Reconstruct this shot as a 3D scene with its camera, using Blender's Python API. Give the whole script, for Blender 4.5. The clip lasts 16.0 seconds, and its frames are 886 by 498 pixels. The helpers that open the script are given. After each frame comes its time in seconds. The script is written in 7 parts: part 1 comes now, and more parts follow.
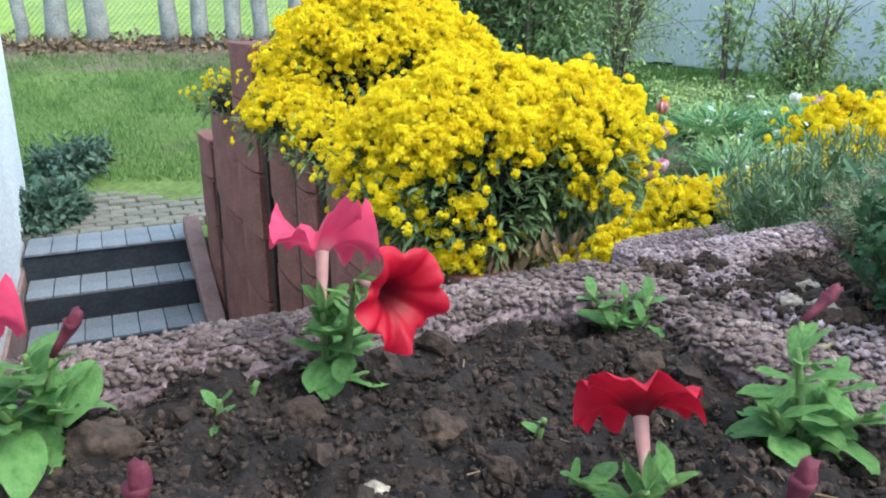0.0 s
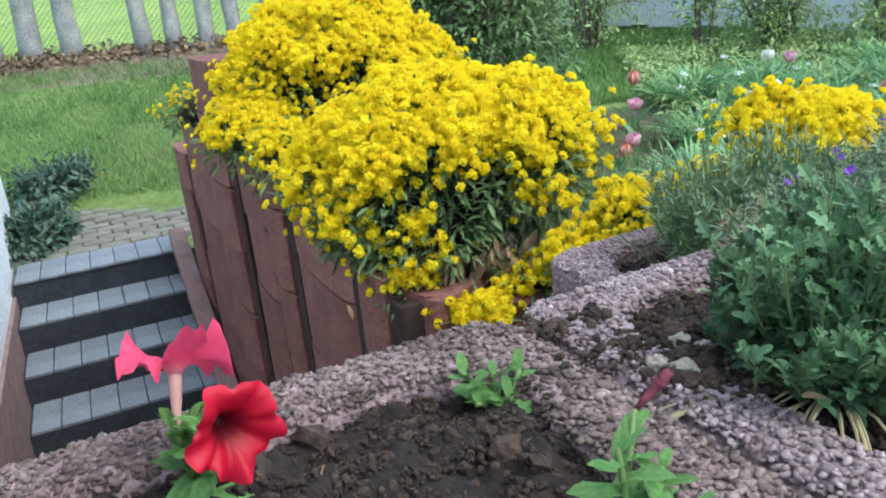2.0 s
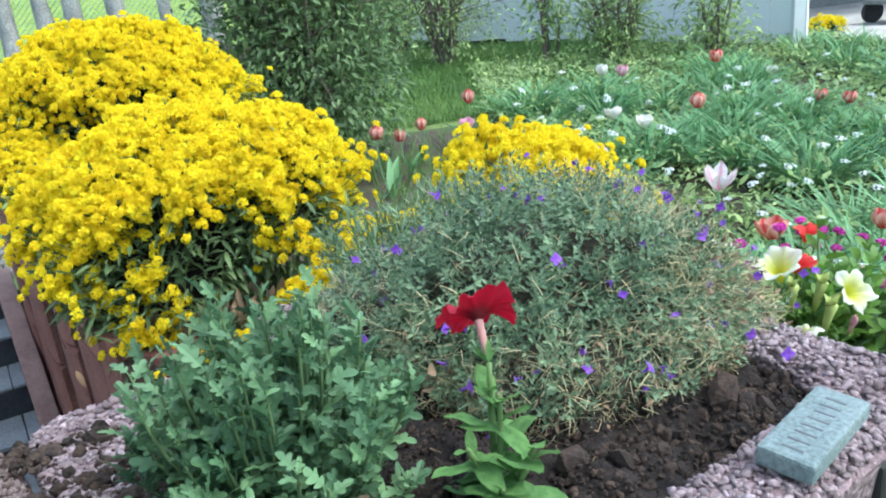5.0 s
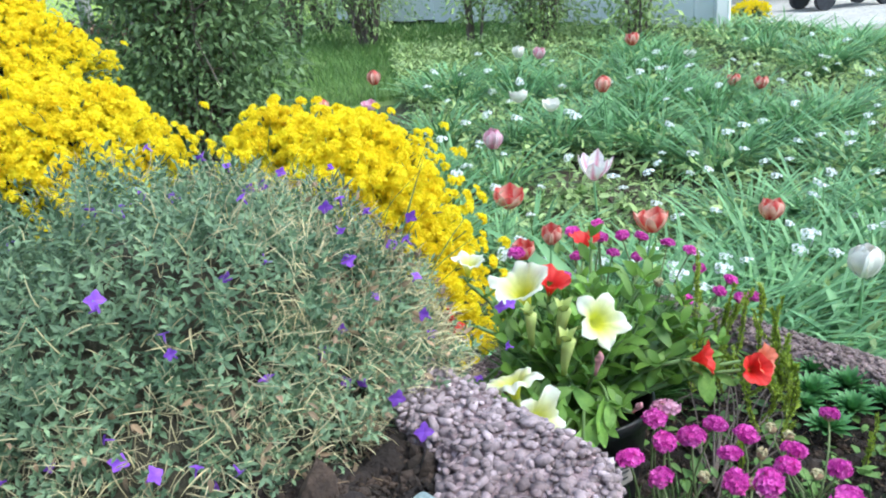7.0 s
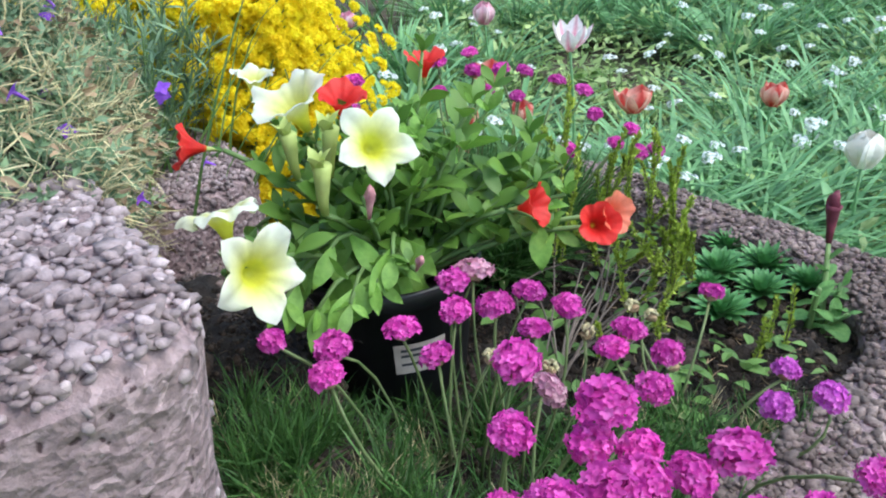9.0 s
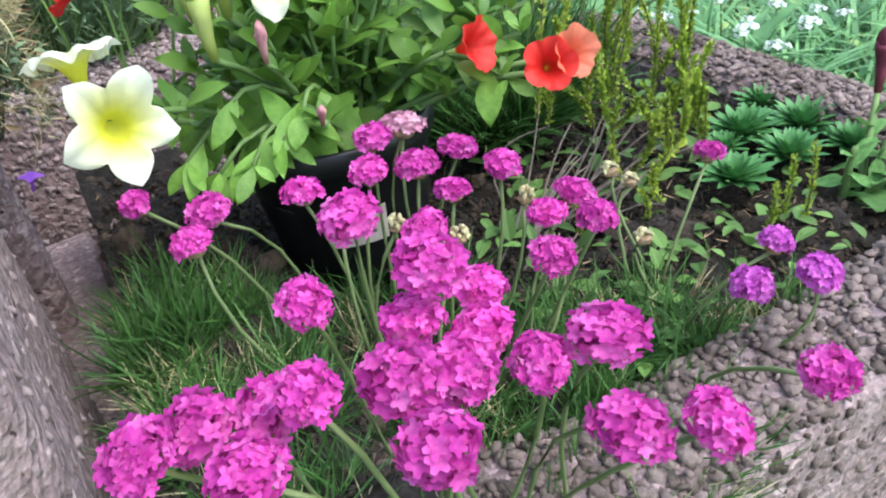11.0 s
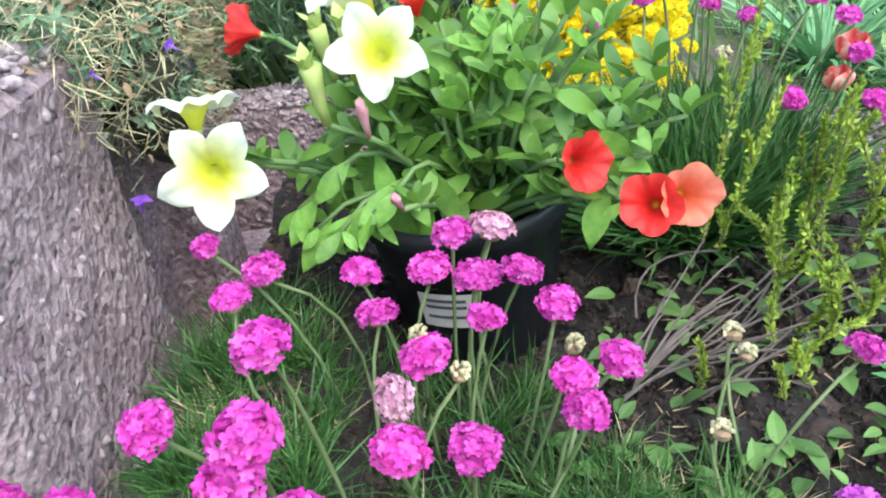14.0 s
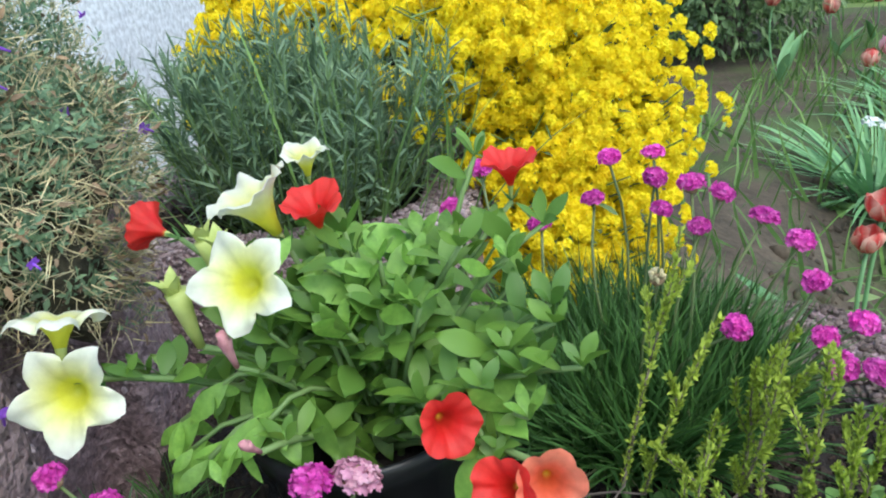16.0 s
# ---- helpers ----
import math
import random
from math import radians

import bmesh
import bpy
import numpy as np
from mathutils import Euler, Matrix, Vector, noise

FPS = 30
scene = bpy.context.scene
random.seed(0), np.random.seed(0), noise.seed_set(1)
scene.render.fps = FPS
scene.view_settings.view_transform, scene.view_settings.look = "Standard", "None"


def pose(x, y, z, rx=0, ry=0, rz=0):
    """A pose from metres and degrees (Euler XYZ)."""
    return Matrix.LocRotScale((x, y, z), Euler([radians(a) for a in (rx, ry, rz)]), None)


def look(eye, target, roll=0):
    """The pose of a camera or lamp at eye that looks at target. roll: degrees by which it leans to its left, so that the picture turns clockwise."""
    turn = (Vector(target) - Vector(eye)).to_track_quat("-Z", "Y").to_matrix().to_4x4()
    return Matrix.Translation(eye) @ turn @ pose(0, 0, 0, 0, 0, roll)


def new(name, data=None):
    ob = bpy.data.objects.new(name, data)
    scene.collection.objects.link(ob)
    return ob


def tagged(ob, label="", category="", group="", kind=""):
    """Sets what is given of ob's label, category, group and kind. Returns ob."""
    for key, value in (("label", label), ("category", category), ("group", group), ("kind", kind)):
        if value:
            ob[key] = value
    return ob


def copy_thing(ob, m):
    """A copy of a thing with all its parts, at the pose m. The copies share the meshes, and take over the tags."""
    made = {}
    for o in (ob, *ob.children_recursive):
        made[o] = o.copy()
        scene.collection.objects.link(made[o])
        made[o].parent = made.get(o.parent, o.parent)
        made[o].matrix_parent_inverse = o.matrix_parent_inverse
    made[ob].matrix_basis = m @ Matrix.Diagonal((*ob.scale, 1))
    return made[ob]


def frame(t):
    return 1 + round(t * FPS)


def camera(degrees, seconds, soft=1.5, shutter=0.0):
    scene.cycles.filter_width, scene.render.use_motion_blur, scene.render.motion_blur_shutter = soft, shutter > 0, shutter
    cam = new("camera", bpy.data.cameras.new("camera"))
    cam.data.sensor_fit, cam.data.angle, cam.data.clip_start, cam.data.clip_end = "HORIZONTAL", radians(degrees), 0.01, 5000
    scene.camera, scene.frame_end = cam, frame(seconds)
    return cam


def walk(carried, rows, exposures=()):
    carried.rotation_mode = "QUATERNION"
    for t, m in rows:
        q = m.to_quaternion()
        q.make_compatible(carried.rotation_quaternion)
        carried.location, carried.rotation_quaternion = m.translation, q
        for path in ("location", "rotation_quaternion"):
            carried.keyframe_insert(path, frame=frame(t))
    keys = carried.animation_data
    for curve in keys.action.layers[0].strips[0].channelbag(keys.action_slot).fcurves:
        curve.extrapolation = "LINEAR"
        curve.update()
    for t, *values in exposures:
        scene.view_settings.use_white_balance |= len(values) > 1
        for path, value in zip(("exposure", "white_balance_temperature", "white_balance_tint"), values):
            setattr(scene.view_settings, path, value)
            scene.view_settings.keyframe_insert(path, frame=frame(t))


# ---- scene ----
# camera and its walk
cam = camera(59.61, 16.0, soft=2.0)
PATH = [
    (0, (-0.0475, -0.0091, 1.4533), (-0.0406, 0.9473, 1.1615), -0.33),
    (0.5, (-0.0342, -0.0056, 1.4621), (-0.0391, 0.9413, 1.1405), -2.43),
    (1, (-0.0189, -0.0027, 1.4817), (-0.0386, 0.9382, 1.1438), -3.3),
    (1.5, (0.0002, 0.0001, 1.5009), (-0.0179, 0.9373, 1.1525), -3.03),
    (2, (0.0564, 0.003, 1.529), (0.0583, 0.9499, 1.2074), -5.68),
    (2.5, (0.1215, 0.02, 1.5465), (0.1465, 0.9697, 1.2344), -5.62),
    (3, (0.1799, 0.0508, 1.5508), (0.2326, 0.9988, 1.2371), -5.16),
    (3.2, (0.2036, 0.0582, 1.549), (0.2746, 1.0035, 1.2307), -5.08),
    (5.3, (0.4038, 0.0693, 1.5386), (0.5445, 1.0059, 1.2177), -5.7),
    (5.5, (0.4239, 0.0773, 1.5375), (0.5756, 1.0117, 1.2151), -5.0),
    (6, (0.4916, 0.1217, 1.5244), (0.6318, 1.0582, 1.2032), -5.2),
    (6.5, (0.5675, 0.1624, 1.5096), (0.7227, 1.0913, 1.1731), -5.48),
    (7, (0.6316, 0.1874, 1.4874), (0.8214, 1.1061, 1.1411), -5.14),
    (7.5, (0.6939, 0.2012, 1.4689), (0.9367, 1.0995, 1.1027), -5.97),
    (8, (0.7484, 0.2193, 1.4377), (0.9566, 1.1159, 1.047), -3.64),
    (8.5, (0.7866, 0.2463, 1.3955), (0.9368, 1.1374, 0.9673), -3.66),
    (9, (0.8196, 0.27, 1.3684), (0.9522, 1.1483, 0.9091), -4.13),
    (9.5, (0.8411, 0.2932, 1.3415), (0.9538, 1.1365, 0.816), -5.73),
    (9.7, (0.8566, 0.2991, 1.3369), (0.9698, 1.1316, 0.7945), -7.41),
    (11.8, (0.9502, 0.3138, 1.3023), (0.8027, 1.1316, 0.7461), -9.42),
    (12, (0.9631, 0.3239, 1.3054), (0.7802, 1.1366, 0.7523), -9.4),
    (12.5, (0.9863, 0.3468, 1.3063), (0.737, 1.1498, 0.765), -10.15),
    (13, (0.9962, 0.3505, 1.3089), (0.709, 1.1464, 0.776), -8.81),
    (13.5, (1.0139, 0.3604, 1.3121), (0.6491, 1.1284, 0.7857), -8.47),
    (14, (1.0315, 0.3755, 1.3235), (0.6119, 1.1293, 0.8177), -9.06),
    (14.5, (1.0521, 0.3875, 1.3374), (0.5883, 1.1362, 0.8636), -8.79),
    (15, (1.0768, 0.3933, 1.3451), (0.5819, 1.1409, 0.9022), -8.15),
    (15.5, (1.0873, 0.415, 1.361), (0.5782, 1.1721, 0.9516), -9.24),
    (16, (1.0867, 0.4698, 1.3603), (0.5803, 1.2361, 0.9647), -7.47),
]
walk(cam, [(t, look(eye, target, roll)) for t, eye, target, roll in PATH],
     exposures=[(0.0, -0.12, 5850, -3), (3.0, -0.28, 5900, -3), (5.5, -0.12, 5750, -3), (8.5, -0.18, 5900, -3), (9.5, -0.36, 5900, -3), (12.0, 0.20, 6150, -3), (14.5, 0.20, 5800, -3), (16.0, -0.44, 5950, -3)])

# ---- world, sun, exposure ----
world = bpy.data.worlds.new("garden_sky")
scene.world = world
world.use_nodes = True
wn = world.node_tree
wn.nodes.clear()
sky = wn.nodes.new("ShaderNodeTexSky")
sky.sky_type = "NISHITA"
sky.sun_disc = False
sky.sun_elevation, sky.sun_rotation = radians(58), radians(119)
sky.dust_density = 3.0
bg = wn.nodes.new("ShaderNodeBackground")
bg.inputs["Strength"].default_value = 0.50
wo = wn.nodes.new("ShaderNodeOutputWorld")
wn.links.new(sky.outputs[0], bg.inputs[0])
wn.links.new(bg.outputs[0], wo.inputs[0])
sun = bpy.data.lights.new("sun", "SUN")
sun.energy, sun.angle, sun.color = 1.25, radians(50), (1.0, 0.97, 0.91)
sun_ob = new("sun", sun)
sun_ob.matrix_world = look((4.4, -2.4, 8.0), (0.0, 0.0, 0.0))


# ---- materials ----
def ramp(nt, fac, stops):
    r = nt.nodes.new("ShaderNodeValToRGB")
    el = r.color_ramp.elements
    while len(el) < len(stops):
        el.new(0.5)
    for e, (p, c) in zip(el, stops):
        e.position, e.color = p, (*c, 1)
    nt.links.new(fac, r.inputs[0])
    return r.outputs[0]


def noise_tex(nt, vec, scale, detail=4.0, rough=0.55):
    n = nt.nodes.new("ShaderNodeTexNoise")
    n.inputs["Scale"].default_value, n.inputs["Detail"].default_value = scale, detail
    n.inputs["Roughness"].default_value = rough
    nt.links.new(vec, n.inputs["Vector"])
    return n.outputs["Fac"]


def mul(nt, a, b, blend="MULTIPLY", fac=1.0):
    m = nt.nodes.new("ShaderNodeMix")
    m.data_type, m.blend_type = "RGBA", blend
    if isinstance(fac, float):
        m.inputs[0].default_value = fac
    else:
        nt.links.new(fac, m.inputs[0])
    nt.links.new(a, m.inputs[6])
    nt.links.new(b, m.inputs[7])
    return m.outputs[2]


def material(name, stops, scale=20.0, fine=0.0, rough=0.6, bump=0.0, bump_scale=120.0, island=None, obj=0.0,
             trans=0.0, spec=0.4, coat=0.0, patches=None, radial=None, axis_len=None, metal=0.0, coords="Object"):
    """stops: colours along a noise; island: dark and light factor per loose piece; radial: colour stops along the distance from the axis."""
    m = bpy.data.materials.new(name)
    m.use_nodes = True
    nt = m.node_tree
    b = nt.nodes["Principled BSDF"]
    tc = nt.nodes.new("ShaderNodeTexCoord")
    vec = tc.outputs[coords]
    if radial:
        sx = nt.nodes.new("ShaderNodeVectorMath")
        sx.operation = "MULTIPLY"
        sx.inputs[1].default_value = (1, 1, 0)
        nt.links.new(vec, sx.inputs[0])
        ln = nt.nodes.new("ShaderNodeVectorMath")
        ln.operation = "LENGTH"
        nt.links.new(sx.outputs[0], ln.inputs[0])
        dv = nt.nodes.new("ShaderNodeMath")
        dv.operation = "DIVIDE"
        dv.inputs[1].default_value = axis_len
        nt.links.new(ln.outputs["Value"], dv.inputs[0])
        col = ramp(nt, dv.outputs[0], radial)
        g = ramp(nt, noise_tex(nt, vec, scale), [(0.3, (0.85, 0.85, 0.85)), (0.7, (1.08, 1.08, 1.08))])
        col = mul(nt, col, g)
    else:
        col = ramp(nt, noise_tex(nt, vec, scale), stops)
    if fine:
        g = ramp(nt, noise_tex(nt, vec, fine, 3.0), [(0.32, (0.72, 0.72, 0.72)), (0.68, (1.25, 1.25, 1.25))])
        col = mul(nt, col, g)
    if patches:
        psc, c, lo, hi = patches
        f = ramp(nt, noise_tex(nt, vec, psc, 5.0), [(lo, (0, 0, 0)), (hi, (1, 1, 1))])
        rgb = nt.nodes.new("ShaderNodeRGB")
        rgb.outputs[0].default_value = (*c, 1)
        col = mul(nt, col, rgb.outputs[0], "MIX", f)
    if island:
        geo = nt.nodes.new("ShaderNodeNewGeometry")
        col = mul(nt, col, ramp(nt, geo.outputs["Random Per Island"], island))
    if obj:
        oi = nt.nodes.new("ShaderNodeObjectInfo")
        col = mul(nt, col, ramp(nt, oi.outputs["Random"], [(0, (1 - obj,) * 3), (1, (1 + obj,) * 3)]))
    nt.links.new(col, b.inputs["Base Color"])
    b.inputs["Roughness"].default_value = rough
    b.inputs["Specular IOR Level"].default_value = spec
    b.inputs["Coat Weight"].default_value = coat
    b.inputs["Metallic"].default_value = metal
    if bump:
        bp = nt.nodes.new("ShaderNodeBump")
        bp.inputs["Strength"].default_value, bp.inputs["Distance"].default_value = bump, 0.004
        nt.links.new(noise_tex(nt, vec, bump_scale, 6.0), bp.inputs["Height"])
        nt.links.new(bp.outputs[0], b.inputs["Normal"])
    if trans:
        t = nt.nodes.new("ShaderNodeBsdfTranslucent")
        nt.links.new(col, t.inputs[0])
        mx = nt.nodes.new("ShaderNodeMixShader")
        mx.inputs[0].default_value = trans
        nt.links.new(b.outputs[0], mx.inputs[1])
        nt.links.new(t.outputs[0], mx.inputs[2])
        nt.links.new(mx.outputs[0], nt.nodes["Material Output"].inputs[0])
    return m


def petal_material(name, mid, edge, width):
    """A petal with a paler margin; the petal's own box gives its length and breadth."""
    m = material(name, [(0.3, mid), (0.7, mid)], 40, 0, 0.5, trans=0.3, coords="Generated")
    nt = m.node_tree
    b = nt.nodes["Principled BSDF"]
    tc = nt.nodes.new("ShaderNodeTexCoord")
    sp = nt.nodes.new("ShaderNodeSeparateXYZ")
    nt.links.new(tc.outputs["Generated"], sp.inputs[0])
    a = nt.nodes.new("ShaderNodeMath")
    a.operation = "SUBTRACT"
    a.inputs[1].default_value = 0.5
    nt.links.new(sp.outputs[0], a.inputs[0])
    c = nt.nodes.new("ShaderNodeMath")
    c.operation = "ABSOLUTE"
    nt.links.new(a.outputs[0], c.inputs[0])
    d = nt.nodes.new("ShaderNodeMath")
    d.operation = "MULTIPLY_ADD"
    d.inputs[1].default_value = 1.5
    nt.links.new(c.outputs[0], d.inputs[0])
    e = nt.nodes.new("ShaderNodeMath")
    e.operation = "MULTIPLY"
    e.inputs[1].default_value = 0.3
    nt.links.new(sp.outputs[1], e.inputs[0])
    nt.links.new(e.outputs[0], d.inputs[2])
    col = ramp(nt, d.outputs[0], [(width * 0.6, mid), (width + 0.3, edge)])
    g = ramp(nt, noise_tex(nt, tc.outputs["Generated"], 9), [(0.3, (0.82, 0.8, 0.8)), (0.7, (1.1, 1.1, 1.1))])
    col = mul(nt, col, g)
    nt.links.new(col, b.inputs["Base Color"])
    for n in nt.nodes:
        if n.bl_idname == "ShaderNodeBsdfTranslucent":
            nt.links.new(col, n.inputs[0])
    return m


def aggregate_material():
    """Rough mauve concrete with dark pits, paler grains and a coarse relief."""
    m = material("washed_concrete", [(0.3, (0.235, 0.162, 0.172)), (0.7, (0.345, 0.252, 0.260))], 26, 240, 0.9)
    nt = m.node_tree
    b = nt.nodes["Principled BSDF"]
    tc = nt.nodes.new("ShaderNodeTexCoord")
    warp = nt.nodes.new("ShaderNodeTexNoise")
    warp.inputs["Scale"].default_value = 120
    nt.links.new(tc.outputs["Object"], warp.inputs["Vector"])
    ad = nt.nodes.new("ShaderNodeVectorMath")
    ad.operation = "MULTIPLY_ADD"
    ad.inputs[1].default_value = (0.012, 0.012, 0.012)
    nt.links.new(warp.outputs["Color"], ad.inputs[0])
    nt.links.new(tc.outputs["Object"], ad.inputs[2])
    old = b.inputs["Base Color"].links[0].from_socket
    v = nt.nodes.new("ShaderNodeTexVoronoi")
    v.inputs["Scale"].default_value = 210
    nt.links.new(ad.outputs[0], v.inputs["Vector"])
    sep = nt.nodes.new("ShaderNodeSeparateColor")
    nt.links.new(v.outputs["Color"], sep.inputs[0])
    col = mul(nt, old, ramp(nt, sep.outputs[0], [(0, (0.72, 0.70, 0.70)), (0.6, (1.0, 0.99, 1.0)), (0.93, (1.12, 1.12, 1.14)), (1, (1.6, 1.6, 1.6))]))
    pit = nt.nodes.new("ShaderNodeTexVoronoi")
    pit.inputs["Scale"].default_value = 130
    nt.links.new(ad.outputs[0], pit.inputs["Vector"])
    rough = noise_tex(nt, tc.outputs["Object"], 150, 6.0, 0.65)
    deep = nt.nodes.new("ShaderNodeMath")
    deep.operation = "MULTIPLY_ADD"
    deep.inputs[1].default_value = 0.9
    nt.links.new(rough, deep.inputs[0])
    nt.links.new(pit.outputs["Distance"], deep.inputs[2])
    col = mul(nt, col, ramp(nt, deep.outputs[0], [(0.52, (0.22, 0.17, 0.18)), (0.62, (1, 1, 1))]))
    nt.links.new(col, b.inputs["Base Color"])
    bp = nt.nodes.new("ShaderNodeBump")
    bp.inputs["Strength"].default_value, bp.inputs["Distance"].default_value = 0.8, 0.004
    nt.links.new(deep.outputs[0], bp.inputs["Height"])
    nt.links.new(bp.outputs[0], b.inputs["Normal"])
    return m


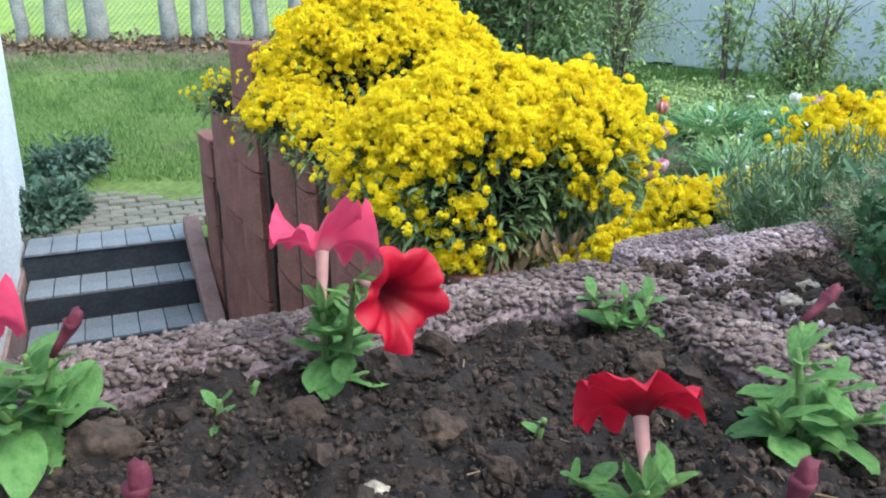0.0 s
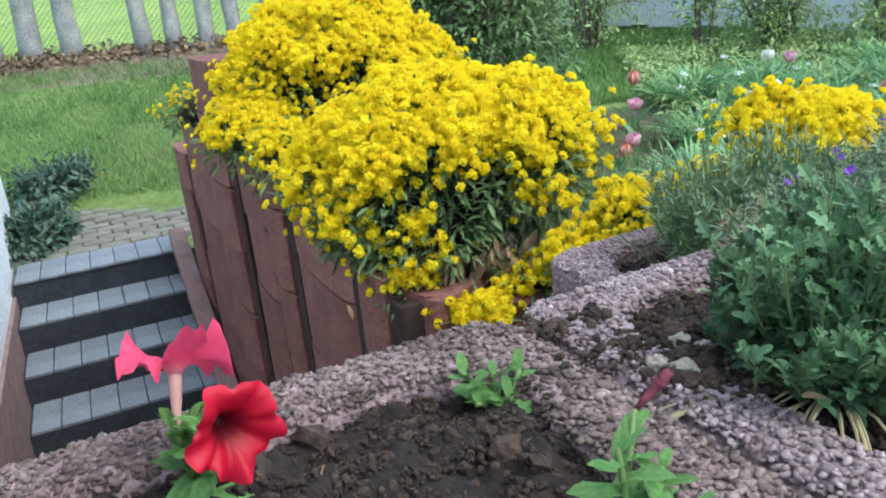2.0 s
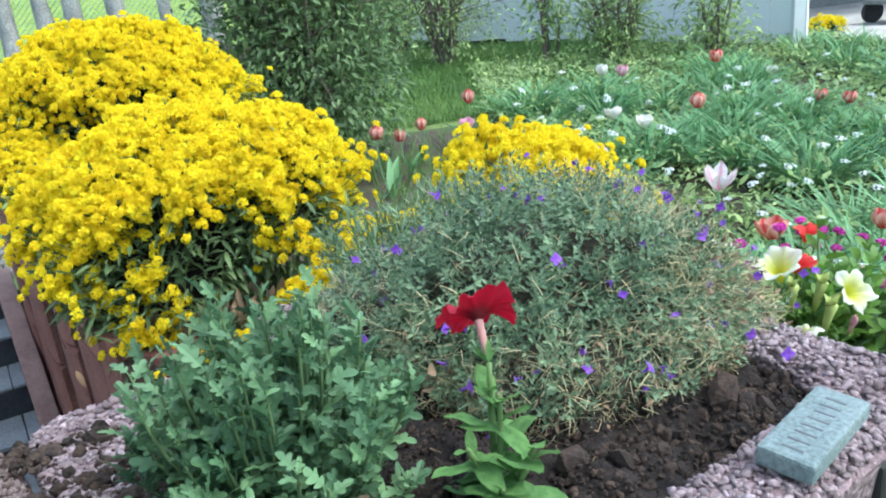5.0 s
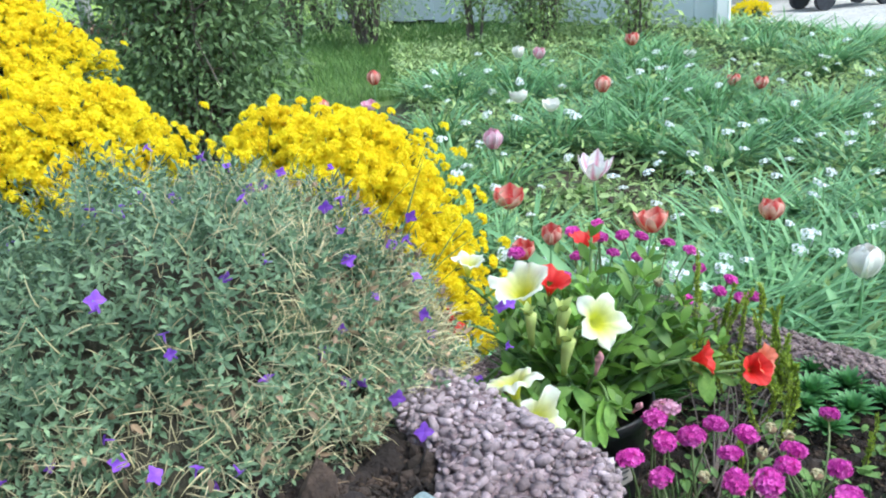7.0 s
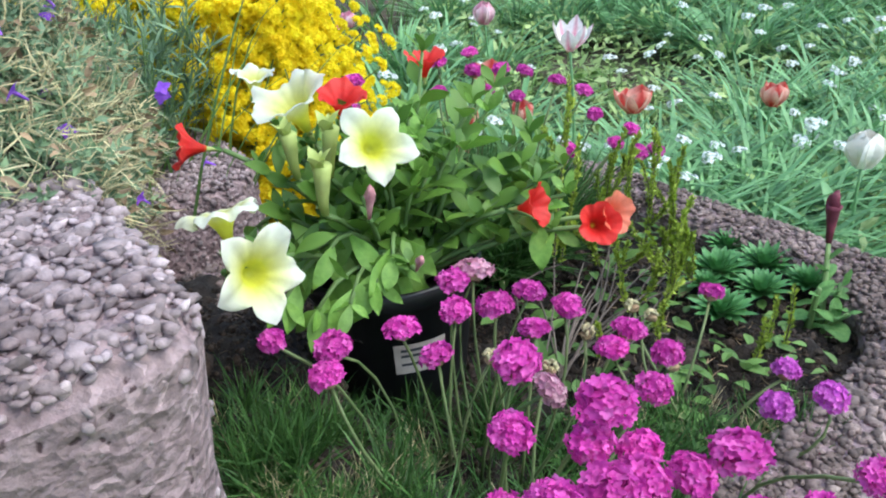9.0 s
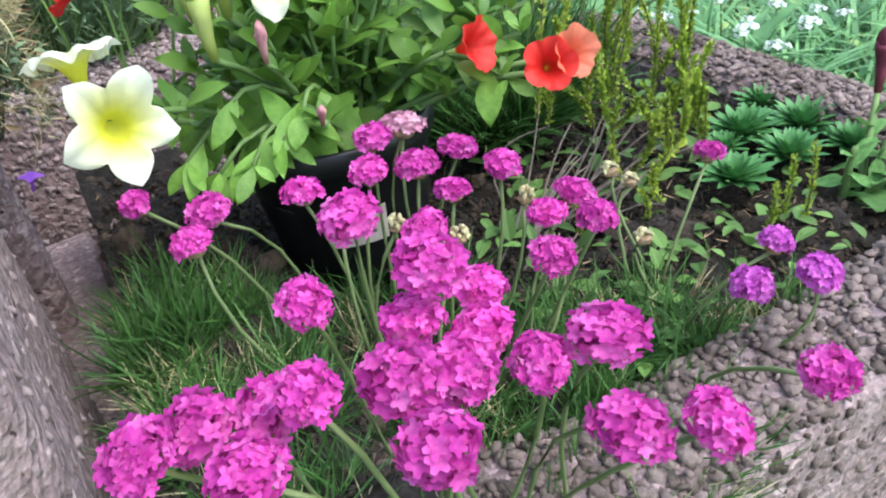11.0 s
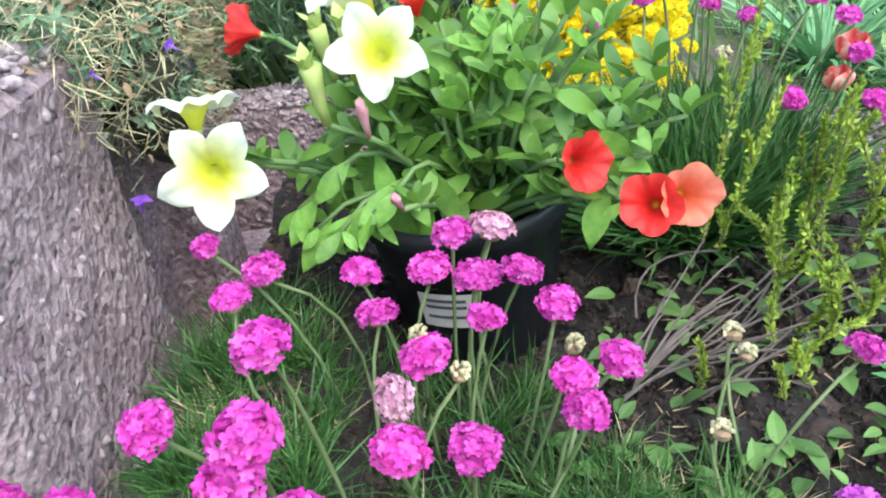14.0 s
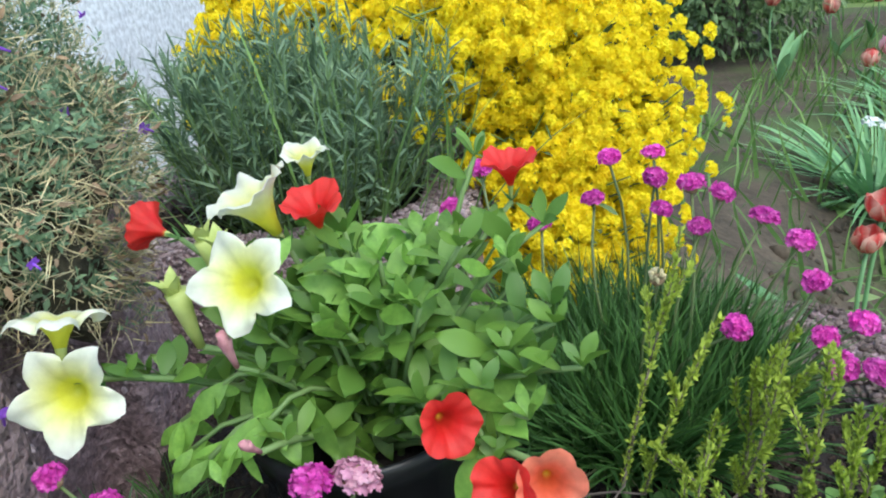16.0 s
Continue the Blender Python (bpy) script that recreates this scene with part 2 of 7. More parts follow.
VAR = [(0, (0.55, 0.58, 0.55)), (0.5, (0.95, 0.95, 0.95)), (1, (1.4, 1.35, 1.25))]
M = dict(
    concrete=aggregate_material(),
    pebble=material("aggregate_grain", [(0.3, (0.245, 0.187, 0.19)), (0.7, (0.39, 0.322, 0.335))], 14, 260, 0.8, 0.4, 500,
                    island=[(0, (0.55, 0.53, 0.53)), (0.35, (0.85, 0.8, 0.8)), (0.85, (1.1, 1.06, 1.08)), (0.98, (1.35, 1.32, 1.35)), (1, (1.8, 1.8, 1.8))]),
    # Pebble colours darkened and browned: shade put into the rim, plus soil patches.
    shaded_soiled=material("shaded_soiled_grain", [(0.3, (0.135, 0.098, 0.088)), (0.7, (0.27, 0.21, 0.195))], 14, 260, 0.85, 0.5, 500, patches=(16.0, (0.07, 0.05, 0.042), 0.52, 0.68),
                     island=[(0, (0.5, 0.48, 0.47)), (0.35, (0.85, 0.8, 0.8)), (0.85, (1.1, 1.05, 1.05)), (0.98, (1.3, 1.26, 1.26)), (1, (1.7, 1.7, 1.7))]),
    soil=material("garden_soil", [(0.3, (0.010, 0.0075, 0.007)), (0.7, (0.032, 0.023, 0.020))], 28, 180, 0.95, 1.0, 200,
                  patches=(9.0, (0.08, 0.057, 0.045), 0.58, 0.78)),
    clod=material("soil_clod", [(0.3, (0.025, 0.0175, 0.0145)), (0.7, (0.075, 0.051, 0.040))], 60, 300, 0.95, 0.8, 200, island=VAR),
    stone=material("small_stone", [(0.3, (0.2, 0.17, 0.15)), (0.7, (0.42, 0.37, 0.32))], 60, 300, 0.8, 0.4, 200, island=VAR),
    redblock=material("red_brown_concrete", [(0.3, (0.165, 0.068, 0.058)), (0.7, (0.265, 0.122, 0.102))], 7, 90, 0.9, 0.5, 130, obj=0.12,
                      patches=(4.0, (0.20, 0.11, 0.085), 0.58, 0.8)),
    # Fill of the block gaps: groove shade put into the colour, with dirt.
    joint_shade_dirt=material("shade_and_dirt_in_joint", [(0.3, (0.020, 0.012, 0.010)), (0.7, (0.05, 0.03, 0.025))], 20, 90, 0.95, 0.4, 90),
    riser=material("anthracite_riser", [(0.3, (0.022, 0.026, 0.034)), (0.7, (0.04, 0.046, 0.058))], 6, 60, 0.6, 0.1),
    tread=material("light_grey_tile", [(0.3, (0.16, 0.18, 0.21)), (0.7, (0.25, 0.27, 0.30))], 5, 70, 0.55, 0.1, obj=0.08),
    grout=material("tile_grout", [(0.3, (0.10, 0.10, 0.11)), (0.7, (0.17, 0.17, 0.18))], 30),
    render=material("white_plaster", [(0.3, (0.72, 0.74, 0.78)), (0.7, (0.84, 0.85, 0.88))], 3, 40, 0.85, 0.2, 90),
    plinth=material("pink_grey_plinth", [(0.3, (0.20, 0.13, 0.12)), (0.7, (0.31, 0.215, 0.195))], 12, 150, 0.9, 0.5, 200),
    whitewall=material("white_board_wall", [(0.3, (0.82, 0.81, 0.80)), (0.7, (0.88, 0.87, 0.86))], 2.5, 0, 0.8, 0.1, 60,
                       patches=(1.6, (0.62, 0.58, 0.55), 0.58, 0.85)),
    # Near-black for the shade in the shed's gap and the planter's slot.
    dark=material("shade_black", [(0.3, (0.015, 0.015, 0.015)), (0.7, (0.03, 0.03, 0.03))], 8),
    ground=material("lawn_earth", [(0.35, (0.12, 0.175, 0.045)), (0.65, (0.18, 0.24, 0.07))], 1.6, 18, 0.95, 0.4, 30,
                    patches=(0.9, (0.15, 0.125, 0.075), 0.60, 0.76)),
    grass=material("grass_blades", [(0.3, (0.115, 0.22, 0.055)), (0.7, (0.21, 0.335, 0.10))], 1.5, 0, 0.55, trans=0.3, island=VAR),
    dryearth=material("dry_earth", [(0.3, (0.15, 0.115, 0.08)), (0.7, (0.27, 0.21, 0.155))], 8, 60, 0.95, 0.5, 90),
    bedearth=material("bed_earth", [(0.3, (0.055, 0.042, 0.030)), (0.7, (0.115, 0.088, 0.064))], 9, 70, 0.95, 0.6, 110, patches=(3.0, (0.075, 0.105, 0.035), 0.48, 0.62)),
    cobble=material("mossy_paving", [(0.3, (0.13, 0.125, 0.10)), (0.7, (0.24, 0.225, 0.19))], 12, 90, 0.9, 0.5, 120, obj=0.2),
    yellow=material("yellow_blossom", [(0.3, (0.89, 0.73, 0.006)), (0.7, (0.94, 0.83, 0.018))], 12, 0, 0.6, trans=0.5,
                    island=[(0, (0.95, 0.90, 0.8)), (0.4, (1, 0.99, 1)), (1, (1.03, 1.10, 2.5))]),
    greygreen=material("grey_green_leaf", [(0.3, (0.095, 0.155, 0.065)), (0.7, (0.20, 0.285, 0.125))], 8, 0, 0.6, trans=0.2, island=VAR),
    mumleaf=material("blue_green_leaf", [(0.3, (0.07, 0.155, 0.075)), (0.7, (0.215, 0.35, 0.175))], 14, 0, 0.55, trans=0.2, island=VAR),
    aubleaf=material("mound_leaf", [(0.3, (0.095, 0.165, 0.092)), (0.7, (0.265, 0.37, 0.22))], 16, 0, 0.6, trans=0.2, island=VAR),
    straw=material("dry_stalk", [(0.3, (0.40, 0.34, 0.19)), (0.7, (0.64, 0.57, 0.36))], 10, 0, 0.7, trans=0.15, island=VAR),
    # Dark brown that carries the shade inside the aubrieta cushion.
    twigs=material("core_shade_brown", [(0.3, (0.040, 0.034, 0.022)), (0.7, (0.085, 0.075, 0.048))], 90, 300, 0.9, 0.8, 200),
    drybrown=material("withered_leaf", [(0.3, (0.15, 0.10, 0.06)), (0.7, (0.30, 0.21, 0.135))], 10, 0, 0.8, island=VAR),
    petleaf=material("petunia_leaf", [(0.3, (0.105, 0.235, 0.065)), (0.7, (0.215, 0.385, 0.12))], 4, 0, 0.7, 0.5, 12, obj=0.22, trans=0.3, spec=0.35,
                     coords="Generated"),
    potleaf=material("smooth_petunia_leaf", [(0.3, (0.12, 0.245, 0.036)), (0.7, (0.235, 0.41, 0.07))], 3.5, 0, 0.5, 0.2, 10, island=[(0, (0.72, 0.78, 0.80)), (0.5, (1, 1, 1)), (1, (1.3, 1.22, 1.1))], obj=0.26, trans=0.3, spec=0.5),
    budpink=material("faded_pink_bud", [(0.3, (0.36, 0.13, 0.17)), (0.7, (0.60, 0.32, 0.33))], 60, 0, 0.7, 0.3, 200),
    coral_pale=material("pale_coral_petal", None, 90, 0, 0.5, 0.2, 160, trans=0.4, axis_len=0.018,
                        radial=[(0.0, (0.85, 0.55, 0.02)), (0.2, (0.66, 0.10, 0.03)), (0.6, (0.82, 0.15, 0.08)), (1, (0.85, 0.24, 0.15))]),
    petstem=material("petunia_stem", [(0.3, (0.12, 0.20, 0.06)), (0.7, (0.20, 0.29, 0.10))], 30, 0, 0.6, trans=0.1),
    red=material("red_petal", None, 90, 0, 0.5, 0.2, 160, trans=0.3, axis_len=0.025,
                 radial=[(0.0, (0.03, 0.001, 0.004)), (0.25, (0.16, 0.002, 0.010)), (0.45, (0.48, 0.003, 0.022)), (1, (0.62, 0.008, 0.042))]),
    pink=material("pink_petal", None, 90, 0, 0.5, 0.2, 160, trans=0.35, axis_len=0.025,
                  radial=[(0.0, (0.5, 0.25, 0.26)), (0.3, (0.76, 0.055, 0.14)), (1, (0.84, 0.085, 0.19))]),
    cream=material("cream_petal", None, 90, 0, 0.5, 0.2, 160, trans=0.35, axis_len=0.025,
                   radial=[(0.0, (0.50, 0.50, 0.03)), (0.24, (0.70, 0.68, 0.06)), (0.50, (0.77, 0.76, 0.36)), (0.74, (0.80, 0.80, 0.64)), (1, (0.82, 0.82, 0.74))]),
    coral=material("coral_petal", None, 90, 0, 0.5, 0.2, 160, trans=0.35, axis_len=0.018,
                   radial=[(0.0, (0.85, 0.55, 0.02)), (0.2, (0.52, 0.02, 0.01)), (0.6, (0.70, 0.016, 0.016)), (1, (0.74, 0.04, 0.035))]),
    tube=material("flower_tube", [(0.3, (0.46, 0.20, 0.19)), (0.7, (0.62, 0.38, 0.35))], 60, 0, 0.6, trans=0.2),
    tubeg=material("pale_green_tube", [(0.3, (0.36, 0.44, 0.10)), (0.7, (0.55, 0.60, 0.22))], 60, 0, 0.6, trans=0.2),
    bud=material("maroon_bud", [(0.3, (0.08, 0.012, 0.028)), (0.7, (0.20, 0.035, 0.06))], 60, 0, 0.7, 0.3, 200),
    magenta=material("magenta_floret", [(0.25, (0.60, 0.030, 0.37)), (0.75, (0.80, 0.11, 0.55))], 420, 0, 0.6, trans=0.35, obj=0.15,
                     island=[(0, (0.78, 0.6, 0.82)), (0.45, (0.97, 0.9, 0.97)), (0.8, (1.06, 1.5, 1.10)), (1, (1.08, 2.6, 1.25))]),
    lilac=material("lilac_floret", [(0.25, (0.48, 0.055, 0.44)), (0.75, (0.66, 0.16, 0.60))], 420, 0, 0.6, trans=0.35, obj=0.15, island=[(0, (0.75, 0.6, 0.82)), (0.5, (1, 0.95, 1)), (1, (1.2, 1.8, 1.2))]),
    faded=material("faded_floret", [(0.25, (0.52, 0.22, 0.36)), (0.75, (0.70, 0.42, 0.52))], 420, 0, 0.7, trans=0.3, obj=0.15, island=[(0, (0.7, 0.55, 0.6)), (0.5, (1, 0.95, 1)), (1, (1.15, 1.4, 1.2))]),
    palestalk=material("pale_green_stalk", [(0.3, (0.10, 0.145, 0.05)), (0.7, (0.20, 0.235, 0.10))], 40, 0, 0.6, trans=0.1),
    purple=material("violet_petal", [(0.3, (0.15, 0.035, 0.46)), (0.7, (0.34, 0.12, 0.66))], 90, 0, 0.6, trans=0.3, obj=0.25),
    bladegreen=material("tuft_blade", [(0.3, (0.042, 0.105, 0.026)), (0.7, (0.10, 0.205, 0.05))], 30, 0, 0.5, trans=0.25, island=VAR),
    heath=material("heather_green", [(0.3, (0.22, 0.31, 0.03)), (0.7, (0.44, 0.52, 0.08))], 20, 0, 0.6, trans=0.2, island=VAR),
    wood=material("brown_twig", [(0.3, (0.09, 0.07, 0.06)), (0.7, (0.19, 0.15, 0.13))], 60, 0, 0.85, 0.4, 200),
    semper=material("succulent_leaf", [(0.3, (0.06, 0.18, 0.055)), (0.7, (0.135, 0.31, 0.10))], 60, 0, 0.45, trans=0.1, island=VAR),
    pot=material("black_plastic", [(0.3, (0.010, 0.010, 0.012)), (0.7, (0.022, 0.022, 0.026))], 40, 0, 0.35, 0.05),
    paper=material("paper_label", [(0.3, (0.40, 0.33, 0.29)), (0.7, (0.60, 0.52, 0.47))], 40, 0, 0.7),
    ink=material("label_print", [(0.3, (0.05, 0.05, 0.06)), (0.7, (0.08, 0.08, 0.09))], 40, 0, 0.7),
    slate=material("grey_stone_plate", [(0.3, (0.16, 0.205, 0.205)), (0.7, (0.23, 0.28, 0.28))], 30, 300, 0.8, 0.25, 300),
    tulipleaf=material("tulip_leaf", [(0.3, (0.115, 0.26, 0.11)), (0.7, (0.29, 0.50, 0.23))], 4, 0, 0.5, trans=0.25, island=VAR),
    tulipred=petal_material("tulip_red", (0.66, 0.07, 0.065), (0.88, 0.55, 0.45), 0.48),
    tulipstripe=petal_material("tulip_striped", (0.78, 0.26, 0.40), (0.90, 0.84, 0.84), 0.18),
    tulippink=petal_material("tulip_pink", (0.78, 0.30, 0.45), (0.88, 0.66, 0.72), 0.45),
    tulipwhite=material("tulip_white", [(0.3, (0.84, 0.78, 0.70)), (0.7, (0.90, 0.87, 0.82))], 60, 0, 0.5, trans=0.25),
    white=material("white_floret", [(0.3, (0.74, 0.76, 0.74)), (0.7, (0.88, 0.88, 0.88))], 60, 0, 0.6, trans=0.2),
    shrub=material("shrub_leaf", [(0.3, (0.11, 0.18, 0.075)), (0.7, (0.22, 0.32, 0.14))], 3, 0, 0.5, trans=0.25, island=VAR),
    shrublight=material("light_shrub_leaf", [(0.3, (0.26, 0.37, 0.13)), (0.7, (0.46, 0.57, 0.25))], 3, 0, 0.5, trans=0.3, island=VAR),
    ivy=material("ivy_leaf", [(0.3, (0.05, 0.10, 0.07)), (0.7, (0.11, 0.175, 0.12))], 3, 0, 0.5, trans=0.15, island=VAR),
    post=material("weathered_post", [(0.3, (0.24, 0.235, 0.22)), (0.7, (0.42, 0.41, 0.38))], 6, 40, 0.9, 0.5, 60),
    wire=material("galvanised_wire", [(0.3, (0.3, 0.32, 0.3)), (0.7, (0.45, 0.47, 0.45))], 30, 0, 0.5, metal=0.7),
    meadow=material("meadow", [(0.35, (0.20, 0.30, 0.035)), (0.65, (0.30, 0.40, 0.06))], 0.6, 8, 0.9),
    pave=material("light_pavement", [(0.3, (0.40, 0.38, 0.36)), (0.7, (0.55, 0.53, 0.5))], 2, 30, 0.9, 0.2),
    rubber=material("black_rubber", [(0.3, (0.015, 0.016, 0.02)), (0.7, (0.03, 0.032, 0.04))], 20, 0, 0.7),
    steel=material("grey_steel", [(0.3, (0.12, 0.125, 0.13)), (0.7, (0.22, 0.23, 0.24))], 20, 0, 0.5, metal=0.4),
)


# ---- mesh helpers ----
rng = np.random.default_rng(7)


def mesh(name, V, F, mat, parent=None, label="", smooth=False, kind="", loc=None):
    """One object from arrays of points and triangles (or lists of polygons)."""
    me = bpy.data.meshes.new(name)
    me.from_pydata(np.asarray(V, float), [], F if isinstance(F, list) else np.asarray(F, int))
    me.materials.append(mat)
    if smooth:
        me.polygons.foreach_set("use_smooth", np.ones(len(me.polygons), bool))
    me.update()
    ob = new(name, me)
    if parent is not None:
        ob.parent = parent
    if loc is not None:
        ob.location = loc
    return tagged(ob, label, kind=kind)


def share(name, me, parent, m):
    """A part that shares mesh data with its alike."""
    ob = new(name, me)
    ob.parent = parent
    ob.matrix_basis = m
    return ob


def thing(name, loc, label, category, group="", kind=""):
    e = new(name)
    e.empty_display_size = 0.02
    e.location = loc
    return tagged(e, label, category, group, kind)


def join(parts):
    Vs, Fs, n = [], [], 0
    for V, F in parts:
        Vs.append(V), Fs.append(np.asarray(F) + n)
        n += len(V)
    return np.concatenate(Vs), np.concatenate(Fs)


def scatter(T, P, R, S):
    """Copies of the template T=(V, F) at places P, turned by R (n,3,3), scaled by S (n,) or (n,3)."""
    V, F = T
    P, S = np.asarray(P, float), np.asarray(S, float)
    S = S[:, None] * np.ones(3) if S.ndim == 1 else S
    W = np.einsum("nij,nkj->nki", R, V[None] * S[:, None, :]) + P[:, None, :]
    G = F[None] + (np.arange(len(P)) * len(V))[:, None, None]
    return W.reshape(-1, 3), G.reshape(-1, 3)


def unit(a):
    a = np.asarray(a, float)
    return a / (np.linalg.norm(a, axis=-1, keepdims=True) + 1e-9)


def frames(up, spin):
    """Rotations whose z is up and whose x is turned by spin."""
    z = unit(up)
    h = np.where(np.abs(z[:, 2:3]) > 0.95, [[1.0, 0, 0]], [[0, 0, 1.0]])
    x = unit(np.cross(h, z))
    y = np.cross(z, x)
    c, s = np.cos(spin)[:, None], np.sin(spin)[:, None]
    return np.stack([c * x + s * y, -s * x + c * y, z], -1)


def leafdirs(way, face):
    """Rotations whose y runs along way and whose z lies towards face."""
    y = unit(way)
    x = unit(np.cross(y, face))
    return np.stack([x, y, np.cross(x, y)], -1)


def leaf_shape(width=0.5, n=5, droop=0.25, fold=0.12, tip=1.0):
    """A leaf along +y of length 1: three points a station."""
    V, F = [], []
    for i in range(n + 1):
        t = i / n
        w = width * 0.5 * (math.sin(math.pi * t ** 0.8) ** 0.8 if 0 < t < 1 else (0.08 if t == 0 else 0.0)) * (1 if t < 0.6 else 1 - (1 - tip) * (t - 0.6))
        z = -droop * t * t
        V += [(-w, t, z + fold * w * 2), (0, t, z), (w, t, z + fold * w * 2)]
    for i in range(n):
        a = 3 * i
        for k in (0, 1):
            F += [(a + k, a + k + 1, a + k + 4), (a + k, a + k + 4, a + k + 3)]
    return np.array(V), np.array(F)


def lobed_leaf(droop=0.2):
    """A deeply lobed, waved leaf along +y, with a sunken midrib."""
    out = [(.03, 0), (.04, .22), (.17, .26), (.25, .36), (.21, .42), (.08, .42), (.20, .50), (.33, .63), (.29, .71), (.18, .70), (.09, .66), (.16, .82), (.13, .94), (.06, .99)]
    mid = [(0, y) for x, y in out]
    V, F = [], []
    n = len(out)
    for s in (1, -1):
        for k, (x, y) in enumerate(out):
            V.append((s * x, y, -droop * y * y + .30 * x + .10 * x * math.sin(17 * y + s)))
    for k, (x, y) in enumerate(mid):
        V.append((0, y, -droop * y * y - 0.02))
    for k in range(n - 1):
        F += [(k, k + 1, 2 * n + k + 1), (k, 2 * n + k + 1, 2 * n + k)]
        F += [(n + k + 1, n + k, 2 * n + k), (n + k + 1, 2 * n + k, 2 * n + k + 1)]
    F.append((n - 1, 2 * n - 1, 3 * n - 1))
    return np.array(V), np.array(F)


def wavy_leaf(width, droop, seed, n=8):
    """A broad blunt leaf along +y with a groove, raised veins between and a waved margin."""
    r = np.random.default_rng(seed)
    ph = r.uniform(0, 6.28, 4)
    V, F = [], []
    for i in range(n + 1):
        t = i / n
        w = width * 0.5 * (0.10 + 0.90 * max(0.0, math.sin(math.pi * min(1.0, 0.06 + 0.94 * t ** 1.15))) ** 0.65)
        if i == n:
            w = width * 0.16
        for s in (-1, -0.5, 0, 0.5, 1):
            z = -droop * t * t + 0.16 * abs(s) * width - 0.16 * width * s * s * 0.6
            z += 0.03 * s * s * math.sin(9 * t + ph[0] + s) + (0.006 if i % 2 else -0.003) * (abs(s) > 0.2)
            V.append((w * s + 0.05 * t * t * math.sin(ph[1]), t - 0.05 * s * s * (i == n), z))
    for i in range(n):
        for k in range(4):
            a = 5 * i + k
            F += [(a, a + 1, a + 6), (a, a + 6, a + 5)]
    return np.array(V), np.array(F)


def blade_shape(n=4, bend=0.35, width=0.06):
    V, F = [], []
    for i in range(n):
        t = i / n
        w = width * (1 - 0.55 * t) * 0.5
        V += [(-w, bend * t * t, t), (w, bend * t * t, t)]
    V.append((0, bend * 1.0, 0.98))
    for i in range(n - 1):
        a = 2 * i
        F += [(a, a + 1, a + 3), (a, a + 3, a + 2)]
    F.append((2 * n - 2, 2 * n - 1, 2 * n))
    return np.array(V), np.array(F)


def ico(level=0, seed=0, rough=0.0, flat=(1, 1, 1)):
    bm = bmesh.new()
    bmesh.ops.create_icosphere(bm, subdivisions=level + 1, radius=1.0)
    r = np.random.default_rng(seed)
    V = np.array([v.co[:] for v in bm.verts]) * (1 + rough * r.uniform(-1, 1, (len(bm.verts), 1))) * flat
    F = np.array([[v.index for v in f.verts] for f in bm.faces])
    bm.free()
    return V, F


def tube(points, r0, r1, sides=6, caps=True):
    """A tapered tube along a list of points."""
    P = np.asarray(points, float)
    n = len(P)
    d = unit(np.gradient(P, axis=0))
    fr = frames(d, np.zeros(n))
    a = np.linspace(0, 2 * np.pi, sides, endpoint=False)
    rad = np.linspace(r0, r1, n)
    V = np.concatenate([P[i] + rad[i] * (np.cos(a)[:, None] * fr[i][:, 0] + np.sin(a)[:, None] * fr[i][:, 1]) for i in range(n)] + [P[:1], P[-1:]])
    F = []
    for i in range(n - 1):
        for k in range(sides):
            p, q = i * sides + k, i * sides + (k + 1) % sides
            F += [(p, q, q + sides), (p, q + sides, p + sides)]
    F += [(n * sides, (k + 1) % sides, k) for k in range(sides)] if caps else []
    F += [] if not caps else [(n * sides + 1, (n - 1) * sides + k, (n - 1) * sides + (k + 1) % sides) for k in range(sides)]
    return V, np.array(F)


def arc(a, b, sag, n=5):
    a, b = np.asarray(a, float), np.asarray(b, float)
    t = np.linspace(0, 1, n)[:, None]
    return a + (b - a) * t + np.asarray(sag, float) * (4 * t * (1 - t))


def bevel_box(sx, sy, sz, r=0.006, seg=2):
    """A box with rounded edges, its base at z = 0, as arrays."""
    bm = bmesh.new()
    bmesh.ops.create_cube(bm, size=1.0, matrix=Matrix.Diagonal((sx, sy, sz, 1)))
    bmesh.ops.translate(bm, verts=bm.verts, vec=(0, 0, sz / 2))
    bmesh.ops.bevel(bm, geom=bm.edges[:], offset=r, segments=seg, affect="EDGES", profile=0.6)
    bmesh.ops.triangulate(bm, faces=bm.faces[:])
    V = np.array([v.co[:] for v in bm.verts])
    F = np.array([[v.index for v in f.verts] for f in bm.faces])
    bm.free()
    return V, F


def mesh_data(name, T, mat, smooth=False):
    me = bpy.data.meshes.new(name)
    me.from_pydata(T[0], [], T[1])
    me.materials.append(mat)
    if smooth:
        me.polygons.foreach_set("use_smooth", np.ones(len(me.polygons), bool))
    return me


def wob(x, y, s=1.0):
    return noise.noise(Vector((x * s, y * s, 3.7)))


# ---- the large structure ----
RIM, LOW, DIRT = 1.25, 1.06, 1.225
DU, DV = np.array([0.9002, 0.4355]), np.array([-0.4355, 0.9002])


def row(u, v):
    """Along and across the row of planters, to x, y."""
    p = u * DU + v * DV
    return float(p[0]), float(p[1])


def wall_x(y):
    """The line of the red block wall beside the stairs."""
    return -1.48 + (4.8 - y) * 0.446


def smooth(a, b, x):
    t = np.clip((x - a) / (b - a), 0, 1)
    return t * t * (3 - 2 * t)


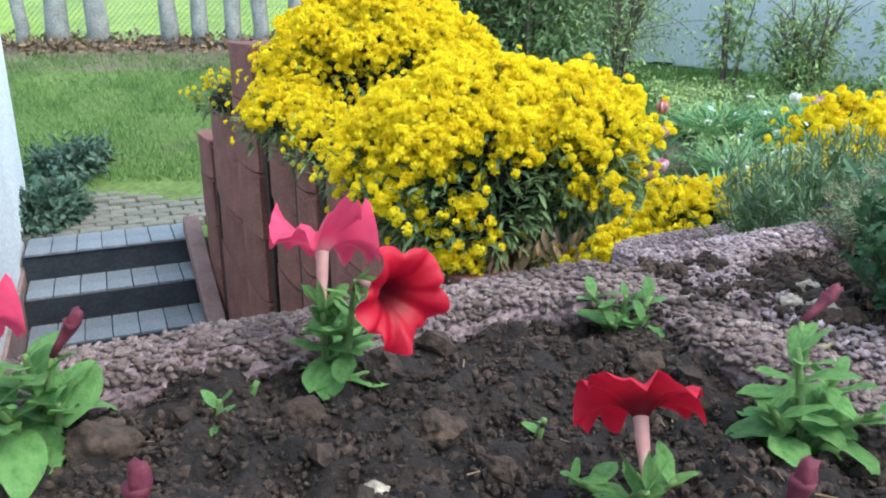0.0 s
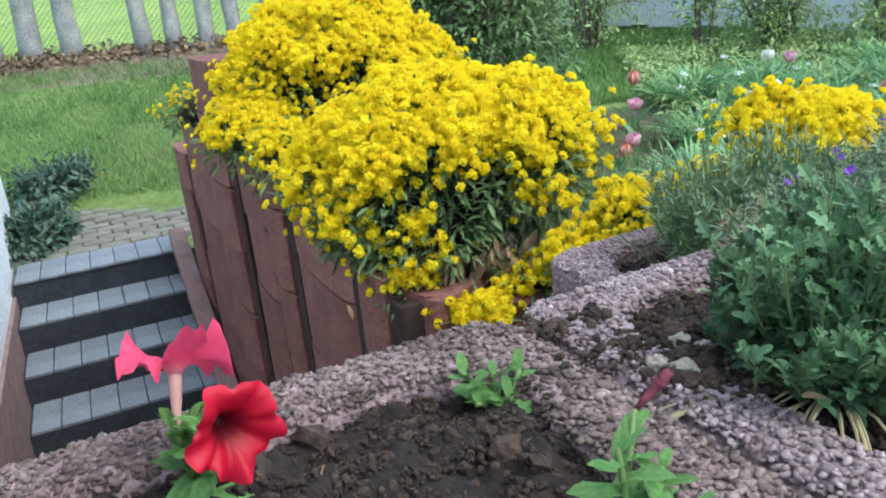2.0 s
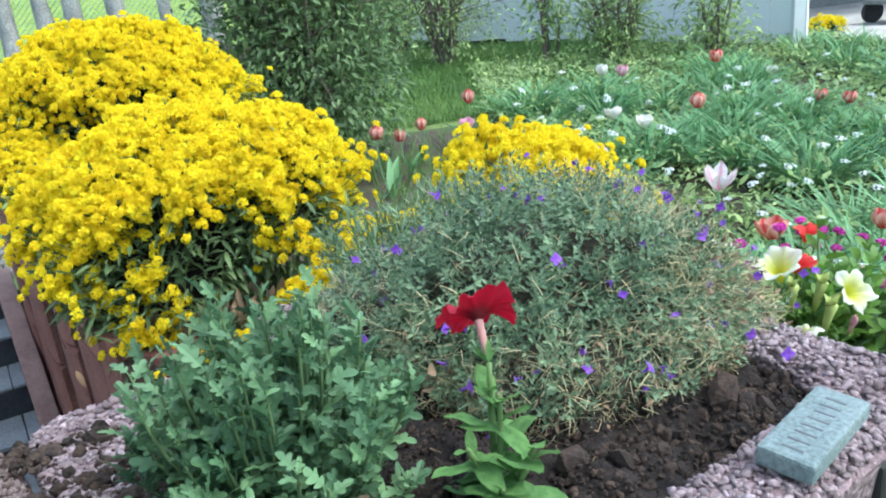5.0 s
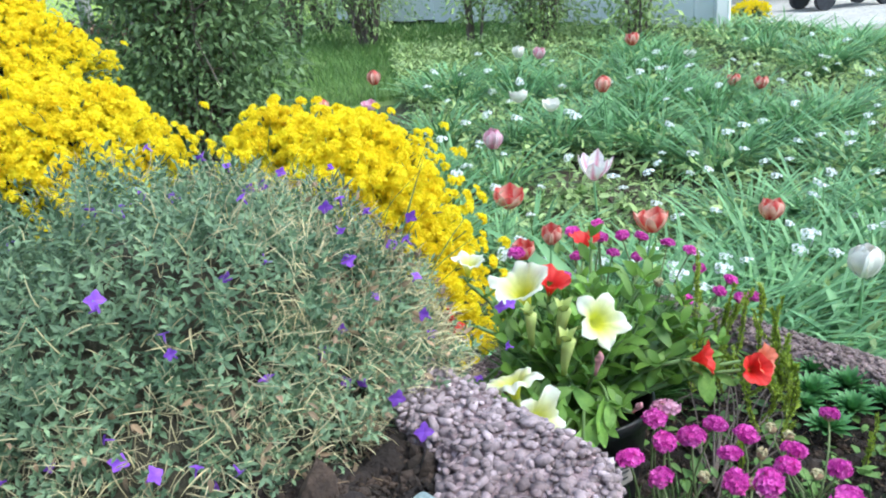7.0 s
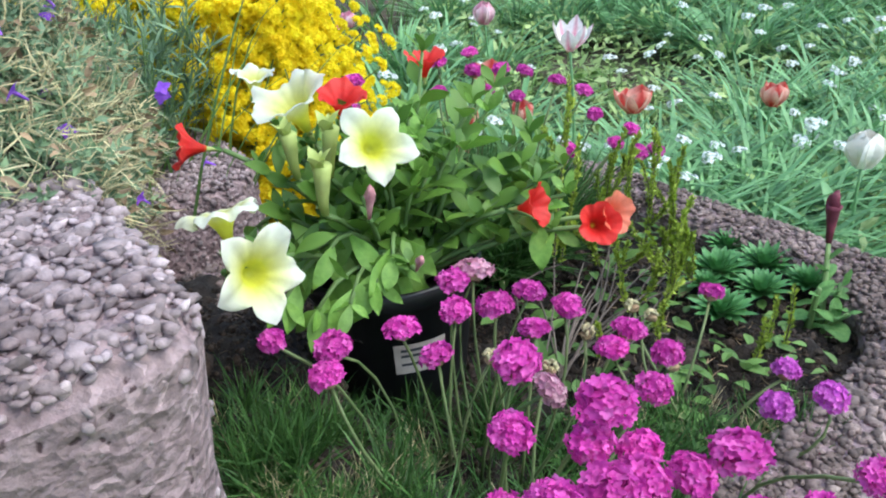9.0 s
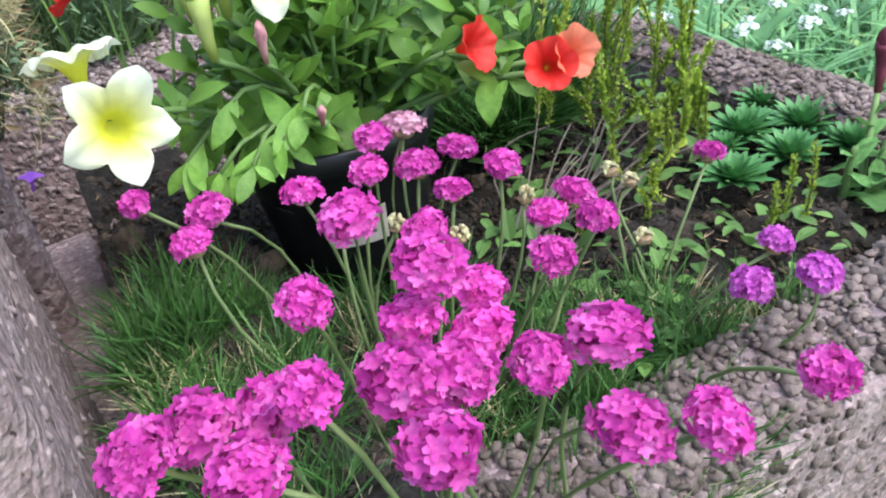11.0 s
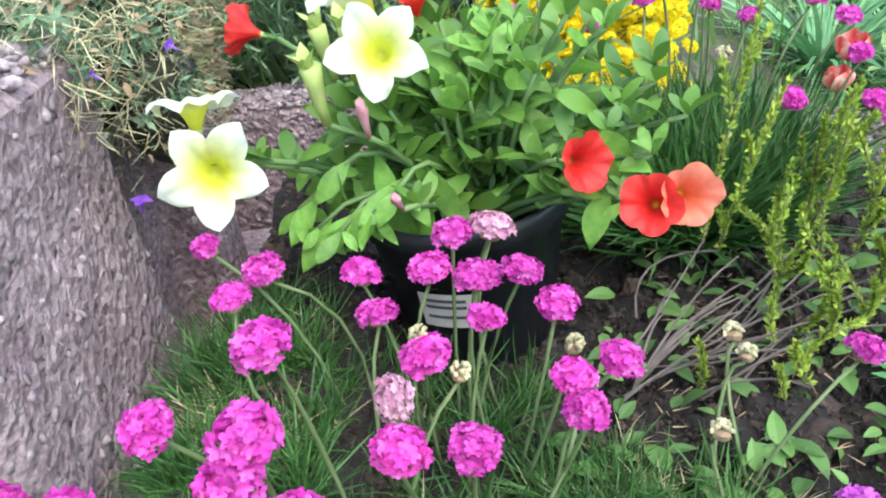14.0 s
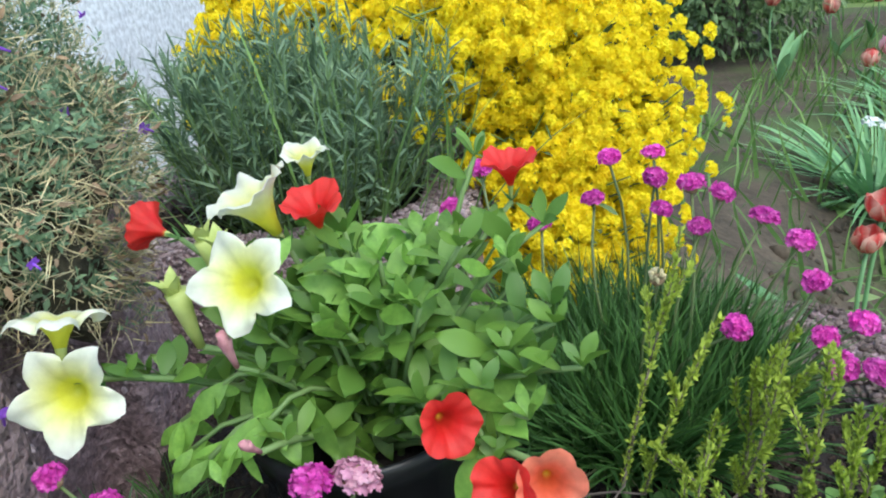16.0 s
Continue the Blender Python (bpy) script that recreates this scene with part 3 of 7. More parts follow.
def ground_z(x, y):
    """Height of the garden."""
    right = 0.50 + 0.075 * np.clip(y - 2, 0, 5) + 0.30 * smooth(1.3, 0.75, x) * smooth(4.0, 1.6, y)
    right = right - np.clip(right - 0.58, 0, 1) * smooth(4.25, 5.0, x)
    left = 0.05 + 0.235 * np.clip(y - 5.6, 0, 4.6)
    far = smooth(4.9, 7.5, y)
    side = smooth(-1.9, 0.8, x)
    z = np.where(y > 4.8, left * (1 - side) + right * side, right)
    z = np.where((y <= 4.8) & (x < wall_x(y) + 0.05), -0.72, z)
    z = np.where((y <= 1.75) & (x < 0.10), -0.72, z)
    v = -0.4355 * x + 0.9002 * y
    u = 0.9002 * x + 0.4355 * y
    z = np.where((v < 0.30) & (u < 1.5), -0.72, z)
    z = np.where((v < 0.0) & (u >= 1.5), 0.5 - smooth(0.0, -0.6, v) * 1.2, z)
    hill = 0.07 * np.clip(y - 11, 0, 60) * smooth(4.0, -3.0, x) + 0.02 * np.clip(y - 11, 0, 200)
    return z + hill


def build_ground():
    xs = np.concatenate([np.linspace(-300, -8, 14)[:-1], np.linspace(-8, -3, 21)[:-1], np.linspace(-3, 5, 161)[:-1], np.linspace(5, 14, 31)[:-1], np.linspace(14, 300, 14)])
    ys = np.concatenate([np.linspace(-300, -3, 12)[:-1], np.linspace(-3, -0.5, 11)[:-1], np.linspace(-0.5, 7, 151)[:-1], np.linspace(7, 16, 46)[:-1], np.linspace(16, 400, 18)])
    X, Y = np.meshgrid(xs, ys)
    Z = ground_z(X, Y) + 0.012 * np.sin(X * 5.1 + Y * 2) * np.cos(Y * 4.3)
    V = np.stack([X, Y, Z], -1).reshape(-1, 3)
    nx = len(xs)
    i, j = np.meshgrid(np.arange(nx - 1), np.arange(len(ys) - 1))
    a = (j * nx + i).ravel()
    F = np.concatenate([np.stack([a, a + 1, a + nx + 1], -1), np.stack([a, a + nx + 1, a + nx], -1)])
    g = mesh("ground", V, F, M["ground"], label="patchy green lawn and bare garden earth on a slope", smooth=False, kind="structure")
    g.data.materials.append(M["meadow"])
    g.data.materials.append(M["dryearth"])
    g.data.materials.append(M["bedearth"])
    c = V[F].mean(1)
    idx = np.zeros(len(F), int)
    idx[(c[:, 1] > 10.6) & (c[:, 0] < 4)] = 1
    idx[(c[:, 1] > 9.0) & (c[:, 1] <= 10.6) & (c[:, 0] < 0.5)] = 2
    idx[(c[:, 1] < 4.8) & (c[:, 0] > -0.3) & (c[:, 1] > 0)] = 3
    idx[(c[:, 1] >= 4.8) & (c[:, 1] < 6.2) & (c[:, 0] > 1.6) & (c[:, 0] < 6)] = 3
    g.data.polygons.foreach_set("material_index", idx)
    tagged(g, category="ground")


build_ground()


def ring_outline(hu, hv, r, n=7):
    pts = []
    for cx, cy, a0 in ((hu - r, hv - r, 0), (-hu + r, hv - r, 90), (-hu + r, -hv + r, 180), (hu - r, -hv + r, 270)):
        for k in range(n):
            a = radians(a0 + 90 * k / (n - 1))
            pts.append((cx + r * math.cos(a), cy + r * math.sin(a)))
    return np.array(pts)


def fillet_ring(corners, inset=0.0, n=7):
    """A rounded outline of square corners (x, y, radius), counter-clockwise, moved inwards by inset."""
    m = len(corners)
    C = np.array([c[:2] for c in corners], float)
    E = unit(np.roll(C, -1, 0) - C)
    L = np.stack([-E[:, 1], E[:, 0]], -1)
    pts = []
    for k in range(m):
        e0, e1, l0, l1 = E[k - 1], E[k], L[k - 1], L[k]
        c = C[k] + (l0 + l1) * inset
        turn = e0[0] * e1[1] - e0[1] * e1[0]
        if turn > 0:
            r = max(corners[k][2] - inset, 0.006)
        else:
            r = max(corners[k][2] + inset, 0.004)
        mid = c - e0 * r + e1 * r
        for j in range(n):
            a = math.pi / 2 * j / (n - 1)
            pts.append(mid + r * (math.sin(a) * e0 - math.cos(a) * e1))
    return np.array(pts)


def chip(seed):
    """A broken, rounded grain."""
    return ico(0, seed, 0.30, (1.0, 0.85, 0.62))


PEB = [chip(k) for k in range(8)]


def planter(u0, u1, v0, v1, top, height, ro, ri, wall, label, dirt, seed, slot=False, faces=1.0, step=None, heap=0.0, grains="pebble", taper=0.0):
    """A concrete planter ring with an exposed-aggregate skin, its soil a part of its own."""
    r = np.random.default_rng(seed)
    cx, cy = row((u0 + u1) / 2, (v0 + v1) / 2)
    ob = thing("concrete_planter", (cx, cy, top - height), label, "planter", "row of concrete planters")
    ob.rotation_euler[2] = math.atan2(DU[1], DU[0])
    hu, hv = (u1 - u0) / 2 - 0.002, (v1 - v0) / 2
    ch = 0.012
    if step:
        sv, sw, sd, back = step
        a, b = -hv + sv, -hv + sw
        box = [(-hu, -hv, ro), (hu, -hv, ro), (hu, a, 0.02), (hu - sd, a, 0.008), (hu - sd, b, 0.008), (hu, b, 0.02), (hu, hv, back), (-hu, hv, ro)]
        o, oc, foot = fillet_ring(box), fillet_ring(box, ch), fillet_ring(box, taper)
        w = hu - wall
        hole = [(-w, -hv + wall, ri), (w, -hv + wall, ri), (w, a - 0.02, 0.015), (w - sd, a - 0.02, 0.01), (w - sd, b + 0.02, 0.01), (w, b + 0.02, 0.01), (w, hv - wall, back - wall), (-w, hv - wall, ri)]
        i, ic = fillet_ring(hole), fillet_ring(hole, -ch)
    else:
        o, i = ring_outline(hu, hv, ro), ring_outline(hu - wall, hv - wall, ri)
        foot = o
        oc = ring_outline(hu - ch, hv - ch, max(ro - ch, 0.01))
        ic = ring_outline(hu - wall + ch, hv - wall + ch, ri + ch)
    n = len(o)
    lv = [np.c_[foot, np.zeros(n)], np.c_[foot, np.full(n, height - 0.07)], np.c_[o, np.full(n, height - ch)], np.c_[oc, np.full(n, height)], np.c_[ic, np.full(n, height)],
          np.c_[i, np.full(n, height - ch)], np.c_[i, np.full(n, 0.02)]]
    V = np.concatenate(lv)
    F = []
    for L in range(6):
        for k in range(n):
            a, b = L * n + k, L * n + (k + 1) % n
            F.append((a, b, b + n, a + n))
    F += [tuple(range(n))[::-1]]
    mesh("ring", V, F, M["concrete"], ob)
    # grains on the rim and the upper faces
    def along(poly, m):
        q = np.concatenate([poly, poly[:1]])
        seg = np.linalg.norm(np.diff(q, axis=0), axis=1)
        s = r.uniform(0, seg.sum(), m)
        cs = np.concatenate([[0], np.cumsum(seg)])
        k = np.clip(np.searchsorted(cs, s) - 1, 0, len(seg) - 1)
        t = ((s - cs[k]) / seg[k])[:, None]
        d = unit(q[k + 1] - q[k])
        return q[k] * (1 - t) + q[k + 1] * t, np.stack([d[:, 1], -d[:, 0]], -1)
    def round_box(Q, hx, hy, rad):
        q = np.abs(Q) - (np.array((hx, hy)) - rad)
        return np.linalg.norm(np.maximum(q, 0), axis=1) + np.minimum(q.max(1), 0) - rad
    P, N = [], []
    m = int(430000 * hu * hv)
    Q = np.c_[r.uniform(-hu, hu, m), r.uniform(-hv, hv, m)]
    rim, hole = -round_box(Q, hu, hv, ro), round_box(Q, hu - wall, hv - wall, ri)
    keep = (rim > 0.002) & (hole > 0.001)
    if step:
        keep &= (Q[:, 0] < hu - sd - 0.002) | (Q[:, 1] < a - 0.002) | (Q[:, 1] > b + 0.002)
        keep &= (Q[:, 0] < hu - back) | (Q[:, 1] < hv - back) | (np.hypot(Q[:, 0] - hu + back, Q[:, 1] - hv + back) < back)
    Q, edge = Q[keep], np.minimum(rim, hole)[keep]
    P.append(np.c_[Q, height - np.where(edge < ch, (ch - edge) * 0.55, 0) + r.uniform(-0.0025, 0.0025, len(Q))])
    N.append(np.c_[np.zeros((len(Q), 2)), np.ones(len(Q))])
    m2 = int(26000 * faces * (hu + hv) * min(height, 0.25) / 0.25)
    po, no = along(o, m2)
    down = r.uniform(0, 1, m2) * min(height - 0.01, 0.26)
    P.append(np.c_[po - no * (r.uniform(-0.001, 0.0012, m2) + taper * np.clip(down / 0.06, 0, 1))[:, None], height - 0.008 - down])
    N.append(np.c_[no, np.zeros(m2)])
    m3 = int(3000 * (hu + hv))
    pi, ni = along(i, m3)
    P.append(np.c_[pi + ni * 0.001, height - 0.008 - r.uniform(0, 0.045, m3)])
    N.append(np.c_[-ni, np.zeros(m3)])
    P, N = np.concatenate(P), np.concatenate(N)
    Rm = frames(N + r.normal(0, 0.30, N.shape), r.uniform(0, 6.3, len(P)))
    S = np.minimum(r.lognormal(-5.92, 0.34, len(P)), 0.0048) * np.where(np.abs(N[:, 2]) < 0.3, 0.9, 1.0)
    S = S[:, None] * np.c_[r.uniform(0.9, 1.4, len(P)), r.uniform(0.75, 1.1, len(P)), r.uniform(0.6, 1.1, len(P))]
    which = r.integers(0, 8, len(P))
    A = join([scatter(PEB[k], P[which == k], Rm[which == k], S[which == k]) for k in range(8)])
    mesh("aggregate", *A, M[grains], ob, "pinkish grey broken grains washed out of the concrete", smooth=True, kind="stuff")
    # soil
    us, vs = np.linspace(-hu + (0.003 if heap else wall * 0.5), hu - wall * 0.5, 110), np.linspace(-hv + wall * 0.5, hv - wall * 0.5, 90)
    X, Y = np.meshgrid(us, vs)
    Zs = np.array([[noise.fractal(Vector((x * 18, y * 18, seed)), 1.0, 2.0, 4) for x in us] for y in vs]) * 0.015
    Zs += np.array([[noise.fractal(Vector((x * 55, y * 55, seed + 5)), 1.0, 2.0, 3) for x in us] for y in vs]) * 0.0065
    Zs = Zs + dirt - (top - height) + heap * smooth(-hu + 0.115, -hu + 0.055, X)
    gx = len(us)
    ii, jj = np.meshgrid(np.arange(gx - 1), np.arange(len(vs) - 1))
    a = (jj * gx + ii).ravel()
    mesh("soil", np.stack([X, Y, Zs], -1).reshape(-1, 3), np.concatenate([np.stack([a, a + 1, a + gx + 1], -1), np.stack([a, a + gx + 1, a + gx], -1)]),
         M["soil"], ob, "dark crumbly moist potting soil", smooth=True)
    k = 15000
    P = np.c_[r.uniform(-hu + (0.005 if heap else wall), hu - wall, k), r.uniform(-hv + wall, hv - wall, k)]
    z = dirt - (top - height) + np.array([noise.fractal(Vector((x * 18, y * 18, seed)), 1.0, 2.0, 4) for x, y in P]) * 0.015 + heap * smooth(-hu + 0.115, -hu + 0.055, P[:, 0])
    A = scatter(ico(0, 9, 0.3, (1, 0.85, 0.7)), np.c_[P, z + 0.001], frames(r.normal(0, 1, (k, 3)), r.uniform(0, 6, k)), r.lognormal(-6.75, 0.62, k))
    mesh("grit", *A, M["clod"], ob, "brown crumbs of soil and grit", kind="stuff")
    k = 40
    P = np.c_[r.uniform(-hu + (0.005 if heap else wall), hu - wall, k), r.uniform(-hv + wall, hv - wall, k)]
    z = dirt - (top - height) + np.array([noise.fractal(Vector((x * 18, y * 18, seed)), 1.0, 2.0, 4) for x, y in P]) * 0.015 + heap * smooth(-hu + 0.115, -hu + 0.055, P[:, 0])
    st = (np.array([(-.5, -.04, 0), (.5, -.05, .02), (.5, .05, .03), (-.5, .05, .06), (0, 0, .08)]), np.array([(0, 1, 4), (1, 2, 4), (2, 3, 4), (3, 0, 4)]))
    A = scatter(st, np.c_[P, z + 0.004], frames(np.c_[r.normal(0, .2, (k, 2)), np.ones(k)], r.uniform(0, 6, k)), r.uniform(0.004, 0.011, k))
    mesh("litter", *A, M["drybrown"], ob, "short dry straws lying on the soil", kind="stuff")
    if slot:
        # A black box gives the groove's shade; nothing is cut out.
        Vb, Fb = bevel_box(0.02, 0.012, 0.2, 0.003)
        mesh("slot", Vb + [hu - 0.108, -hv + 0.0035, height - 0.215], Fb, M["dark"], ob, "black strip for the groove's shade in the planter's face")
    return ob


planter(-0.19, 0.375, 0.075, 0.531, RIM, 0.25, 0.05, 0.07, 0.066, "washed-concrete planter with young petunias in dark soil", 1.233, 1, faces=0.25, grains="shaded_soiled")
planter(0.377, 0.915, 0.085, 0.531, RIM, 0.25, 0.035, 0.05, 0.060, "washed-concrete planter holding a chrysanthemum and a grey-green mound", 1.236, 2, True, faces=0.10, step=(0.196, 0.288, 0.040, 0.125), taper=0.007)
planter(0.936, 1.445, 0.008, 0.50, LOW, 0.25, 0.10, 0.10, 0.060, "lower washed-concrete planter with thrift, heather and houseleeks", 1.035, 3, faces=0.4, heap=0.036, grains="shaded_soiled")


def support_wall():
    """The wall under the planters, closing the terrace."""
    for u0, u1, v0, v1, top in ((-0.19, 0.932, 0.09, 0.525, 1.0), (0.936, 1.445, 0.014, 0.495, 0.81)):
        V, F = bevel_box(u1 - u0, v1 - v0, top + 0.85, 0.01)
        ob = mesh("retaining_wall", V, F, M["concrete"], label="rough concrete wall under the planters", kind="structure")
        ob.location = (*row((u0 + u1) / 2, (v0 + v1) / 2), -0.85)
        ob.rotation_euler[2] = math.atan2(DU[1], DU[0])
        tagged(ob, category="wall")


support_wall()

# stairs up to the lawn, beside the house
SR, SL = np.array([-1.584, 4.783]), np.array([-2.50, 4.39])
SD = unit(np.array([0.405, -0.920]))
RISE, GO = 0.166, 0.342


def stairs():
    ob = thing("garden_stairs", (*SR, -0.9), "stairs of light grey tiles with dark anthracite risers", "stairs")
    ob.location = (0, 0, 0)
    across = SL - SR
    wid = np.linalg.norm(across)
    ac = across / wid
    ang = math.atan2(-ac[1], -ac[0])
    for k in range(6):
        top = 0.095 - RISE * k
        nose = SR + SD * GO * k
        mid = nose + ac * wid / 2 - SD * (GO / 2 + 0.02)
        V, F = bevel_box(wid + 0.02, GO + 0.04, 0.9, 0.004)
        st = mesh("step", V, F, M["riser"], ob, "dark anthracite riser" if k == 0 else "", loc=(mid[0], mid[1], top - 0.918))
        st.rotation_euler[2] = ang
        n = 7
        me = mesh_data("tread_tile", bevel_box(wid / n - 0.006, GO + 0.045 if k == 0 else GO + 0.01, 0.016, 0.003), M["tread"])
        for i in range(n):
            c = nose + ac * wid * (i + 0.5) / n - SD * ((GO + 0.045) / 2 - 0.015)
            share("tread_tile", me, ob, pose(c[0], c[1], top - 0.016, 0, 0, math.degrees(ang)))


stairs()


def house_wall():
    """White house wall beside the stairs, with its plinth."""
    a = SL + unit(SL - SR) * 0.03 - SD * 1.2
    L = 6.2
    for name, z0, z1, off, m, lab in (("house_wall", 0.0, 4.2, 0.0, "render", "white plastered house wall"), ("plinth", -0.9, 0.0, 0.02, "plinth", "pinkish grey rough plinth of the house")):
        V, F = bevel_box(0.25, L, z1 - z0, 0.006)
        ob = mesh("wall_west" if name == "house_wall" else "plinth", V, F, M[m], label=lab, kind="structure")
        n = unit(SL - SR)
        c = a + SD * L / 2 + n * (0.125 - off)
        ob.location = (c[0], c[1], z0)
        ob.rotation_euler[2] = math.atan2(SD[1], SD[0]) - math.pi / 2
        tagged(ob, category="wall")

    # Unseen wall, added behind the path to block light from the near planters.
    V, F = bevel_box(4.0, 0.3, 4.6, 0.006)
    ob = mesh("wall_south", V, F, M["render"], label="unseen white wall added behind the path to darken the planters", kind="structure")
    ob.location = (-1.65, -0.95, -0.8)
    tagged(ob, category="wall")


house_wall()

planter(0.70, 1.13, 0.57, 0.97, 1.10, 0.25, 0.06, 0.08, 0.060, "pinkish concrete planter with lavender, grass and yellow alyssum", 1.07, 4)


def block_wall():
    """Columns of stacked red-brown concrete blocks beside the stairs."""
    d = unit(np.array([0.446, -1.0]))
    cols = [(4.66, 4.19, 0.80, 0.0), (4.17, 3.43, 1.03, 0.01), (3.41, 2.93, 1.35, -0.01), (2.91, 2.49, 1.02, 0.02), (2.47, 2.21, 1.16, 0.0), (2.19, 1.68, 1.05, 0.01), (1.66, 1.46, 0.98, 0.0)]
    ob = thing("block_wall", (0, 0, 0), "wall of stacked red-brown ribbed concrete blocks beside the stairs", "wall", kind="structure")
    h = 0.27
    spots, joints = [], []
    for ya, yb, top, off in cols:
        y = (ya + yb) / 2
        joints.append((wall_x(yb) - 0.07, yb - 0.01, top - 0.05))
        spots.append((wall_x(y) - 0.07 + off * 0.9, y, abs(ya - yb) / abs(d[1]), top, math.degrees(math.atan2(d[1], d[0]))))
    spots += [(0.0, 1.475, 0.20, 0.95, -42), (0.17, 1.455, 0.22, 0.92, -8)]
    for x, y, w, top, ang in spots:
        z, k = top, 0
        while z > -0.75:
            hh = h if k else h * 0.82
            bm = bmesh.new()
            prof = []
            dep = 0.30
            for a in np.linspace(0, 1, 9):
                px = (a - 0.5) * (w - 0.060)
                prof.append((px, -0.016 * math.sin(math.pi * a) ** 0.5))
            prof += [((w - 0.060) / 2, dep), (-(w - 0.060) / 2, dep)]
            lo = [bm.verts.new((p[0], p[1], 0)) for p in prof]
            hi = [bm.verts.new((p[0], p[1], hh - 0.006)) for p in prof]
            n = len(prof)
            for i in range(n):
                bm.faces.new((lo[i], lo[(i + 1) % n], hi[(i + 1) % n], hi[i]))
            bm.faces.new(hi)
            bm.faces.new(lo[::-1])
            bmesh.ops.bevel(bm, geom=[e for e in bm.edges if abs(e.verts[0].co.z - e.verts[1].co.z) < 1e-6], offset=0.008, segments=1, affect="EDGES")
            me = bpy.data.meshes.new("block")
            bm.to_mesh(me)
            bm.free()
            me.materials.append(M["redblock"])
            z -= hh
            j = rng.normal(0, 0.0025, 2)
            share("block", me, ob, pose(x + j[0], y + j[1], z, 0, 0, ang + rng.normal(0, 0.3)))
            k += 1
    # Dark strips in the gaps, added for the grooves' shade.
    me = mesh_data("joint", bevel_box(0.062, 0.10, 1.0, 0.004), M["joint_shade_dirt"])
    for x, y, top in joints:
        share("joint", me, ob, pose(x, y, -0.75, 0, 0, math.degrees(math.atan2(d[1], d[0]))) @ Matrix.Translation((0, 0.062, 0)) @ Matrix.Diagonal((1, 1, top + 0.75, 1)))
    # sloping string beside the steps
    V, F = bevel_box(0.10, 2.35, 0.12, 0.01)
    s = mesh("stair_string", V, F, M["plinth"], label="sloping rough mortar strip along the steps", kind="structure")
    c = SR + SD * 0.95 + unit(SL - SR) * 0.03
    s.location = (c[0], c[1], -0.40)
    s.rotation_euler = (math.atan2(RISE, GO), 0, math.atan2(SD[1], SD[0]) + math.pi / 2)
    tagged(s, category="trim")


block_wall()


def white_wall():
    """Low white building behind the lawn, with a dark gap under its boards."""
    a, b = np.array([1.35, 10.03]), np.array([4.12, 5.64])
    d = unit(b - a)
    L = np.linalg.norm(b - a)
    ob = thing("white_shed", (0, 0, 0), "white board-clad outbuilding with a dark gap under its boards", "shed")
    V, F = bevel_box(0.2, L - 0.5, 3.0, 0.01)
    ang = math.atan2(d[1], d[0]) - math.pi / 2
    n = np.array([-d[1], d[0]])
    c = (a + b) / 2 + n * 0.16
    # Black wall behind the boards: the gap's shade is its colour.
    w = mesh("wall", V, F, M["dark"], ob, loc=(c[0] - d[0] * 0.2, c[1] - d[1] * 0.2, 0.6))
    w.rotation_euler[2] = ang
    k = 18
    me = mesh_data("board", bevel_box(0.03, L / k - 0.004, 2.7, 0.004), M["whitewall"])
    for i in range(k):
        t = (i + 0.5) / k
        p = a + d * L * t + n * 0.03
        share("board", me, ob, pose(p[0], p[1], 0.97 - 0.14 * t + 0.02 * (i % 3 == 0), 0, 0, math.degrees(ang)))
    V, F = bevel_box(3.2, 0.1, 2.9, 0.01)
    e = mesh("end_wall", V, F, M["whitewall"], ob, loc=(b[0] + 0.44, b[1] + 1.56, 0.6))
    e.rotation_euler[2] = math.radians(73)
    V, F = bevel_box(3.2, L + 0.5, 0.15, 0.02)
    r = mesh("roof", V, F, M["steel"], ob, loc=(c[0] + 1.2, c[1] + 1.0, 3.7))
    r.rotation_euler[2] = ang


white_wall()


def yard():
    """Paved yard beyond the flower bed, with a trolley in the shade of a shelter."""
    V, F = bevel_box(9, 5, 0.2, 0.01)
    p = mesh("pavement", V + [9.6, 9.0, 0.42], F, M["pave"], label="light grey paved yard", kind="structure")
    tagged(p, category="pavement")
    sh = thing("shelter", (8.5, 10.5, 0.6), "dark open shelter at the edge of the yard", "shelter")
    V, F = bevel_box(7, 0.2, 2.6, 0.01)
    mesh("back_wall", V + [1.0, 1.2, 0], F, M["steel"], sh)
    V, F = bevel_box(7.2, 2.6, 0.12, 0.01)
    mesh("roof", V + [1.0, 0, 2.5], F, M["steel"], sh)
    for x in (-2.2, 0.2, 2.6):
        V, F = bevel_box(0.12, 0.12, 2.5, 0.01)
        mesh("post", V + [x, -1.2, 0], F, M["steel"], sh)
    tr = thing("trolley", (7.25, 8.25, 0.62), "dark steel trolley on rubber wheels", "trolley")
    tr.scale = (0.72, 0.72, 0.72)
    V, F = bevel_box(1.5, 0.6, 0.06, 0.01)
    mesh("deck", V + [0, 0, 0.3], F, M["steel"], tr)
    for x in (-0.55, 0.55):
        for y in (-0.3, 0.3):
            V, F = tube(np.array([(x, y - 0.04, 0.17), (x, y + 0.04, 0.17)]), 0.17, 0.17, 18)
            mesh("wheel", V, F, M["rubber"], tr, smooth=False)
    V, F = tube(arc((0.7, 0, 0.33), (1.0, 0, 1.1), (0.1, 0, 0)), 0.02, 0.02, 8)
    mesh("handle", V, F, M["steel"], tr)


yard()


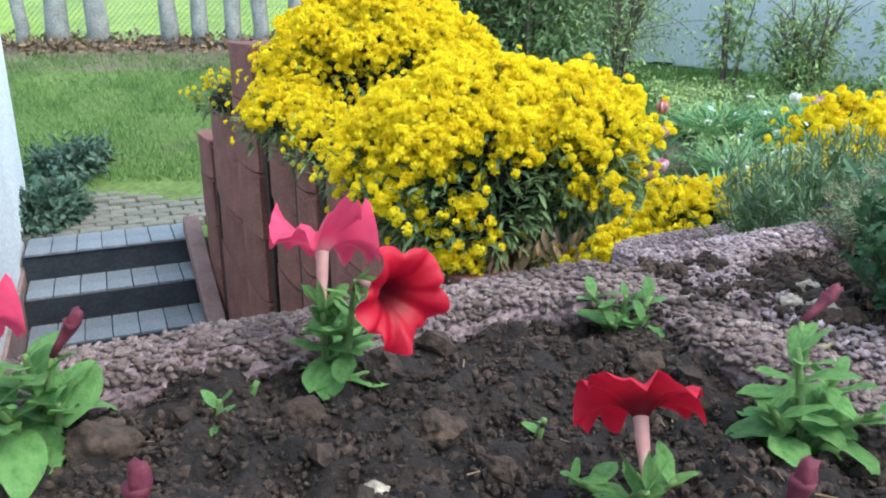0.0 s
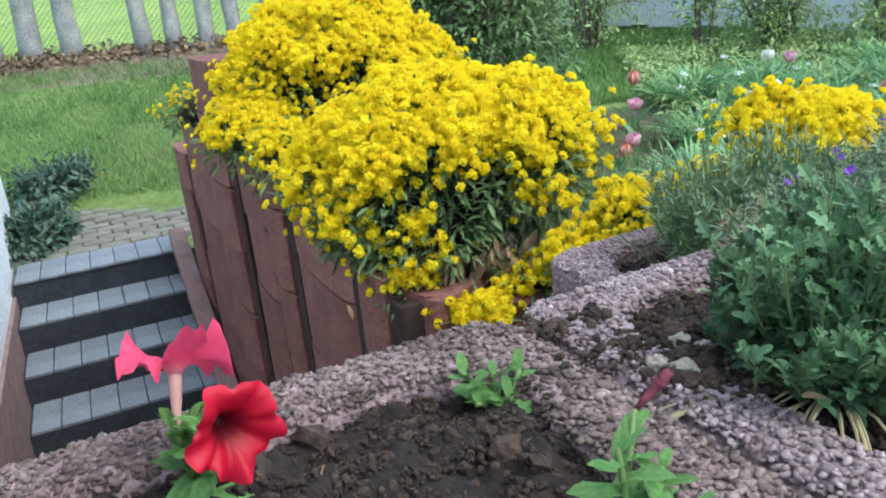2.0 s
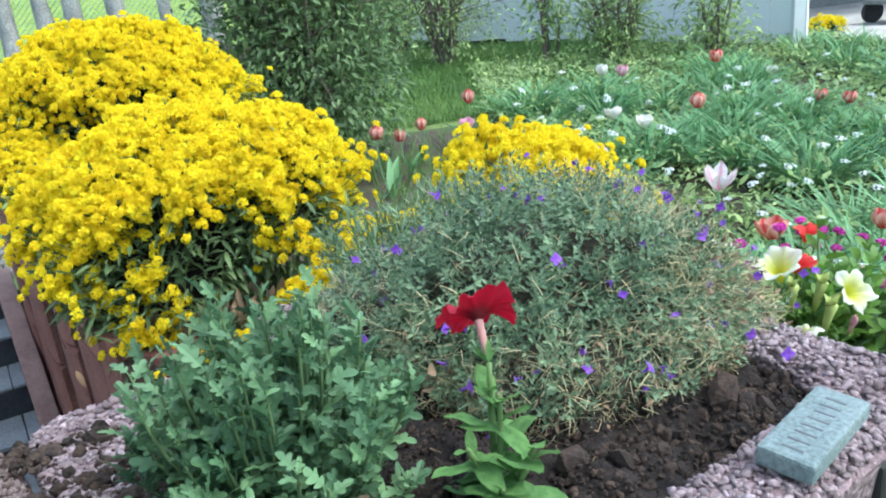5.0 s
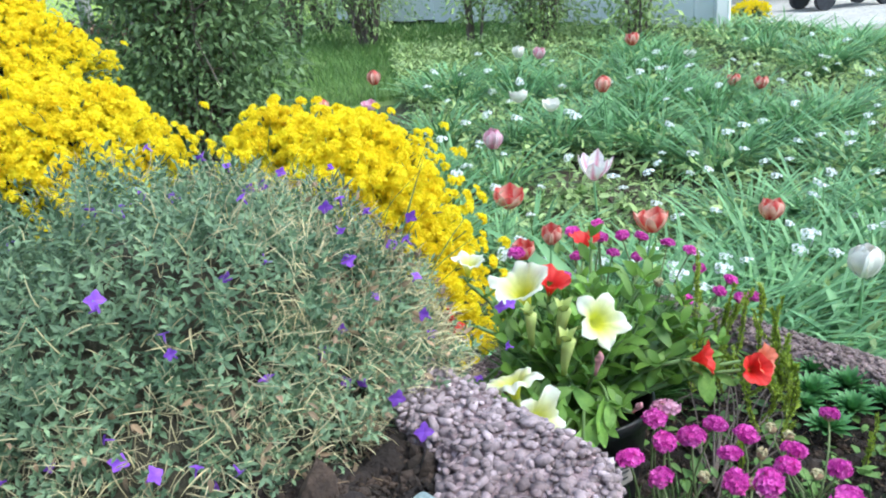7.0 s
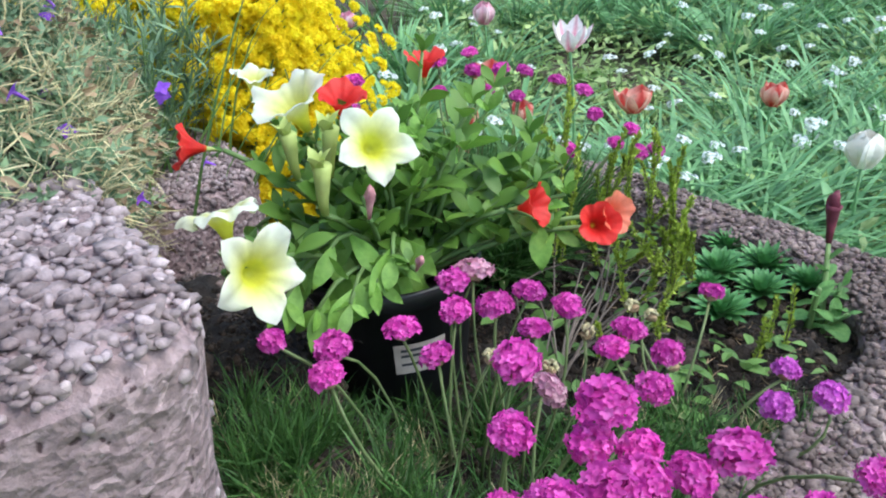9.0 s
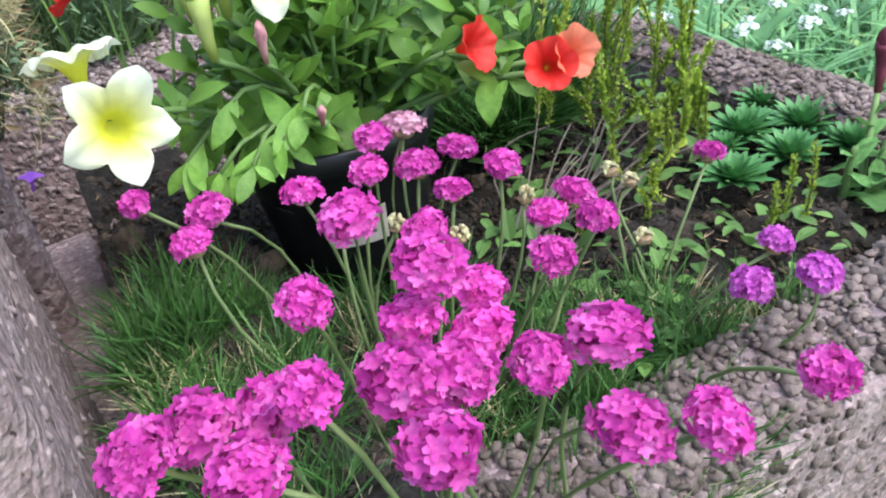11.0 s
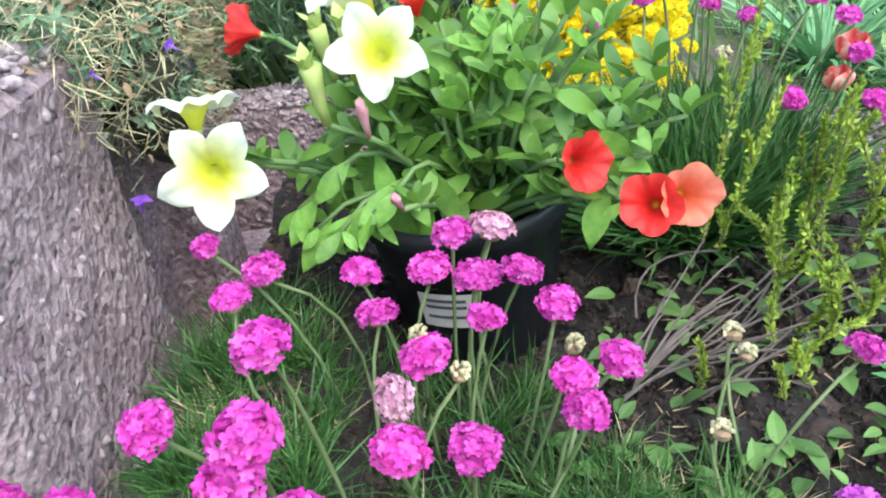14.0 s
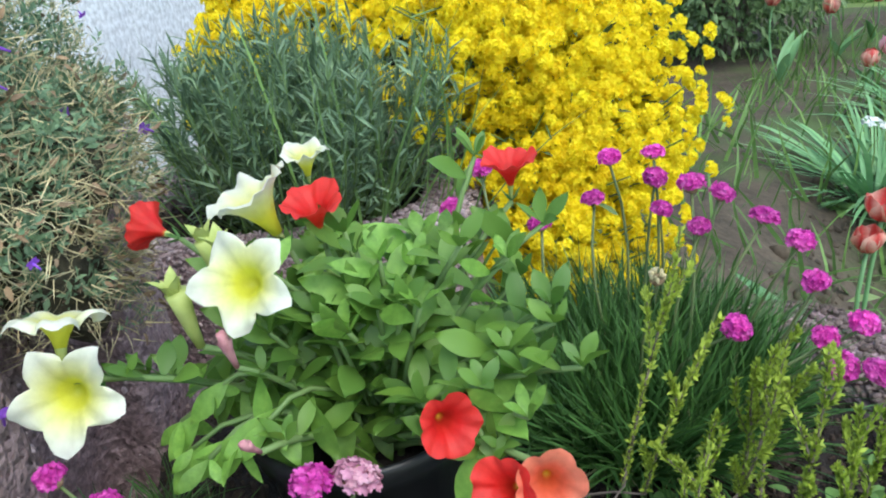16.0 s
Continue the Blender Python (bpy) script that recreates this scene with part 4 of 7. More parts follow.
def fence():
    fx = [-5.9, -5.19, -4.72, -4.23, -3.36, -2.96, -2.56, -2.23, -1.75, -1.2, -0.7]
    ob = thing("boundary_fence", (0, 0, 0), "wire mesh fence on thick weathered grey posts", "fence")
    for i, x in enumerate(fx):
        z = float(ground_z(np.array(x), np.array(10.0)))
        r = (0.10, 0.075, 0.13, 0.12, 0.10, 0.09, 0.085, 0.09)[i % 8]
        pts = [(x + rng.normal(0, 0.012), 10.0, z - 0.1 + 0.32 * k) for k in range(9)]
        V, F = tube(pts, r * 1.12, r * 0.85, 10)
        V = V + rng.normal(0, 0.006, V.shape)
        mesh("post", V, F, M["post"], ob, smooth=True)
    parts = []
    zb = float(ground_z(np.array(-3.0), np.array(10.2)))
    for i in range(-70, 90):
        x = -6.2 + i * 0.07
        for s in (1, -1):
            parts.append(tube([(x, 10.12, zb), (x + s * 1.4, 10.12, zb + 1.4)], 0.0035, 0.0035, 3))
    V, F = join(parts)
    keep = (V[F][:, :, 0].min(1) > -6.2) & (V[F][:, :, 0].max(1) < 0.5)
    mesh("wire_mesh", V, F[keep], M["wire"], ob, "thin galvanised diamond mesh")
    lv = leaf_shape(0.6, 3)
    n = 2500
    P = np.c_[rng.uniform(-6.5, 0.3, n), 10.0 + rng.normal(-0.1, 0.18, n), np.zeros(n)]
    P[:, 2] = ground_z(P[:, 0], P[:, 1]) + rng.uniform(0, 0.12, n)
    A = scatter(lv, P, frames(rng.normal(0, 1, (n, 3)), rng.uniform(0, 6, n)), rng.uniform(0.04, 0.1, n))
    tagged(mesh("leaf_litter", *A, M["drybrown"], label="brown leaf litter under the fence", kind="stuff"), category="leaves")


fence()


def paving():
    """Mossy paving stones between the stairs and the lawn."""
    ob = thing("paving", (0, 0, 0), "old mossy paving stones at the top of the stairs", "paving", kind="structure")
    me = mesh_data("paving_stone", bevel_box(0.19, 0.115, 0.06, 0.012), M["cobble"])
    ac = unit(SL - SR)
    ang = math.degrees(math.atan2(-ac[1], -ac[0]))
    for j in range(11):
        for i in range(-1, 7):
            p = SR + ac * (0.20 * (i + 0.5 * (j % 2))) - SD * (GO + 0.12 + 0.125 * j)
            z = 0.03 + max(0.0, p[1] - 5.6) * 0.1
            share("paving_stone", me, ob, pose(p[0], p[1], z + rng.normal(0, 0.004), rng.normal(0, 1), rng.normal(0, 1), ang + rng.normal(0, 2)))


paving()


# ---- plants ----
def sphere_dirs(n, zmin=-0.2, r=rng):
    z = r.uniform(zmin, 1, n)
    a = r.uniform(0, 2 * np.pi, n)
    s = np.sqrt(1 - z * z)
    return np.stack([s * np.cos(a), s * np.sin(a), z], -1)


def floret_head(n=13, r=0.011, size=0.0065, seed=0):
    """A domed head of small round blossoms."""
    q = np.random.default_rng(seed)
    D = sphere_dirs(n, -0.15, q)
    a = np.arange(8) * np.pi / 4
    ra = np.where(np.arange(8) % 2, 0.62, 1.0)
    T = (np.concatenate([np.stack([ra * np.cos(a), ra * np.sin(a), np.where(np.arange(8) % 2, 0.30, 0.12)], -1), [[0, 0, -0.12]]]), np.array([(i, (i + 1) % 8, 8) for i in range(8)]))
    tilt = D + q.normal(0, 0.3, D.shape)
    return scatter(T, D * r * [1, 1, 0.8] * q.uniform(0.62, 1.06, (n, 1)), frames(tilt, q.uniform(0, 6, n)), q.uniform(0.75, 1.25, n) * size)


HEADS = [floret_head(30, 0.0100, 0.0043, s) for s in range(6)]
NARROW, OVAL, SMALL = leaf_shape(0.22, 4, 0.3), leaf_shape(0.5, 5, 0.3), leaf_shape(0.38, 3, 0.2)
BLADE = blade_shape()


def mound_points(blobs, n, r, zmin=-0.35):
    """Points on the joint surface of rounded lobes, with their outward directions."""
    P, N = [], []
    vol = np.array([b[1][0] * b[1][1] + b[1][2] * (b[1][0] + b[1][1]) for b in blobs])
    for (c, rad), k in zip(blobs, (n * vol / vol.sum()).astype(int)):
        d = sphere_dirs(k, zmin, r)
        lump = 1 + np.array([0.16 * noise.noise(Vector(v * 3.0 + np.array(c) * 3)) + 0.09 * noise.noise(Vector(v * 8.0 + np.array(c) * 5)) for v in d])[:, None]
        P.append(np.array(c) + d * np.array(rad) * lump)
        N.append(unit(d / np.array(rad)))
    P, N = np.concatenate(P), np.concatenate(N)
    keep = np.ones(len(P), bool)
    for c, rad in blobs:
        keep &= (((P - np.array(c)) / np.array(rad)) ** 2).sum(1) > 0.78
    return P[keep], N[keep]


def alyssum(blobs, heads, leaves, seed, label, base, scale=1.0, bare=(), least=0.0, sparse=(), dense=1.15):
    """A cushion of yellow alyssum: blossom heads on thin stalks over grey-green leaves."""
    r = np.random.default_rng(seed)
    ob = thing("yellow_alyssum", base, label, "flowers", "yellow alyssum cushions")
    b = np.array(base)
    P, N = mound_points(blobs, heads, r)
    thin = np.array([noise.noise(Vector(p * 9.0)) for p in P])
    want = np.clip(0.14 + dense * N[:, 2] + 0.8 * thin, 0.08, 1.0)
    want = np.maximum(want, least)
    for c, rad in bare:
        want *= np.clip((np.linalg.norm((P - np.array(c)) / np.array(rad), axis=1) - 0.55) / 0.6, 0.03, 1)
    for c, rad, f in sparse:
        want *= np.where(np.linalg.norm((P - np.array(c)) / np.array(rad), axis=1) < 1, f, 1.0)
    ok = r.uniform(0, 1, len(P)) < want
    P, N = P[ok], N[ok]
    up = unit(N + [0, 0, 0.5])
    P = P + N * r.normal(-0.004, 0.022, (len(P), 1)) * (0.5 + 0.9 * (N[:, 2:3] < 0.4))
    which = r.integers(0, 6, len(P))
    R, S = frames(up, r.uniform(0, 6, len(P))), r.uniform(0.7, 1.25, len(P)) * scale
    A = join([scatter(HEADS[k], P[which == k] - b, R[which == k], S[which == k]) for k in range(6)])
    mesh("blossoms", *A, M["yellow"], ob, "bright golden-yellow clusters of tiny blossoms", kind="stuff")
    # stalks
    k = r.choice(len(P), min(len(P), 1600), False)
    st = tube([(0, 0, 0), (0, 0, 1)], 0.0014, 0.001, 3)
    A = scatter(st, P[k] - b - up[k] * 0.085, frames(up[k] + r.normal(0, 0.1, up[k].shape), r.uniform(0, 6, len(k))), np.c_[np.ones(len(k)), np.ones(len(k)), np.full(len(k), 0.085)])
    mesh("stalk_layer", *A, M["petstem"], ob, kind="stuff")
    Q, N2 = mound_points([(c, np.array(a) * 0.90) for c, a in blobs], leaves, r, -0.6)
    ok = r.uniform(0, 1, len(Q)) < np.clip(0.95 - 0.8 * N2[:, 2], 0.15, 1)
    Q, N2 = Q[ok], N2[ok]
    depth = r.uniform(0.84, 1.06, len(Q))[:, None]
    Q = Q * depth + np.array(blobs[0][0]) * (1 - depth)
    way = unit(N2 + r.normal(0, 0.5, N2.shape) + [0, 0, 0.2])
    A = scatter(NARROW, Q - b, leafdirs(way, np.array([0, 0, 1.0]) + r.normal(0, 0.3, way.shape)), r.uniform(0.022, 0.048, len(Q)) * scale)
    mesh("foliage", *A, M["greygreen"], ob, "narrow grey-green leaves", kind="stuff")
    if bare:
        k = 150
        W = np.c_[r.normal(0.13, 0.10, k), r.normal(1.535, 0.025, k), r.normal(0.985, 0.025, k)]
        way = unit(np.c_[r.normal(0, 0.35, k), r.normal(-0.35, 0.2, k), -np.ones(k)])
        mesh("withered_leafage", *scatter(leaf_shape(0.3, 4, 0.3), W - b, leafdirs(way, r.normal(0, 1, (k, 3)) + [0, -1, 0]), r.uniform(0.03, 0.06, k)), M["drybrown"], ob, "withered brown leaves hanging below the blooms", kind="stuff")
    # Soil-dark ellipsoids put the cushion's inner shade behind its gaps.
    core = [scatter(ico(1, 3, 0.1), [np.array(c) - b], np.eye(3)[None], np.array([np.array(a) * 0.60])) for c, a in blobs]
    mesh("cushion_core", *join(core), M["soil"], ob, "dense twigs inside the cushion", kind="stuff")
    return ob


alyssum([((0.06, 1.80, 1.10), (0.325, 0.30, 0.24)), ((0.255, 1.78, 1.12), (0.175, 0.25, 0.20)), ((-0.07, 1.72, 1.06), (0.155, 0.20, 0.16)), ((0.02, 1.60, 1.02), (0.16, 0.12, 0.11)), ((-0.02, 1.52, 0.94), (0.06, 0.05, 0.05)), ((0.12, 1.44, 0.89), (0.06, 0.05, 0.035)), ((0.28, 1.52, 0.93), (0.10, 0.06, 0.05))],
        19000, 16000, 11, "large golden alyssum cushion spilling over the red block wall", (0.05, 1.75, 0.80), bare=[((0.13, 1.52, 1.08), (0.13, 0.18, 0.11)), ((-0.06, 1.55, 1.10), (0.06, 0.08, 0.05)), ((0.22, 1.54, 1.02), (0.10, 0.15, 0.08))], sparse=[((-0.14, 1.62, 0.98), (0.15, 0.16, 0.12), 0.8)])
alyssum([((-0.27, 2.80, 1.26), (0.37, 0.36, 0.27)), ((-0.50, 2.55, 1.12), (0.18, 0.20, 0.13)), ((-0.37, 2.27, 1.08), (0.13, 0.13, 0.11)), ((-0.27, 2.10, 1.02), (0.10, 0.10, 0.08)), ((-0.01, 2.70, 1.22), (0.185, 0.25, 0.20))],
        19000, 10000, 12, "tall golden alyssum cushion on top of the red block wall", (-0.25, 2.75, 0.85), sparse=[((-0.37, 2.30, 1.06), (0.20, 0.26, 0.13), 0.35), ((-0.27, 2.10, 1.02), (0.16, 0.16, 0.10), 0.45), ((-0.54, 2.50, 1.10), (0.17, 0.22, 0.13), 0.45)])
alyssum([((-1.0, 3.62, 1.08), (0.16, 0.16, 0.12))], 160, 700, 13, "small sparse alyssum tuft in a block of the wall", (-1.0, 3.62, 0.95))
alyssum([((0.48, 1.46, 1.06), (0.12, 0.09, 0.07)), ((0.60, 1.45, 1.11), (0.06, 0.06, 0.05)), ((0.36, 1.44, 1.0), (0.10, 0.07, 0.05))], 1900, 900, 14, "low golden alyssum growing among grass", (0.48, 1.46, 0.92), scale=0.8, least=0.6)
alyssum([((0.715, 1.27, 1.20), (0.10, 0.11, 0.09)), ((0.775, 1.24, 1.11), (0.07, 0.10, 0.10)), ((0.80, 1.16, 1.03), (0.05, 0.07, 0.11)), ((0.64, 1.30, 1.26), (0.05, 0.05, 0.045))], 8500, 1300, 15,
        "golden alyssum cascading over the pinkish concrete planter", (0.80, 1.24, 0.92), scale=0.75, least=0.85)


def tuft(n, center, radius, length, seed, lean=0.5, width=1.0):
    r = np.random.default_rng(seed)
    a, q = r.uniform(0, 2 * np.pi, n), np.sqrt(r.uniform(0, 1, n))
    P = np.c_[center[0] + radius[0] * q * np.cos(a), center[1] + radius[1] * q * np.sin(a), np.full(n, center[2])]
    out = np.c_[np.cos(a) * q, np.sin(a) * q, np.zeros(n)]
    up = unit(out * lean + r.normal(0, 0.22, (n, 3)) + [0, 0, 1.0])
    Rm = frames(up, r.uniform(0, 6.3, n))
    L = r.uniform(0.6, 1.2, n) * length
    return scatter(BLADE, P, Rm, np.c_[L * width, L, L])


def lawn():
    n = 190000
    r = np.random.default_rng(21)
    P = np.c_[r.uniform(-5.5, 3.6, n), 4.9 + r.uniform(0, 1, n) ** 1.3 * 5.2]
    keep = ~((P[:, 0] > -2.75) & (P[:, 0] < -1.0) & (P[:, 1] < 6.1)) & (P[:, 1] < 9.7 - 0.25 * r.uniform(0, 1, n))
    d = np.array([noise.noise(Vector((x * 0.9, y * 0.9, 1.0))) for x, y in P])
    keep &= d > r.uniform(-0.9, 0.15, n)
    P = P[keep]
    z = ground_z(P[:, 0], P[:, 1])
    n = len(P)
    up = unit(r.normal(0, 0.35, (n, 3)) + [0, 0, 1.0])
    L = r.uniform(0.03, 0.085, n)
    A = scatter(blade_shape(2, 0.5, 0.09), np.c_[P, z - 0.005], frames(up, r.uniform(0, 6, n)), L)
    tagged(mesh("lawn_grass", *A, M["grass"], label="uneven green lawn grass", kind="stuff"), category="grass")


lawn()


def shrub(name, loc, rad, n, seed, mat, label, leaf=0.05, stems=9, lift=0.2, gappy=0.0):
    r = np.random.default_rng(seed)
    ob = thing(name, loc, label, "shrub")
    parts, tips = [], []
    for i in range(stems):
        a = r.uniform(0, 6.28)
        tip = np.array([math.cos(a) * rad[0] * r.uniform(0.2, 0.8), math.sin(a) * rad[1] * r.uniform(0.2, 0.8), rad[2] * 2 * r.uniform(0.6, 0.98)])
        pts = arc((0.05 * math.cos(a), 0.05 * math.sin(a), 0), tip, (0, 0, 0.1 * rad[2]), 7)
        parts.append(tube(pts, 0.016, 0.004, 5))
        tips.append(pts)
        for k in range(5):
            s = pts[r.integers(2, 6)]
            e = s + r.normal(0, 1, 3) * np.array(rad) * 0.35 + [0, 0, rad[2] * 0.25]
            q = arc(s, e, (0, 0, 0.03), 5)
            parts.append(tube(q, 0.006, 0.002, 4))
            tips.append(q)
    mesh("branch_frame", *join(parts), M["wood"], ob)
    line = np.concatenate(tips)
    P = line[r.integers(0, len(line), n)] + r.normal(0, 1, (n, 3)) * np.array(rad) * 0.20
    k = int(n * 0.35)
    low = sphere_dirs(k, -1.0, r) * (np.array(rad) * [0.95, 0.95, 0.62]) * (r.uniform(0, 1, (k, 1)) ** 0.4) + [0, 0, rad[2] * 0.6]
    P = np.concatenate([P, low])
    P = P[(P[:, 2] > lift * rad[2]) & ((((P - [0, 0, rad[2]]) / (np.array(rad) * 1.08)) ** 2).sum(1) < 1.0)]
    if gappy:
        g = np.array([noise.noise(Vector(p * (2.2 / max(rad)) * 2)) for p in P])
        P = P[g > r.uniform(-0.6, gappy, len(P))]
    k = len(P)
    way = unit((P - [0, 0, rad[2]]) / rad + r.normal(0, 0.8, (k, 3)))
    A = scatter(SMALL if leaf > 0.03 else NARROW, P, leafdirs(way, np.array([0, 0, 1.0]) + r.normal(0, 0.5, (k, 3))), r.uniform(0.6, 1.3, k) * leaf)
    mesh("leafage", *A, M[mat], ob, kind="stuff")
    return ob


shrub("dense_shrub", (0.33, 4.05, 0.62), (0.56, 0.5, 0.78), 15000, 31, "shrub", "dense grey-green shrub with small leaves", 0.042, 26, 0.05)
shrub("loose_shrub", (1.55, 7.0, 0.80), (0.75, 0.6, 0.75), 4500, 32, "shrublight", "loose light green shrub before the white wall", 0.042, 22, 0.05, gappy=0.2)
shrub("thin_shrub", (0.95, 7.6, 0.80), (0.7, 0.5, 0.9), 4000, 37, "shrublight", "thin twiggy shrub at the lawn's edge", 0.05, 20, 0.05, gappy=0.15)
shrub("loose_shrub", (1.35, 8.7, 0.85), (0.9, 0.5, 0.95), 4500, 39, "shrublight", "tall light green shrub at the corner of the white wall", 0.055, 20, 0.02, gappy=0.15)
shrub("young_shrub", (2.75, 6.0, 0.78), (0.45, 0.35, 0.40), 4200, 33, "shrublight", "young light green shrub by the white wall", 0.04, 14, 0.05, gappy=0.2)
shrub("rose_bush", (2.35, 6.5, 0.80), (0.25, 0.2, 0.45), 420, 34, "shrublight", "thin young bush with few leaves", 0.07, 4, 0.5)
shrub("rose_bush", (3.35, 5.6, 0.76), (0.35, 0.25, 0.42), 900, 38, "shrublight", "thin young bush before the white boards", 0.06, 6, 0.3)
shrub("ivy_bush", (-2.70, 5.15, 0.04), (0.20, 0.5, 0.15), 2600, 35, "ivy", "dark glossy ivy bush against the house", 0.07, 8, 0.0)
shrub("ivy_bush", (-3.05, 6.3, 0.15), (0.32, 0.7, 0.17), 1800, 36, "ivy", "dark ivy spreading over the lawn's edge", 0.07, 8, 0.0)


# ---- petunias ----
def funnel(R=0.025, pointed=0.3, ruffle=0.10, lobes=5, n=60, seed=0, cup=0.0, sharp=1.6, wild=0.0, cusp=0.35, deep=1.0):
    """A trumpet flower opening along +z."""
    r = np.random.default_rng(seed)
    prof = [(0.11, -0.78), (0.18, -0.56), (0.28, -0.37), (0.40, -0.21), (0.55, -0.09), (0.72, -0.01), (0.87, 0.03), (1.0, 0.0)]
    V = []
    ph = r.uniform(0, 6.28, 4)
    for q, (rad, z) in enumerate(prof):
        t = q / (len(prof) - 1)
        for i in range(n):
            a = 2 * math.pi * i / n
            s = abs(((a * lobes / (2 * math.pi)) % 1.0) - 0.5) * 2
            lobe = 1 - pointed * (cusp * s ** 0.9 + (1 - cusp) * s ** (2 * sharp)) * t ** 2 + 0.03 * math.sin(2 * a + ph[3]) * t
            zz = (z * deep if z < 0 else z) + ruffle * t ** 2 * (0.6 * math.sin(lobes * a + ph[0]) + 0.5 * math.sin(2 * lobes * a + ph[1]) + 0.3 * math.sin(3 * a + ph[2])) + cup * t * t
            zz += wild * t ** 2.5 * (0.45 * math.sin(11 * a + ph[1]) + 0.35 * math.sin(17 * a + ph[2]) + 0.8 * math.sin(2 * a + ph[0]) + 0.7 * math.sin(3 * a + ph[3]) + 0.6 * math.sin(7 * a + ph[2]))
            groove = -0.035 * (1 - s) ** 6 * t
            V.append((R * rad * lobe * math.cos(a), R * rad * lobe * math.sin(a), R * (zz + groove)))
    F = []
    for q in range(len(prof) - 1):
        for i in range(n):
            a, b = q * n + i, q * n + (i + 1) % n
            F += [(a, b, b + n), (a, b + n, a + n)]
    V.append((0, 0, -R * 0.82 * deep))
    F += [(len(V) - 1, (i + 1) % n, i) for i in range(n)]
    return np.array(V), np.array(F)


FUN = {}
for key, args in dict(red=dict(pointed=0.26, ruffle=0.16, seed=1, wild=0.10), red2=dict(pointed=0.18, ruffle=0.07, seed=2, cup=-0.16, wild=0.16, deep=0.5), pink=dict(pointed=0.24, ruffle=0.08, seed=3, cup=-0.08, wild=0.28, deep=0.5),
                      cream=dict(pointed=0.42, ruffle=0.08, seed=4, sharp=2.0, wild=0.07, cusp=0.72, deep=0.7), cream3=dict(pointed=0.30, ruffle=0.10, seed=14, sharp=2.0, wild=0.08, cusp=0.6, deep=1.25, cup=0.10), cream2=dict(pointed=0.38, ruffle=0.10, seed=5, cup=-0.3, sharp=2.0, wild=0.05, cusp=0.7), coral=dict(pointed=0.16, ruffle=0.10, seed=6, cup=0.30, wild=0.06)).items():
    FUN[key] = args
SEPAL = leaf_shape(0.28, 3, -0.1)
FDATA = {}


def flower(parent, base, pos, axis, kind, mat, scale, tube_mat, name="flower", seed=0):
    """A trumpet blossom with its tube and sepals as pieces."""
    key = (kind, mat)
    if key not in FDATA:
        FDATA[key] = mesh_data("blossom", funnel(**FUN[kind]), M[mat], True)
    z = Vector(axis).normalized()
    q = z.to_track_quat("Z", "Y").to_matrix().to_4x4() @ Matrix.Rotation(seed * 1.3, 4, "Z")
    p = Vector(pos) - Vector(base)
    fl = share(name, FDATA[key], parent, Matrix.Translation(p) @ q @ Matrix.Scale(scale, 4))
    throat = -0.0195 * FUN[kind].get("deep", 1.0)
    tkey = (tube_mat, throat)
    if tkey not in FDATA:
        FDATA[tkey] = mesh_data("tube", tube([(0, 0, -0.034), (0, 0, -0.030), (0, 0, -0.024), (0, 0, min(-0.021, throat - 0.003)), (0, 0, throat)], 0.0012, 0.0029, 10, False), M[tube_mat], True)
    if "sepal" not in FDATA:
        a = np.arange(5) * 2 * np.pi / 5
        way = np.stack([0.6 * np.cos(a), 0.6 * np.sin(a), np.ones(5)], -1)
        FDATA["sepal"] = mesh_data("calyx", scatter(SEPAL, np.tile([0, 0, -0.036], (5, 1)), leafdirs(way, np.stack([np.cos(a), np.sin(a), -0.3 * np.ones(5)], -1)), np.full(5, 0.015)), M["petleaf"])
    share("tube", FDATA[tkey], fl, Matrix.Identity(4))
    share("calyx", FDATA["sepal"], fl, Matrix.Identity(4))
    return p - z * 0.036 * scale


def bud(parent, base, pos, axis, mat="bud", scale=1.0):
    """A closed or withered bud on its tube."""
    if "bud" + mat not in FDATA:
        T = join([tube([(0, 0, -0.02), (0, 0, -0.008), (0, 0, 0), (0.0005, 0, 0.006), (0, 0.001, 0.010)], 0.0022, 0.0062, 8), scatter(ico(1, 5, 0.28, (0.72, 0.72, 1.5)), [(0, 0, 0.012)], np.eye(3)[None], [0.0068])])
        if mat == "tubeg":
            a = np.arange(6) * np.pi / 3
            crown = scatter(leaf_shape(0.5, 4, 0.15, 0.2), np.tile([0, 0, 0.004], (6, 1)), leafdirs(np.stack([0.35 * np.cos(a), 0.35 * np.sin(a), np.ones(6)], -1), np.stack([-np.cos(a), -np.sin(a), 0.3 * np.ones(6)], -1)), np.array([0.016, 0.012, 0.015, 0.011, 0.016, 0.013]))
            T = join([tube([(0, 0, -0.02), (0, 0, -0.01), (0.001, 0, 0), (0.002, 0, 0.009)], 0.0020, 0.0050, 8), crown])
        FDATA["bud" + mat] = mesh_data("bud", T, M[mat], True)
    z = Vector(axis).normalized()
    p = Vector(pos) - Vector(base)
    b_ = share("bud", FDATA["bud" + mat], parent, Matrix.Translation(p) @ z.to_track_quat("Z", "Y").to_matrix().to_4x4() @ Matrix.Scale(scale, 4))
    if mat == "tubeg":
        tagged(b_, "pale green half-open bud", kind="stuff")
    return p - z * 0.02 * scale


PLEAF = [mesh_data("leaf", wavy_leaf(w, d, s), M["petleaf"], True) for w, d, s in ((0.68, 0.25, 1), (0.46, 0.15, 2), (0.60, 0.42, 3), (0.40, 0.30, 4), (0.64, 0.15, 5), (0.50, 0.40, 6))]


